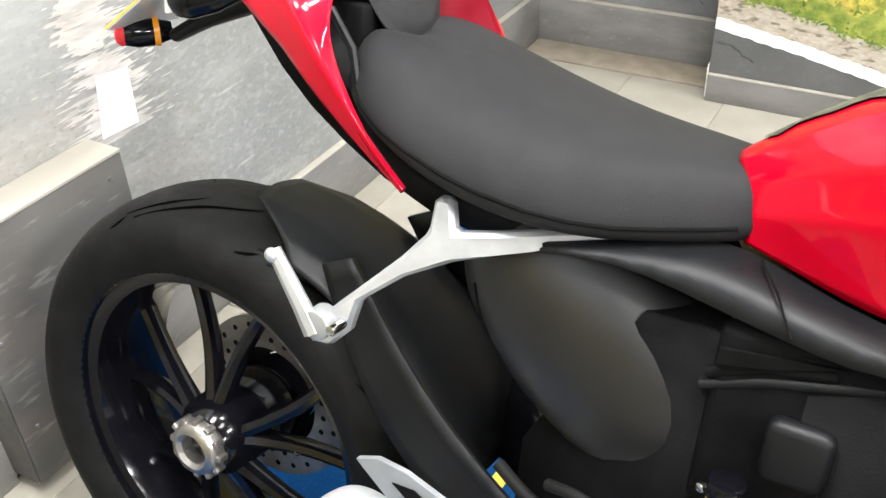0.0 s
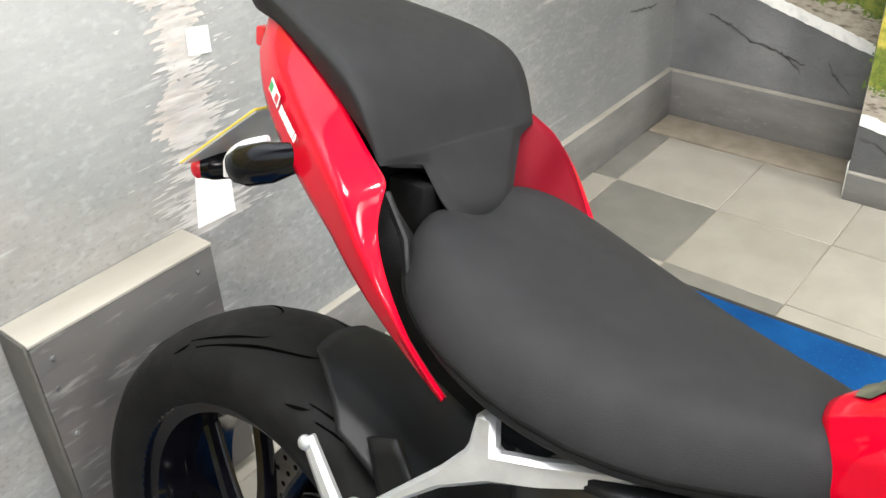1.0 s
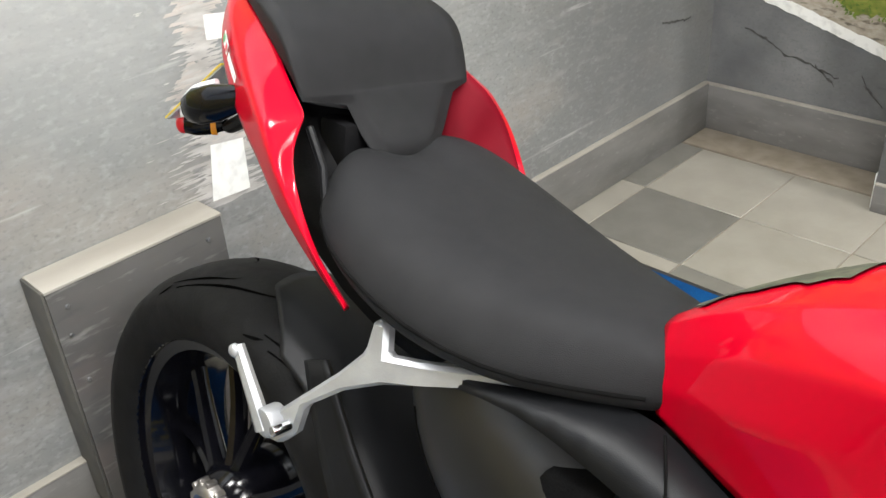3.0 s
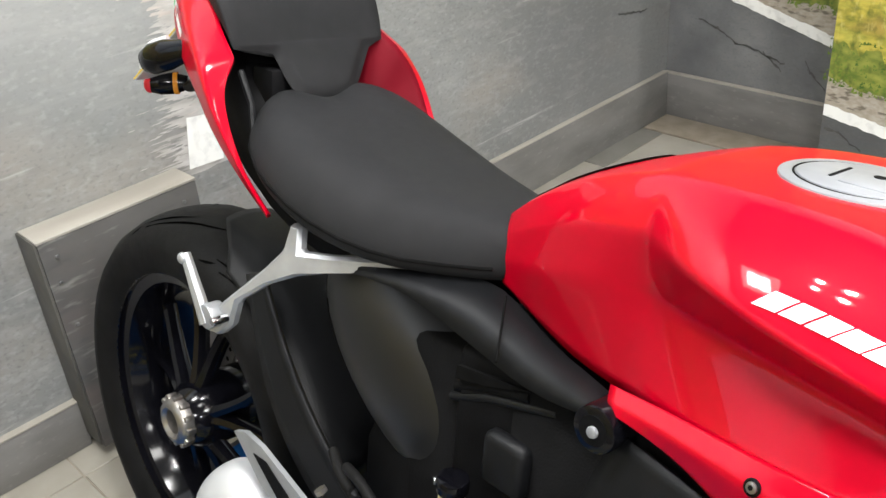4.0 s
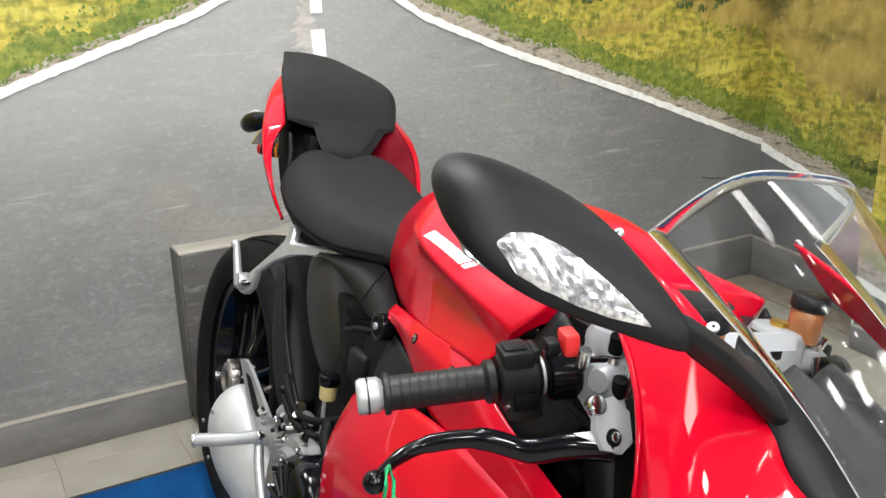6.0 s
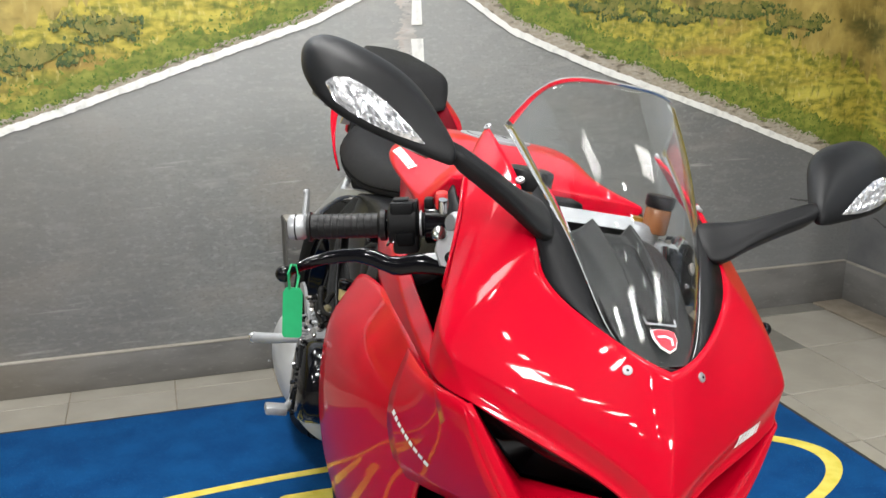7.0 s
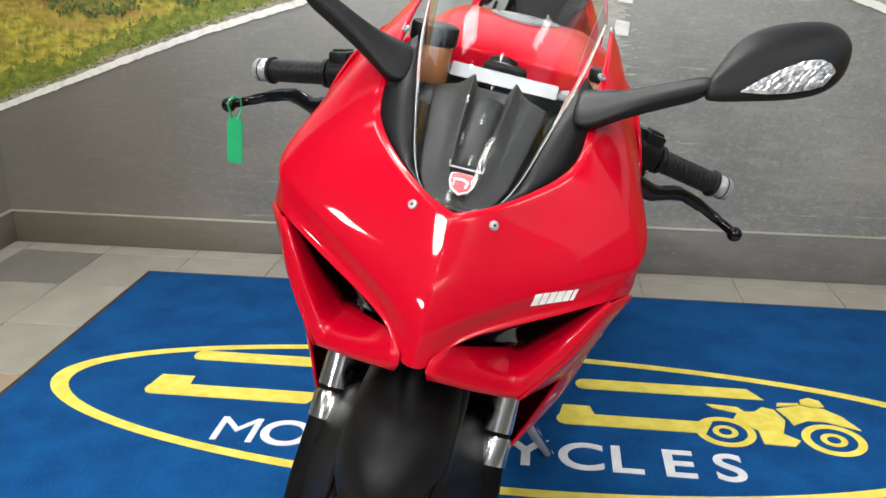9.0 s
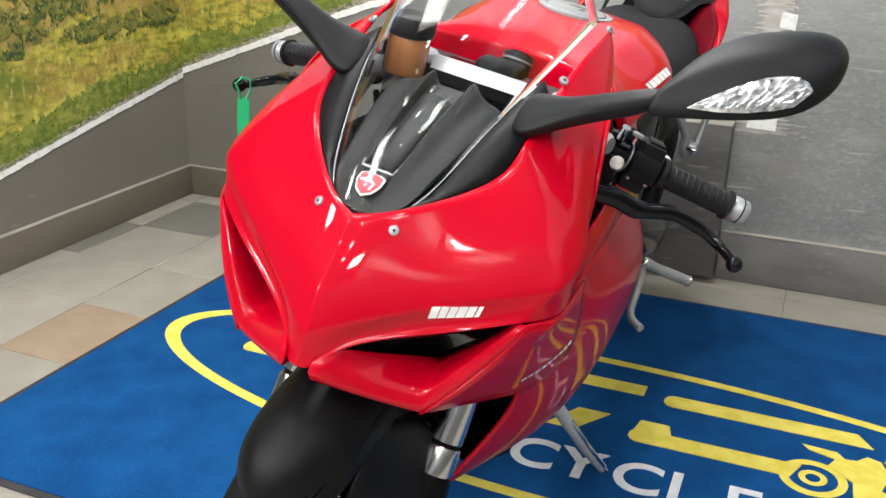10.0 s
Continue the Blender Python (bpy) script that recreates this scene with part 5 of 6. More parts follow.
for knots, r in (([(0.580, -0.135, 0.525), (0.575, -0.14, 0.49), (0.53, -0.145, 0.475), (0.45, -0.14, 0.49), (0.40, -0.12, 0.50)], 0.006), ([(0.45, -0.13, 0.455), (0.52, -0.15, 0.475), (0.60, -0.15, 0.485), (0.66, -0.14, 0.46), (0.72, -0.13, 0.46)], 0.008),
                 ([(0.66, -0.12, 0.52), (0.70, -0.14, 0.50), (0.72, -0.145, 0.45)], 0.010),
                 ([(0.46, -0.15, 0.525), (0.50, -0.165, 0.535), (0.56, -0.17, 0.515), (0.61, -0.16, 0.52), (0.66, -0.14, 0.545)], 0.0055), ([(0.47, -0.15, 0.50), (0.52, -0.172, 0.512), (0.58, -0.172, 0.500), (0.64, -0.155, 0.505)], 0.0050),
                 ([(0.640, -0.150, 0.530), (0.660, -0.160, 0.512), (0.690, -0.160, 0.505), (0.72, -0.15, 0.52)], 0.009)):
    part("hose", tube(curve_points(knots, 6), r, 10), RUBBER, bike, "black rubber hose")
# shock and spring seen below the seat
part("shock", tube([(0.47, 0.06, 0.70), (0.40, 0.10, 0.50)], 0.022, 16), GOLD, bike, "gold rear shock")

# exhaust can, heel plate, pegs and pedal
can = loft("exhaust", [[(x + r * 0.9 * math.cos(a) * 0.75, y + r * 0.55 * math.sin(a), z + r * math.cos(a) * 0.66) for a in [2 * math.pi * k / 14 for k in range(14)]] for x, y, z, r in
                       ((0.232, -0.150, 0.405, 0.020), (0.236, -0.155, 0.396, 0.058), (0.255, -0.158, 0.370, 0.088), (0.285, -0.155, 0.335, 0.098), (0.33, -0.145, 0.295, 0.098), (0.40, -0.12, 0.255, 0.09), (0.52, -0.08, 0.23, 0.07))], SILVER_PAINT, bike, "rounded silver exhaust silencer", 2)
for bx, bz in ((0.235, 0.345), (0.285, 0.385), (0.29, 0.30)):
    bolt((bx, -0.208, bz), (0, 1, 0.2), 0.004, can, SCREW_GREY, 0.004)
heel_pts = [(0.277, 0.480), (0.300, 0.490), (0.332, 0.488), (0.450, 0.452), (0.462, 0.420), (0.440, 0.402), (0.410, 0.408), (0.330, 0.438)]
heel = part("heel_plate", slab(heel_pts, -0.168, -0.162), ALLOY, bike, "slotted silver heel plate", angle=30)
part("slot", slab([(0.318, 0.472), (0.342, 0.474), (0.412, 0.440), (0.405, 0.426), (0.375, 0.432)], -0.1692, -0.1608), DARK, heel, "dark open slot")
rearset = part("rearset", tube([(0.40, -0.165, 0.42), (0.45, -0.168, 0.418), (0.50, -0.16, 0.43), (0.54, -0.14, 0.45)], [0.012, 0.016, 0.014, 0.012], 10, 0.6), ALLOY, bike, "silver rider foot rest bracket")
for side in (-1, 1):
    fp = part("foot_peg", tube([(0.446, side * 0.172, 0.416), (0.430, side * 0.200, 0.406), (0.410, side * 0.232, 0.396), (0.390, side * 0.263, 0.388)], [0.012, 0.010, 0.0115, 0.0105], 12), ALLOY, bike, "knurled silver foot peg")
    bolt((0.447, side * 0.176, 0.417), (0, 1, 0), 0.010, fp, CHROME, 0.014)
    part("peg_tip", disc((0.389, side * 0.265, 0.3875), (-0.5, side * 0.85, -0.2), 0.0125, 0.006, 16, 0.001), CHROME, fp)
pedal = part("brake_pedal", tube(curve_points([(0.44, -0.175, 0.405), (0.49, -0.185, 0.37), (0.56, -0.195, 0.335), (0.60, -0.215, 0.325)], 5), 0.008, 10), ALLOY, bike, "silver brake pedal")
part("pedal_pad", block(0.585, 0.615, -0.25, -0.21, 0.318, 0.334, 0.004), ALLOY, pedal)
part("gear_lever", tube(curve_points([(0.44, 0.175, 0.405), (0.50, 0.185, 0.38), (0.57, 0.195, 0.355), (0.60, 0.225, 0.35)], 5), 0.008, 10), ALLOY, bike, "silver gear lever")

# -- side fairings --
lower_rows = [
    [(0.722, -0.160, 0.612), (0.810, -0.172, 0.664), (0.935, -0.180, 0.690), (1.080, -0.188, 0.706), (1.220, -0.190, 0.690), (1.320, -0.186, 0.672)],
    [(0.724, -0.190, 0.545), (0.815, -0.212, 0.588), (0.940, -0.226, 0.615), (1.080, -0.230, 0.622), (1.220, -0.213, 0.612), (1.330, -0.176, 0.606)],
    [(0.728, -0.190, 0.440), (0.810, -0.208, 0.455), (0.940, -0.222, 0.470), (1.070, -0.220, 0.475), (1.165, -0.200, 0.480), (1.240, -0.170, 0.508)],
    [(0.716, -0.162, 0.330), (0.800, -0.172, 0.318), (0.920, -0.178, 0.312), (1.030, -0.172, 0.325), (1.150, -0.156, 0.362), (1.268, -0.130, 0.408)],
    [(0.680, -0.070, 0.205), (0.780, -0.072, 0.190), (0.890, -0.070, 0.185), (0.980, -0.072, 0.205), (1.110, -0.088, 0.258), (1.256, -0.106, 0.345)],
]
strip_rows = [
    [(0.735, -0.126, 0.744), (0.800, -0.144, 0.757), (0.868, -0.158, 0.764), (0.938, -0.163, 0.770), (1.010, -0.166, 0.774), (1.060, -0.174, 0.752), (1.200, -0.178, 0.724), (1.300, -0.180, 0.706)],
    [(0.742, -0.138, 0.738), (0.808, -0.156, 0.746), (0.870, -0.171, 0.750), (0.938, -0.176, 0.750), (1.010, -0.182, 0.752), (1.070, -0.187, 0.738), (1.200, -0.194, 0.705), (1.310, -0.188, 0.685)],
    [(0.748, -0.143, 0.732), (0.812, -0.153, 0.732), (0.866, -0.163, 0.715), (0.922, -0.170, 0.688), (1.000, -0.182, 0.688), (1.080, -0.190, 0.698), (1.210, -0.190, 0.690), (1.325, -0.181, 0.660)],
]
for side in (-1, 1):
    lo = lower_rows if side < 0 else flip(lower_rows)
    up = strip_rows if side < 0 else flip(strip_rows)
    skin("lower_fairing", lo, RED, bike, "glossy red lower side fairing", 3, 0.004, crease_rows=(1,), strength=0.3, outward=(1.0, 0, 0.5))
    up_panel = skin("upper_fairing", up, RED, bike, "glossy red upper side fairing", 3, 0.004, crease_rows=(1,), strength=0.4, outward=(1.0, 0, 0.6))
    for bx, by, bz in ((0.874, 0.170, 0.751), (0.976, 0.176, 0.753)):
        spot, normal = laid_on(up_panel, (bx, side * by, bz), (0, -side * 0.9, -0.35))
        cup = part("bolt_cup", disc(spot, normal, 0.0062, 0.0016, 20, 0.0005), GLOSS_BLACK, up_panel)
        bolt(spot + normal * 0.001, normal, 0.0040, cup, DISC, 0.0025)
        part("hex_socket", disc(spot + normal * 0.0023, normal, 0.0019, 0.0004, 6), DARK, cup)
    inner_rows = [[(0.752, -0.132, 0.712), (0.82, -0.150, 0.716), (0.92, -0.165, 0.700)], [(0.735, -0.140, 0.66), (0.80, -0.158, 0.675), (0.92, -0.168, 0.69)], [(0.720, -0.142, 0.58), (0.80, -0.160, 0.60), (0.92, -0.17, 0.62)]]
    skin("vent_panel", inner_rows if side < 0 else flip(inner_rows), SATIN, bike, "matte black panel inside the fairing", 2, 0.004, outward=(0.9, 0, 0.6))
# -- nose cowl --
cowl_half = [
    [(1.452, 0.000, 0.768), (1.492, 0.000, 0.702), (1.507, 0.000, 0.660), (1.514, 0.000, 0.622)],
    [(1.447, 0.016, 0.772), (1.486, 0.018, 0.706), (1.500, 0.017, 0.664), (1.509, 0.015, 0.620)],
    [(1.434, 0.040, 0.780), (1.470, 0.046, 0.714), (1.485, 0.040, 0.675), (1.490, 0.031, 0.648)],
    [(1.395, 0.078, 0.797), (1.436, 0.100, 0.738), (1.453, 0.092, 0.700), (1.463, 0.076, 0.666)],
    [(1.352, 0.110, 0.818), (1.396, 0.156, 0.760), (1.416, 0.153, 0.722), (1.435, 0.132, 0.685)],
    [(1.332, 0.114, 0.848), (1.354, 0.184, 0.785), (1.374, 0.203, 0.738), (1.401, 0.179, 0.700)],
    [(1.278, 0.116, 0.886), (1.319, 0.182, 0.814), (1.342, 0.213, 0.756), (1.356, 0.215, 0.702)],
    [(1.240, 0.118, 0.911), (1.270, 0.160, 0.858), (1.292, 0.190, 0.800), (1.292, 0.196, 0.728)],
    [(1.180, 0.120, 0.931), (1.210, 0.152, 0.888), (1.240, 0.170, 0.864), (1.277, 0.183, 0.836)],
    [(1.118, 0.120, 0.948), (1.132, 0.136, 0.926), (1.155, 0.147, 0.902), (1.205, 0.163, 0.881)],
]
# a shallow fold runs above the intake brow
for row, pull in zip(cowl_half, (0.0, 0.002, 0.006, 0.006, 0.005, 0.002, 0.0, 0.0, 0.0, 0.0)):
    fold = Vector(row[2]).lerp(Vector(row[3]), 0.70)
    row.insert(3, (fold.x - pull, fold.y - pull * 0.3, fold.z - pull * 0.2))
cowl_rows = [[(x, -y, z) for x, y, z in row] for row in cowl_half[:0:-1]] + cowl_half
cowl = skin("nose_cowl", cowl_rows, RED, bike, "glossy red nose fairing", 3, 0.004, crease_cols=(2,), crease_rows=(4, 9, 14), strength=0.72, outward=(1.2, 0, 0.65))
# headlight intakes: duct floor, rolled rim, chin lip and cheek
duct_back = [(1.490, 0.030, 0.644), (1.436, 0.066, 0.628), (1.384, 0.100, 0.614), (1.388, 0.140, 0.655), (1.394, 0.174, 0.697)]
duct_rim = [(1.509, 0.016, 0.632), (1.478, 0.060, 0.612), (1.440, 0.108, 0.600), (1.430, 0.142, 0.646), (1.403, 0.179, 0.700)]
lip_edge = [(1.513, 0.015, 0.620), (1.480, 0.064, 0.600), (1.443, 0.114, 0.586), (1.430, 0.150, 0.636), (1.402, 0.184, 0.699)]
lip_low = [(1.509, 0.017, 0.610), (1.476, 0.064, 0.593), (1.438, 0.116, 0.578), (1.422, 0.156, 0.628), (1.394, 0.190, 0.698)]
lip_back = [(1.450, 0.020, 0.606), (1.412, 0.068, 0.584), (1.370, 0.136, 0.566), (1.362, 0.178, 0.624), (1.362, 0.208, 0.698)]
cheek = [
    [(1.444, 0.114, 0.580), (1.426, 0.156, 0.632), (1.398, 0.187, 0.699)],
    [(1.370, 0.142, 0.566), (1.362, 0.184, 0.624), (1.362, 0.209, 0.700)],
    [(1.305, 0.166, 0.552), (1.296, 0.204, 0.612), (1.300, 0.203, 0.690)],
    [(1.235, 0.184, 0.535), (1.220, 0.216, 0.606), (1.225, 0.198, 0.688)],
]
for side in (-1, 1):
    rows = [duct_back, duct_rim, lip_edge, lip_low, lip_back]
    if side < 0:
        rows = flip(rows)
    skin("intake_lip", rows, RED, bike, "glossy red lip round the headlight intake", 2, 0.003, crease_rows=(1, 2, 3), crease_cols=(2,), strength=0.85, outward=(1.3, side * 0.1, 0.60))
    skin("cheek_panel", cheek if side > 0 else flip(cheek), RED, bike, "glossy red cheek below the headlight", 2, 0.003, outward=(1.3, 0, 0.62))
    corners = ((1.406, 0.172, 0.700), (1.488, 0.030, 0.648), (1.436, 0.064, 0.630), (1.386, 0.098, 0.616), (1.390, 0.138, 0.656))
    lens = part("headlight", shape([(x - 0.006, side * y, z + 0.001) for x, y, z in corners], [[0, 1, 2], [0, 2, 3], [0, 3, 4]]), LENS_DARK, bike, "dark smoked headlight behind the intake")
    smoothed(lens, 0, 0.012)
    for place, aim in (((1.446, side * 0.043, 0.766), (-0.75, -side * 0.15, -0.65)), ((1.250, side * 0.116, 0.905), (-0.4, -side * 0.5, -0.8)), ((1.123, side * 0.123, 0.951), (-0.3, -side * 0.5, -0.8))):
        spot, way = laid_on(cowl, place, aim)
        bolt(spot, way, 0.0052, cowl, ALLOY, 0.004)
        bolt(spot + way * 0.0010, way, 0.0014, cowl, DARK, 0.003)
    # flat panels between the cowl and the screen
    rows = [[(1.442, 0.022, 0.772), (1.404, 0.068, 0.793), (1.354, 0.108, 0.819), (1.334, 0.113, 0.849), (1.276, 0.114, 0.888)],
            [(1.436, 0.031, 0.772), (1.402, 0.057, 0.788), (1.374, 0.068, 0.822), (1.332, 0.081, 0.864), (1.262, 0.099, 0.903)]]
    skin("screen_panel", rows if side > 0 else flip(rows), SATIN, bike, "matte black panel beside the screen", 1, 0.004, crease_cols=(2,), outward=(1.2, 0, 0.7))

# -- screen, inner hood and dash --
screen_half = [
    [(1.449, 0.0, 0.770), (1.444, 0.020, 0.770), (1.431, 0.034, 0.772)],
    [(1.424, 0.0, 0.816), (1.417, 0.036, 0.808), (1.404, 0.055, 0.788)],
    [(1.366, 0.0, 0.910), (1.358, 0.058, 0.896), (1.340, 0.077, 0.858)],
    [(1.292, 0.0, 0.984), (1.288, 0.074, 0.970), (1.262, 0.097, 0.904)],
    [(1.204, 0.0, 1.028), (1.208, 0.090, 1.031), (1.148, 0.110, 0.955)],
]
screen_rows = [[(x, -y, z) for x, y, z in row[:0:-1]] + row for row in screen_half]
screen = skin("windscreen", screen_rows, SCREEN, bike, "clear double-bubble windscreen", 3, 0.0018, outward=(1.15, 0, 0.80))
lined(screen, RIM, True)
screen.visible_shadow = False


def rounded_line(points, times=3):
    """The line to which a panel's smoothed edge tends."""
    pts = [Vector(p) for p in points]
    for k in range(times):
        out = [pts[0]]
        for i in range(len(pts) - 1):
            if i:
                out.append(pts[i] * 0.75 + (pts[i - 1] + pts[i + 1]) * 0.125)
            out.append((pts[i] + pts[i + 1]) * 0.5)
        pts = out + [pts[-1]]
    return pts


side_line = rounded_line([r[0] for r in screen_rows])
for pts, r in ((side_line, 0.0006), ([(p.x, -p.y, p.z) for p in side_line], 0.0006), (rounded_line(screen_rows[-1]), 0.0010)):
    part("screen_rim", tube(pts, r, 6), RIM, screen, "pale polished edge")
HOOD_K = (-1, -0.80, -0.60, -0.42, -0.36, -0.27, 0.27, 0.36, 0.42, 0.60, 0.80, 1)
HOOD_UP = (0, 0.001, -0.001, 0.004, 0.005, -0.004, -0.004, 0.005, 0.004, -0.001, 0.001, 0)
hood_rows = [[(x, y * k, z - d * abs(k) + ridge * up) for k, up in zip(HOOD_K, HOOD_UP)] for x, y, z, d, ridge in
             ((1.442, 0.020, 0.767, 0.003, 0.0), (1.426, 0.036, 0.786, 0.010, 0.0), (1.418, 0.041, 0.794, 0.012, 0.2), (1.407, 0.046, 0.804, 0.014, 1.0), (1.372, 0.053, 0.828, 0.016, 1.3), (1.335, 0.059, 0.848, 0.018, 1.6), (1.295, 0.065, 0.866, 0.020, 1.8), (1.262, 0.067, 0.876, 0.024, 1.9), (1.252, 0.065, 0.868, 0.026, 1.0))]
hood = skin("inner_hood", hood_rows, HOOD, bike, "ribbed satin black hood behind the screen", 2, 0.004, crease_cols=(3, 4, 5, 6, 7, 8), crease_rows=(3, 7), strength=0.75, outward=(1.3, 0, 0.7))
panel_rows = [[(x, y * k, z - d * abs(k) - 0.0020 * ridge) for k in (-0.27, 0.0, 0.27)] for x, y, z, d, ridge in
              ((1.403, 0.047, 0.807, 0.014, 1.0), (1.372, 0.053, 0.828, 0.016, 1.3), (1.335, 0.059, 0.848, 0.018, 1.6), (1.298, 0.065, 0.865, 0.020, 1.8))]
skin("hood_panel", panel_rows, HOOD, hood, "grey inset panel between the hood's ridges", 1, 0.002, outward=(1.3, 0, 0.7))


def shield(scale):
    return [(-0.015 * scale, 0.012 * scale), (-0.008 * scale, 0.015 * scale), (0.008 * scale, 0.015 * scale), (0.015 * scale, 0.012 * scale), (0.015 * scale, 0.0), (0.010 * scale, -0.012 * scale), (0.0, -0.019 * scale), (-0.010 * scale, -0.012 * scale), (-0.015 * scale, 0.0)]


def on_hood(u, v, h):
    return (1.427 - v * 0.86 + h * 0.5, u, 0.7915 + v * 0.5 + h * 0.86)


badge = part("badge", prism(shield(0.88), 0.002, on_hood), DECAL, hood, "white-edged shield badge", smooth=False)
part("badge_field", prism(shield(0.80), 0.0008, lambda u, v, h: on_hood(u, v, h + 0.0022)), DECAL_RED, badge, "red field", smooth=False)
part("badge_curve", tube([on_hood(-0.009, 0.0015, 0.0032), on_hood(0.0, 0.003, 0.0032), on_hood(0.006, 0.0, 0.0032), on_hood(0.005, -0.008, 0.0032)], 0.0012, 6), DECAL, badge)
part("hood_slot", prism([(-0.0145, 0.0195), (0.0145, 0.0195), (0.0155, 0.0225), (-0.0155, 0.0225)], 0.0045, on_hood), DARK, hood, "thin dark slot below the panel", smooth=False)
part("slot_rim", tube([on_hood(-0.018, 0.026, 0.004), on_hood(-0.017, 0.018, 0.004), on_hood(0.017, 0.018, 0.004), on_hood(0.018, 0.026, 0.004)], 0.0011, 6), CAP_GREY, hood, "fine grey rim round the slot")
dash = part("dashboard", block(1.118, 1.158, -0.065, 0.065, 0.80, 0.862, 0.006), GLOSS_BLACK, bike, "black display unit behind the screen")
clamp = part("triple_clamp", slab([(1.08, 0), (1.16, 0), (1.16, 0.018), (1.08, 0.018)], -0.12, 0.12), SATIN, bike, "dark top fork clamp")
clamp.matrix_basis = pose(0, 0, 0.835)
part("clamp_edge", slab([(1.174, 0.871), (1.179, 0.871), (1.187, 0.856), (1.182, 0.856)], -0.062, 0.074), CAP_GREY, bike, "silver bracket bar across the fork clamp")
for side in (-1, 1):
    fork_cap = part("fork_cap", lathe([(0.0, 0.010), (0.020, 0.010), (0.026, 0.008), (0.030, 0.0), (0.030, -0.030)], (0, 0, 0), 36), CAP_GREY, bike, "grey fork top cap")
    fork_cap.matrix_basis = pose(1.135, side * 0.105, 0.852, 90, 0, 0)
    part("adjuster", disc((0, 0.012, 0), (0, 1, 0), 0.010, 0.006, 6), GOLD, fork_cap)
part("steering_nut", disc((1.105, 0, 0.858), (0, 0, 1), 0.020, 0.014, 6, 0.002), CHROME, bike)
part("ignition", block(1.092, 1.13, -0.030, 0.030, 0.845, 0.872, 0.008), DARK, bike, "black ignition switch block")
res = part("front_reservoir", disc((1.205, -0.088, 0.868), (0, 0, 1), 0.026, 0.046, 32, 0.003), FLUID, bike, "amber front brake fluid reservoir")
part("reservoir_cap", disc((1.205, -0.088, 0.902), (0, 0, 1), 0.029, 0.024, 32, 0.004), SATIN, res, "black cap")
part("reservoir_arm", tube([(1.205, -0.088, 0.845), (1.19, -0.10, 0.83), (1.165, -0.125, 0.81)], 0.007, 10), ALLOY, res)
clutch_pot = part("clutch_reservoir", disc((1.150, 0.124, 0.868), (0, 0, 1), 0.017, 0.034, 32, 0.003), FLUID, bike, "amber clutch fluid reservoir")
part("reservoir_cap", disc((1.150, 0.124, 0.893), (0, 0, 1), 0.0195, 0.016, 32, 0.003), SATIN, clutch_pot, "black cap")
part("reservoir_arm", tube([(1.150, 0.124, 0.852), (1.145, 0.135, 0.835), (1.138, 0.150, 0.815)], 0.005, 10), ALLOY, clutch_pot)

# -- mirrors --
H = Vector((-0.80, 0.0, 0.60))


def pressed(name, target, grid, aim, lifts, mat, parent, label=""):
    """A grid of places carried onto a panel along aim and raised by lifts."""
    bpy.context.view_layer.update()
    shaped = target.evaluated_get(bpy.context.evaluated_depsgraph_get())
    aim = Vector(aim).normalized()
    bm = bmesh.new()
    rows = []
    for row, ups in zip(grid, lifts):
        line = []
        for p, up in zip(row, ups):
            hit, spot, normal, face = shaped.ray_cast(Vector(p) - aim * 0.06, aim, distance=0.14)
            line.append(bm.verts.new((spot if hit else Vector(p)) - aim * up))
        rows.append(line)
    for a, b in zip(rows, rows[1:]):
        for k in range(len(a) - 1):
            bm.faces.new((a[k], a[k + 1], b[k + 1], b[k]))
    return part(name, bm, mat, parent, label, smooth=False)


for side in (-1, 1):
    place = lambda x, y, z: Vector((x, side * y, z))
    root, far = place(1.315, 0.224, 0.933), place(1.220, 0.372, 1.000)
    run = far - root
    face_way = Vector((0.600, side * 0.023, 0.800))
    P, Q = Vector((-0.838, 0, 0.545)), Vector((0.545, 0, 0.838))
    rings = []
    for x, y, z, hp, hq in ((1.302, 0.090, 0.872, 0.030, 0.006), (1.306, 0.114, 0.877, 0.030, 0.008), (1.311, 0.138, 0.889, 0.019, 0.009), (1.314, 0.168, 0.905, 0.0150, 0.010), (1.316, 0.198, 0.920, 0.0130, 0.0095), (1.316, 0.232, 0.936, 0.0125, 0.009)):
        c = place(x, y, z)
        rings.append([c + P * hp + Q * hq * 0.4, c + P * hp * 0.6 + Q * hq, c - P * hp * 0.6 + Q * hq, c - P * hp + Q * hq * 0.4, c - P * hp - Q * hq, c + P * hp - Q * hq])
    mirror = loft("mirror", rings, SATIN, bike, "satin black mirror on a long stalk", 2, (0, 1, 2, 3, 4, 5), 0.75)
    rings = []
    for s, top, low, front, back in ((-0.03, 0.006, -0.020, 0.010, 0.008), (0.04, 0.026, -0.027, 0.014, 0.009), (0.13, 0.054, -0.035, 0.019, 0.010), (0.25, 0.070, -0.042, 0.024, 0.011), (0.42, 0.071, -0.053, 0.028, 0.012), (0.60, 0.064, -0.062, 0.030, 0.012), (0.76, 0.056, -0.067, 0.029, 0.012), (0.90, 0.040, -0.062, 0.024, 0.011), (0.985, 0.014, -0.044, 0.016, 0.008), (1.012, -0.004, -0.026, 0.006, 0.004)):
        c = root + run * s
        mid = 0.5 * (top + low)
        at = lambda h, d: c + H * h + face_way * d
        rings.append([at(top, -back * 0.3), at(top * 0.7 + mid * 0.3, front * 0.75), at(mid, front), at(low * 0.62 + mid * 0.38, front * 0.72), at(low, 0.0), at(low * 0.7 + mid * 0.3, -back), at(mid, -back), at(top * 0.85 + mid * 0.15, -back)])
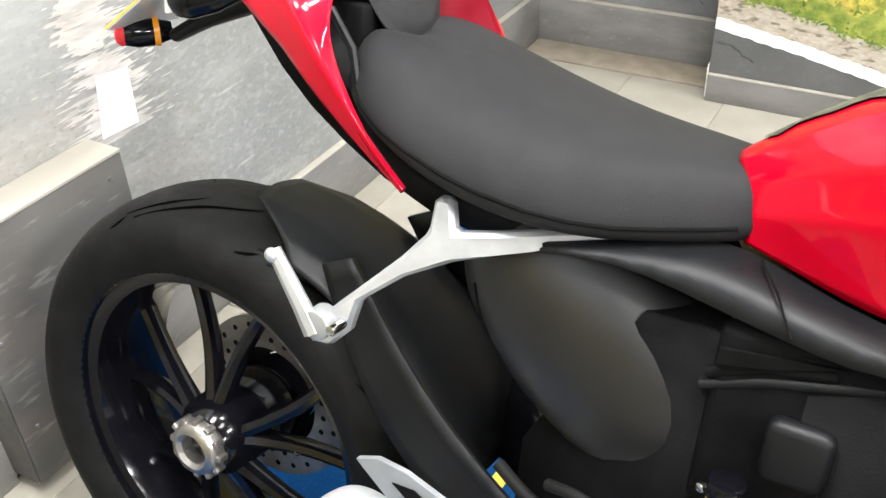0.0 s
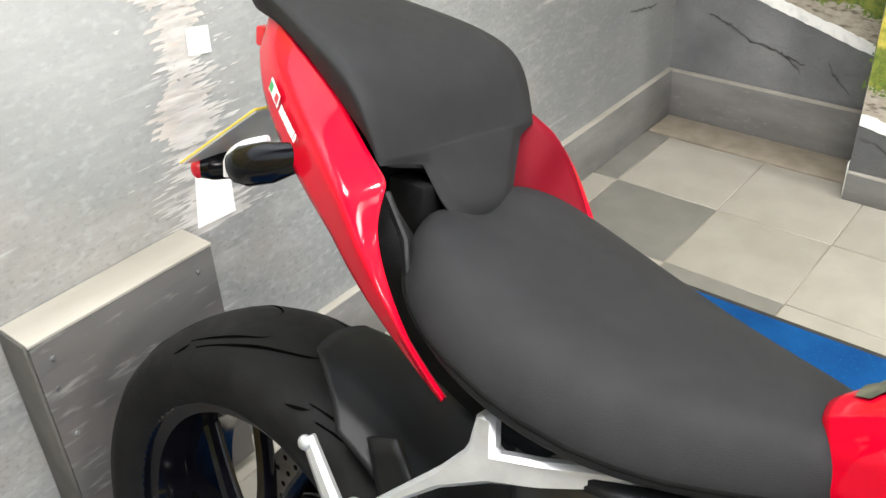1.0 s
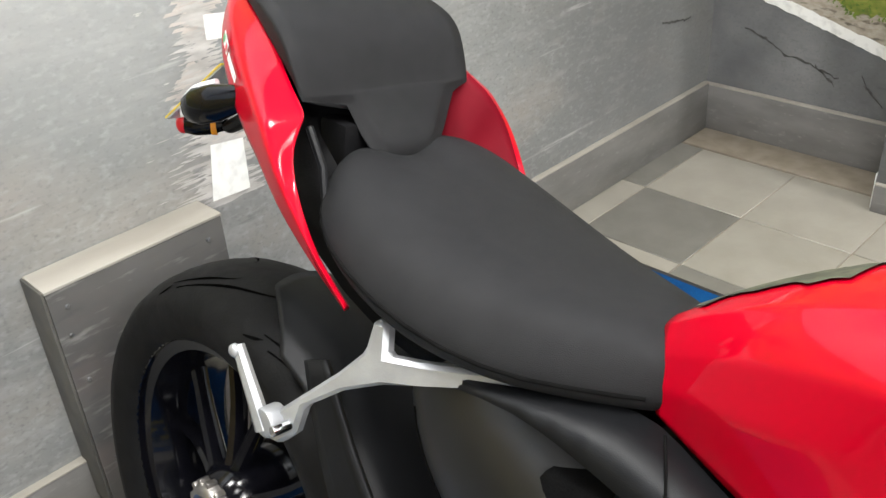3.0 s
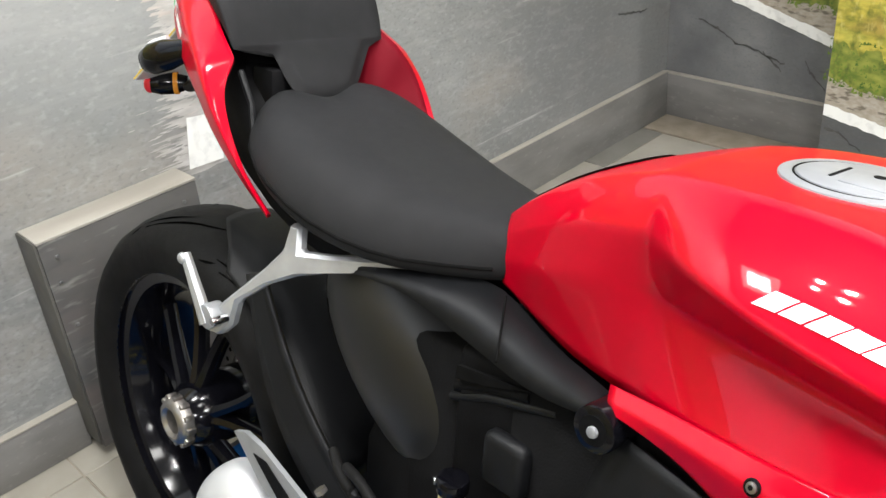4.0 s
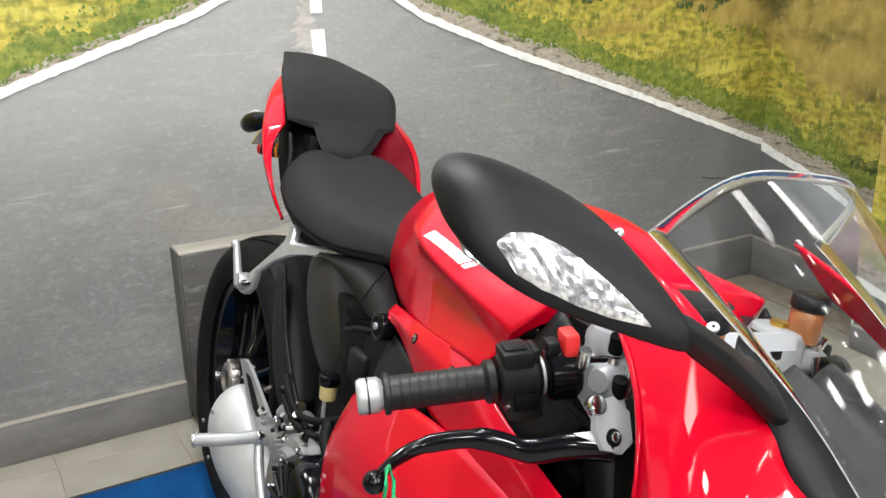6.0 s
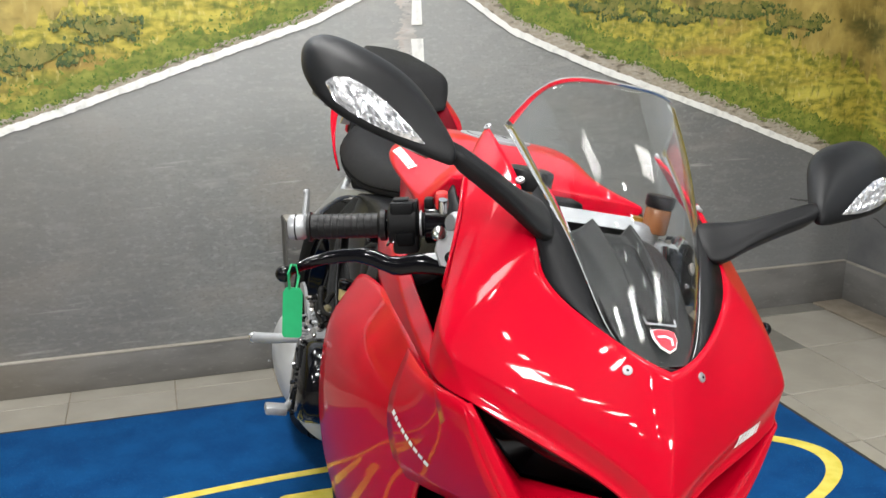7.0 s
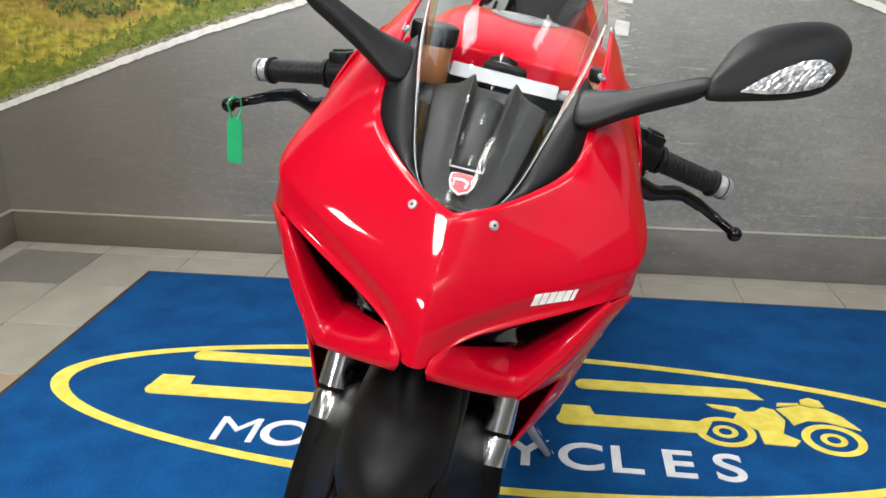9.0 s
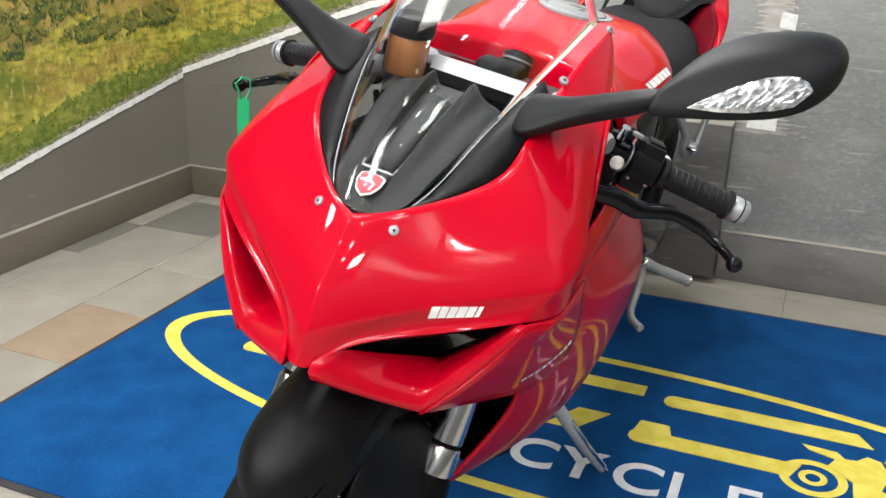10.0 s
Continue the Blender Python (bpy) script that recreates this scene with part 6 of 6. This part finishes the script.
    housing = loft("mirror_housing", rings, SATIN, mirror, "satin black mirror shell", 2, (0, 2, 4), 0.35)
    rnd = random.Random(31)
    grid, lifts = [], []
    for k in range(29):
        t = k / 28
        s = 0.205 + 0.66 * t
        low = np.interp(s, (0.205, 0.40, 0.55, 0.70, 0.80, 0.865), (-0.031, -0.045, -0.053, -0.058, -0.058, -0.048))
        top = np.interp(s, (0.205, 0.32, 0.45, 0.60, 0.72, 0.82, 0.865), (-0.030, -0.027, -0.025, -0.025, -0.029, -0.038, -0.046))
        grid.append([root + run * s + H * (low + (top - low) * j / 8) for j in range(9)])
        lifts.append([0.0012 + (0.0 if j in (0, 8) or k in (0, 28) else rnd.uniform(0.0, 0.0030)) for j in range(9)])
    lens = pressed("indicator_lens", housing, grid, -face_way, lifts, LED_CLEAR, mirror, "clear faceted LED indicator strip")
    glass_rows = [[tuple(root + run * s + H * h - face_way * 0.0115) for h in (low, top)] for s, low, top in ((0.14, -0.022, 0.036), (0.45, -0.036, 0.052), (0.80, -0.046, 0.024), (0.92, -0.042, -0.004))]
    skin("mirror_glass", glass_rows, CHROME, mirror, "mirror glass", 1, 0.002)

# -- ragged olive pad at the back of the tank --
rnd = random.Random(8)
grid = [[(0.545 + 0.0115 * i, -0.004 - 0.008 * (i % 3 == 1) - 0.003 * (i % 2) + (0.038 + 0.005 * i + 0.008 * (i % 3 == 0)) * j / 8, 0.86) for j in range(9)] for i in range(10)]
pressed("tank_pad", tank, grid, (0, 0, -1), [[0.0025] * 9 for i in range(10)], PAD, bike, "ragged olive rubber pad at the back of the tank")

# -- handlebars, levers, switches --
for side in (-1, 1):
    place = lambda x, y, z: (x, side * y, z)
    # the bars are turned a little to the left, so that the two sides differ
    tip, inner = (Vector((1.083, -0.334, 0.780)), Vector((1.157, -0.113, 0.834))) if side < 0 else (Vector((1.060, 0.332, 0.773)), Vector((1.140, 0.112, 0.826)))
    at = lambda t: tip + (inner - tip) * t
    along = (inner - tip).normalized()
    turn = along.to_track_quat("X", "Z").to_matrix().to_4x4()
    onbar = lambda t, ox=0.0, oy=0.0, oz=0.0: Matrix.Translation(at(t)) @ turn @ Matrix.Translation((ox, oy, oz))
    bar = part("handlebar", tube([at(0.02), at(1.0)], 0.0115, 16), GLOSS_BLACK, bike, "black clip-on handlebar")
    part("bar_end", tube([at(0.0), at(0.012), at(0.075), at(0.085), at(0.092)], [0.0140, 0.0158, 0.0158, 0.0140, 0.013], 20), ALLOY, bar, "polished bar end weight")
    part("bar_end_ring", tube([at(0.035), at(0.042)], 0.0161, 20), DARK, bar)
    grip = part("grip", tube([at(0.095), at(0.10), at(0.115), at(0.12), at(0.46), at(0.475), at(0.50), at(0.505)], [0.016, 0.0185, 0.0185, 0.0152, 0.0152, 0.0195, 0.0195, 0.017], 24), GRIP, bar, "ribbed black rubber grip")
    for k in range(9):
        part("grip_rib", tube([at(0.15 + 0.034 * k), at(0.153 + 0.034 * k), at(0.159 + 0.034 * k), at(0.162 + 0.034 * k)], [0.0151, 0.0157, 0.0157, 0.0151], 20), GRIP, grip)
    # switch housing: an outer pod, a slim collar and an inner ring
    sw = part("switchgear", tube([at(0.515), at(0.525), at(0.655), at(0.668)], [0.021, 0.0235, 0.0235, 0.020], 16, 0.95), SATIN, bar, "black switch housing")
    part("switch_pod", block(-0.014, 0.015, -0.017, 0.017, 0.006, 0.030, 0.004), SATIN, sw).matrix_basis = onbar(0.585)
    part("pod_cap", block(-0.010, 0.010, -0.011, 0.011, 0.029, 0.033, 0.002), SATIN, sw).matrix_basis = onbar(0.582)
    part("pod_belly", block(-0.015, 0.017, -0.019, 0.016, -0.034, -0.008, 0.005), SATIN, sw).matrix_basis = onbar(0.60)
    part("pod_step", block(-0.011, 0.012, -0.024, -0.016, -0.022, -0.006, 0.003), DARK, sw).matrix_basis = onbar(0.60)
    part("pod_fin", block(-0.003, 0.003, -0.014, 0.014, 0.014, 0.030, 0.002), SATIN, sw).matrix_basis = onbar(0.655)
    part("switch_neck", tube([at(0.665), at(0.705)], 0.015, 16), DARK, sw)
    part("ring_band", tube([at(0.676), at(0.686)], 0.0175, 20), ALLOY, sw, "silver collar")
    part("switch_ring", tube([at(0.700), at(0.708), at(0.812), at(0.822)], [0.0215, 0.0240, 0.0240, 0.021], 20), GLOSS_BLACK, sw)
    part("ring_lug", block(-0.006, 0.006, -0.010, 0.010, 0.020, 0.033, 0.003), SATIN, sw).matrix_basis = onbar(0.725)
    if side < 0:
        part("kill_switch", block(-0.0075, 0.0075, -0.014, 0.012, 0.016, 0.040, 0.004), KILL_RED, sw, "red engine stop switch").matrix_basis = onbar(0.790)
    else:
        part("rocker", block(-0.014, 0.014, -0.008, 0.008, 0.022, 0.028, 0.002), DECAL, sw, "pale grey rocker").matrix_basis = onbar(0.52, 0.0, -0.016, -0.010)
        part("mode_button", block(-0.005, 0.005, -0.006, 0.006, 0.028, 0.034, 0.002), DARK, sw).matrix_basis = onbar(0.72)
        part("mode_pad", block(-0.007, 0.007, -0.005, 0.005, 0.030, 0.035, 0.002), CAP_GREY, sw).matrix_basis = onbar(0.70, 0, 0.014, 0)
    for t in (0.54, 0.635):
        bolt(at(t) + Vector((0.016, 0, -0.018)), (0.7, 0, -0.7), 0.003, sw, CHROME, 0.004)
    # clip-on clamp, lever perch and master cylinder
    part("bar_clamp", disc(Vector(place(1.130, 0.106, 0.815)), (0.45, 0, -0.89), 0.036, 0.036, 28, 0.004), ALLOY, bar, "silver clip-on clamp")
    shift = Vector((0, 0, 0)) if side < 0 else Vector((-0.018, 0, -0.004))
    seat_of = lambda x, y, z: Vector((x, side * y, z)) + shift
    metal = ALLOY if side < 0 else GLOSS_BLACK
    perch = part("lever_perch", slab([(1.150, 0.812), (1.168, 0.842), (1.196, 0.836), (1.214, 0.812), (1.224, 0.790), (1.208, 0.784), (1.176, 0.800)], *sorted((side * 0.148, side * 0.160))), metal, bar, "lever perch")
    perch.matrix_basis = Matrix.Translation(shift)
    part("perch_plate", prism([(-0.019, -0.018), (-0.006, -0.027), (0.012, -0.022), (0.019, -0.004), (0.015, 0.018), (-0.004, 0.022), (-0.019, 0.008)], 0.006, lambda u, v, h: seat_of(1.214 - 0.45 * v + h * 0.8, 0.168 + u, 0.808 + v * 0.85 + h * 0.5)), SILVER_PAINT if side < 0 else GLOSS_BLACK, perch, "bright cast perch plate" if side < 0 else "black perch plate")
    bolt(seat_of(1.224, 0.169, 0.800), (0.85, 0, 0.5), 0.0075, perch, DARK, 0.006)
    bolt(seat_of(1.2255, 0.169, 0.801), (0.85, 0, 0.5), 0.0045, perch, CHROME, 0.008)
    bolt(seat_of(1.212, 0.184, 0.824), (0.85, 0, 0.5), 0.0085, perch, CHROME if side < 0 else DISC, 0.010)
    part("master_cylinder", tube([seat_of(1.176, 0.112, 0.838), seat_of(1.180, 0.120, 0.838), seat_of(1.186, 0.160, 0.834), seat_of(1.188, 0.166, 0.834)], [0.011, 0.0135, 0.0135, 0.010], 18), CAP_GREY if side < 0 else ALLOY, perch, "silver master cylinder")
    for k, (x, y, z, r, m) in enumerate(((1.172, 0.172, 0.842, 0.0055, CHROME), (1.184, 0.150, 0.852, 0.0045, DISC), (1.168, 0.136, 0.852, 0.0065, DARK), (1.196, 0.140, 0.846, 0.0050, CHROME), (1.200, 0.152, 0.826, 0.0065, DARK))):
        q = seat_of(x, y, z)
        part("perch_fitting", tube([q, q + Vector((0.004, side * 0.004, -0.022 if k % 2 else 0.016))], r, 12), m, perch)
    lever = part("lever", tube(curve_points([seat_of(1.222, 0.166, 0.789), seat_of(1.205, 0.195, 0.785), seat_of(1.187, 0.222, 0.774), seat_of(1.165, 0.256, 0.776), seat_of(1.143, 0.290, 0.763), seat_of(1.140, 0.316, 0.751), seat_of(1.154, 0.341, 0.741)], 5),
                              [0.012] * 6 + [0.0115] * 5 + [0.010] * 5 + [0.0082] * 5 + [0.007] * 5 + [0.0062] * 5, 14, 0.75), GLOSS_BLACK, bar, "black hand lever with a ball end")
    if side < 0:
        part("lever_blade", tube([seat_of(1.224, 0.164, 0.796), seat_of(1.215, 0.182, 0.794), seat_of(1.200, 0.204, 0.789)], [0.0075, 0.0085, 0.004], 12, 0.6), SILVER_PAINT, lever, "bare silver lever root")
    part("lever_ball", blob(seat_of(1.156, 0.343, 0.740), (0.010, 0.010, 0.010), sides=16), GLOSS_BLACK, lever)
    part("cable", tube(curve_points([place(1.14, 0.15, 0.79), place(1.17, 0.12, 0.76), place(1.16, 0.10, 0.70), place(1.10, 0.09, 0.66)], 5), 0.005, 8), RUBBER, bar)

# -- front end --
F_AXLE, ARCH = (1.342, 0.008, 0.281), (1.365, 0.0, 0.287)  # wheel axle and the centre of the mudguard's arch
front_wheel, front_profile = wheel("front_wheel", F_AXLE, 0.278, 0.106, "gloss black cast front wheel", -0.02)
grooves(front_profile, F_AXLE, 8, front_wheel)
part("axle", tube([(1.350, -0.12, 0.284), (1.350, 0.12, 0.284)], 0.014, 16), ALLOY, front_wheel)
for side in (-1, 1):
    part("brake_disc", lathe([(0.095, side * 0.066), (0.152, side * 0.066), (0.152, side * 0.071), (0.095, side * 0.071)], F_AXLE, 64, True), DISC, front_wheel, "drilled front brake disc")
    leg = part("fork_leg", tube([(1.118, side * 0.105, 0.845), (1.244, side * 0.105, 0.560)], 0.027, 20), SATIN, bike, "fork leg")
    part("fork_tube", tube([(1.231, side * 0.105, 0.590), (1.293, side * 0.105, 0.452)], 0.0225, 28), CHROME, leg, "polished fork tube")
    part("fork_ring", tube([(1.293, side * 0.105, 0.452), (1.2955, side * 0.105, 0.4465)], 0.0205, 24), DARK, leg, "black wiper groove")
    part("fork_sleeve", tube([(1.2955, side * 0.105, 0.4465), (1.298, side * 0.105, 0.441), (1.310, side * 0.105, 0.414)], [0.0225, 0.0245, 0.0245], 28), CHROME, leg, "polished lower fork sleeve")
    part("fork_foot", tube([(1.310, side * 0.105, 0.414), (1.342, side * 0.106, 0.345), (1.360, side * 0.106, 0.284)], [0.023, 0.026, 0.026], 18), DARK, leg, "dark fork foot")
    part("caliper", block(1.235, 1.300, side * 0.085 - 0.03, side * 0.085 + 0.03, 0.25, 0.37, 0.012, 3), GLOSS_BLACK, leg, "black brake caliper")

# one-piece mudguard: an arched crown over the tyre, ending in a short beak, with flanks that wrap the fork feet
crown_rows = []
for deg, wide, drop in ((122, 1.0, 0.0), (108, 1.0, 0.0), (95, 1.0, 0.0), (82, 1.0, 0.0), (70, 1.0, 0.0), (60, 0.97, 0.0), (52, 0.84, 0.004), (47, 0.62, 0.014), (44, 0.36, 0.026)):
    a = math.radians(deg)
    row = []
    for y, r in ((-0.064, 0.212), (-0.062, 0.240), (-0.048, 0.270), (-0.026, 0.2875), (0.0, 0.2935), (0.026, 0.2875), (0.048, 0.270), (0.062, 0.240), (0.064, 0.212)):
        r -= drop
        row.append((ARCH[0] + r * math.cos(a), y * wide, ARCH[2] + r * math.sin(a)))
    crown_rows.append(row)
front_fender = skin("front_fender", crown_rows, FENDER, bike, "matte black front mudguard", 2, 0.004, outward=ARCH)
for side in (-1, 1):
    flank_rows = [
        [(1.385, 0.060, 0.512), (1.360, 0.067, 0.500), (1.335, 0.070, 0.492), (1.318, 0.073, 0.484), (1.305, 0.075, 0.475)],
        [(1.460, 0.060, 0.460), (1.410, 0.078, 0.445), (1.350, 0.095, 0.430), (1.320, 0.105, 0.425), (1.305, 0.125, 0.430)],
        [(1.465, 0.064, 0.410), (1.420, 0.085, 0.395), (1.370, 0.105, 0.385), (1.335, 0.120, 0.380), (1.315, 0.132, 0.385)],
        [(1.430, 0.075, 0.350), (1.400, 0.092, 0.340), (1.370, 0.110, 0.330), (1.345, 0.125, 0.325), (1.322, 0.135, 0.325)],
        [(1.400, 0.090, 0.280), (1.385, 0.100, 0.270), (1.370, 0.115, 0.262), (1.350, 0.127, 0.255), (1.328, 0.135, 0.250)],
    ]
    flank = skin("fender_flank", flank_rows if side > 0 else flip(flank_rows), FENDER, front_fender, "matte black mudguard flank round the fork foot", 2, 0.004, outward=(1.25, 0, 0.3))
    bolt((1.372, side * 0.112, 0.325), (0.7, side * 0.5, 0.4), 0.006, front_fender, DARK, 0.008)
loft("radiator", [[(x, -w, lo), (x, -w, hi), (x, w, hi), (x, w, lo)] for x, w, lo, hi in ((1.14, 0.112, 0.36, 0.62), (1.18, 0.112, 0.38, 0.64))], DARK, bike, "black radiator", 0)
for k in range(14):
    part("radiator_fin", block(1.1805, 1.185, -0.108, 0.108, 0.39 + 0.0175 * k, 0.393 + 0.0175 * k), DARK, bike)
loft("inner_cowl", [[(x, -w, lo), (x, -w, hi), (x, w, hi), (x, w, lo)] for x, w, lo, hi in ((1.10, 0.10, 0.68, 0.76), (1.20, 0.125, 0.64, 0.78), (1.30, 0.13, 0.62, 0.78), (1.36, 0.10, 0.62, 0.75))], DARK, bike, "black inner nose structure", 0)

# -- side stand --
stand = part("side_stand", tube([(0.790, 0.120, 0.262), (0.755, 0.165, 0.200), (0.712, 0.210, 0.132), (0.664, 0.252, 0.070)], [0.0135, 0.012, 0.011, 0.0095], 12, 0.75), SILVER_PAINT, bike, "silver side stand, folded down")
part("stand_foot", prism([(-0.040, -0.012), (0.026, -0.022), (0.038, -0.004), (0.026, 0.016), (-0.040, 0.012)], 0.006, lambda u, v, h: (0.664 + u, 0.254 + v * 0.978 + h * 0.2, 0.0555 + v * 0.208 + h * 0.978)), SILVER_PAINT, stand, "flat pointed foot", smooth=False)
part("stand_edge", tube([(0.752, 0.176, 0.199), (0.712, 0.2195, 0.134), (0.668, 0.2595, 0.074)], 0.0035, 8), CHROME, stand)


# -- decals laid on the bodywork --
def decal(name, target, origin, u, v, outlines, mat, label, aim=None, lift=0.0014, cells=(6, 6)):
    """Flat marks pressed onto a panel: quads in the plane of u and v, carried onto its surface."""
    graph = bpy.context.evaluated_depsgraph_get()
    shaped = target.evaluated_get(graph)
    o, u, v = Vector(origin), Vector(u), Vector(v)
    aim = Vector(aim) if aim else -u.cross(v).normalized()
    for quad in outlines:
        bm = bmesh.new()
        corners = [Vector((a, b, 0)) for a, b in quad]
        grid = []
        for i in range(cells[0] + 1):
            row = []
            for j in range(cells[1] + 1):
                s, t = i / cells[0], j / cells[1]
                q = (corners[0] * (1 - s) + corners[1] * s) * (1 - t) + (corners[3] * (1 - s) + corners[2] * s) * t
                p = o + u * q.x + v * q.y
                hit, place, normal, face = shaped.ray_cast(p - aim * 0.06, aim, distance=0.2)
                row.append(bm.verts.new(place + (normal if normal.dot(aim) < 0 else -normal) * lift if hit else p))
            grid.append(row)
        for i in range(cells[0]):
            for j in range(cells[1]):
                bm.faces.new((grid[i][j], grid[i + 1][j], grid[i + 1][j + 1], grid[i][j + 1]))
        part(name, bm, mat, target, label)


def word_bars(n, long, high, slant=0.0, gap=0.2):
    """Plain bars standing in for a row of letters."""
    w = long / n
    return [[(k * w, 0), (k * w + w * (1 - gap), 0), (k * w + w * (1 - gap) + slant, high), (k * w + slant, high)] for k in range(n)]


def name_bars(long, high, slant):
    """Six upright blocks, the last one narrow, as wide as a name's letters."""
    spans = ((0.0, 0.165), (0.185, 0.34), (0.36, 0.515), (0.53, 0.71), (0.725, 0.88), (0.91, 1.0))
    return [[(a * long, 0), (b * long, 0), (b * long + slant, high), (a * long + slant, high)] for a, b in spans]


bpy.context.view_layer.update()
for side in (-1, 1):
    decal("lettering_bar", tank, (0.8455, side * 0.1645, 0.868), (0.955, -side * 0.115, -0.265), (0.48, -side * 0.25, 0.80), name_bars(0.097, 0.0205, 0.0), DECAL, "white tank lettering bar", (0, -side * 0.38, -0.92))
    if side > 0:
        decal("lettering_bar", cowl, (1.455, side * 0.098, 0.696), (-0.28, side * 0.92, 0.36), (-0.42, side * 0.05, 0.88), name_bars(0.046, 0.011, 0.002), DECAL, "small white nose lettering bar", (-0.8, 0, -0.5))
for c in bike.children:
    if c.name.startswith("tail_panel"):
        side = -1 if c.data.vertices[0].co.y < 0 else 1
        decal("flag_border", c, (0.0385, side * 0.14, 0.9235), (0.93, 0, -0.37), (0.37, 0, 0.93), [[(0, 0), (0.027, 0), (0.027, 0.012), (0, 0.012)]], DECAL, "small white-edged flag", (0, -side, 0), 0.0030, (3, 3))
        for k, m in ((0, DECAL_GREEN), (2, DECAL_RED)):
            decal("flag_stripe", c, (0.0385, side * 0.14, 0.9235), (0.93, 0, -0.37), (0.37, 0, 0.93), [[(0.0015 + 0.008 * k, 0.002), (0.0095 + 0.008 * k, 0.002), (0.0095 + 0.008 * k, 0.010), (0.0015 + 0.008 * k, 0.010)]], m, "small flag stripe", (0, -side, 0), 0.0036, (2, 2))
        decal("lettering_bar", c, (0.068, side * 0.15, 0.912), (0.93, 0, -0.37), (0.37, 0, 0.93), name_bars(0.040, 0.0085, 0.001), DECAL, "small white tail lettering bar", (0, -side, 0), 0.0030, (2, 2))
    if c.name.startswith("cheek_panel"):
        side = -1 if c.data.vertices[0].co.y < 0 else 1
        decal("lettering_bar", c, (1.240, side * 0.23, 0.614), (0.945, 0, -0.33), (0.33, 0, 0.945), word_bars(9, 0.085, 0.0075, 0.003, 0.25), DECAL, "thin white model lettering bar", (0, -side, 0), cells=(2, 2))

# -- green tag on the brake lever --
hook = bike.matrix_world @ Vector((1.162, -0.333, 0.742))
tag = tagged(new("key_tag"), "green plastic tag hanging from the front brake lever", "tag")
tag.matrix_world = Matrix.Translation(hook) @ pose(0, 0, 0, 0, 4, 78)
outline = [(-0.0115, -0.006), (-0.008, 0.0), (0.008, 0.0), (0.0115, -0.006), (0.0115, -0.058), (0.009, -0.062), (-0.009, -0.062), (-0.0115, -0.058)]
part("tag_plate", prism(outline, 0.0014, lambda u, v, h: (u, h, v - 0.016)), TAG_GREEN, tag, "flat green plastic plate", smooth=False)
part("tag_loop", tube([(0.004, 0.0007, -0.018), (0.006, 0.008, -0.004), (0.002, 0.011, 0.008), (-0.003, 0.0, 0.0115), (-0.005, -0.009, 0.004), (-0.004, 0.0007, -0.018)], 0.0017, 8), TAG_GREEN, tag, "green plastic loop")

# ---- floor tiles ----
TILE_X = [BACK + 0.002, -1.034, -0.744, -0.454, -0.164, 0.126] + [0.126 + 0.29 * k for k in range(1, 5)]
TILE_Y = [RIGHT + 0.002, -1.30, -1.02, -0.72, -0.43, -0.14, 0.15, 0.44, 0.73, 1.02, 1.31, 1.53, 1.82, 2.128]
tile_rng = random.Random(3)
tile_mesh = {}
for i in range(len(TILE_X) - 1):
    for j in range(len(TILE_Y) - 1):
        sx, sy = round(TILE_X[i + 1] - TILE_X[i] - 0.003, 4), round(TILE_Y[j + 1] - TILE_Y[j] - 0.003, 4)
        dark = (i, j) in ((1, 11), (0, 12), (2, 10), (1, 1), (2, 0), (3, 8))
        tan = (i, j) in ((4, 2), (6, 1))
        key = (sx, sy, dark, tan)
        if key not in tile_mesh:
            tile_mesh[key] = finish("tile", block(-sx / 2, sx / 2, -sy / 2, sy / 2, -0.006, 0.0, 0.0012, 1), TILE_DARK if dark else TILE_TAN if tan else TILE)
        ob = part("tile", tile_mesh[key], None, floor)
        ob.location = ((TILE_X[i] + TILE_X[i + 1]) / 2, (TILE_Y[j] + TILE_Y[j + 1]) / 2, tile_rng.uniform(-0.0006, 0.0003))
thing("floor_tiles_aside", block(HALL_X + 0.002, FRONT, HALL_Y, RIGHT, -0.003, -0.0002), TILE, "cream floor tiles in the wider showroom", "floor", "structure")
rest = thing("floor_tiles_beyond", block(TILE_X[-1], FRONT, RIGHT + 0.002, 2.128, -0.003, -0.0002), TILE, "cream floor tiles running on through the showroom", "floor", "structure")
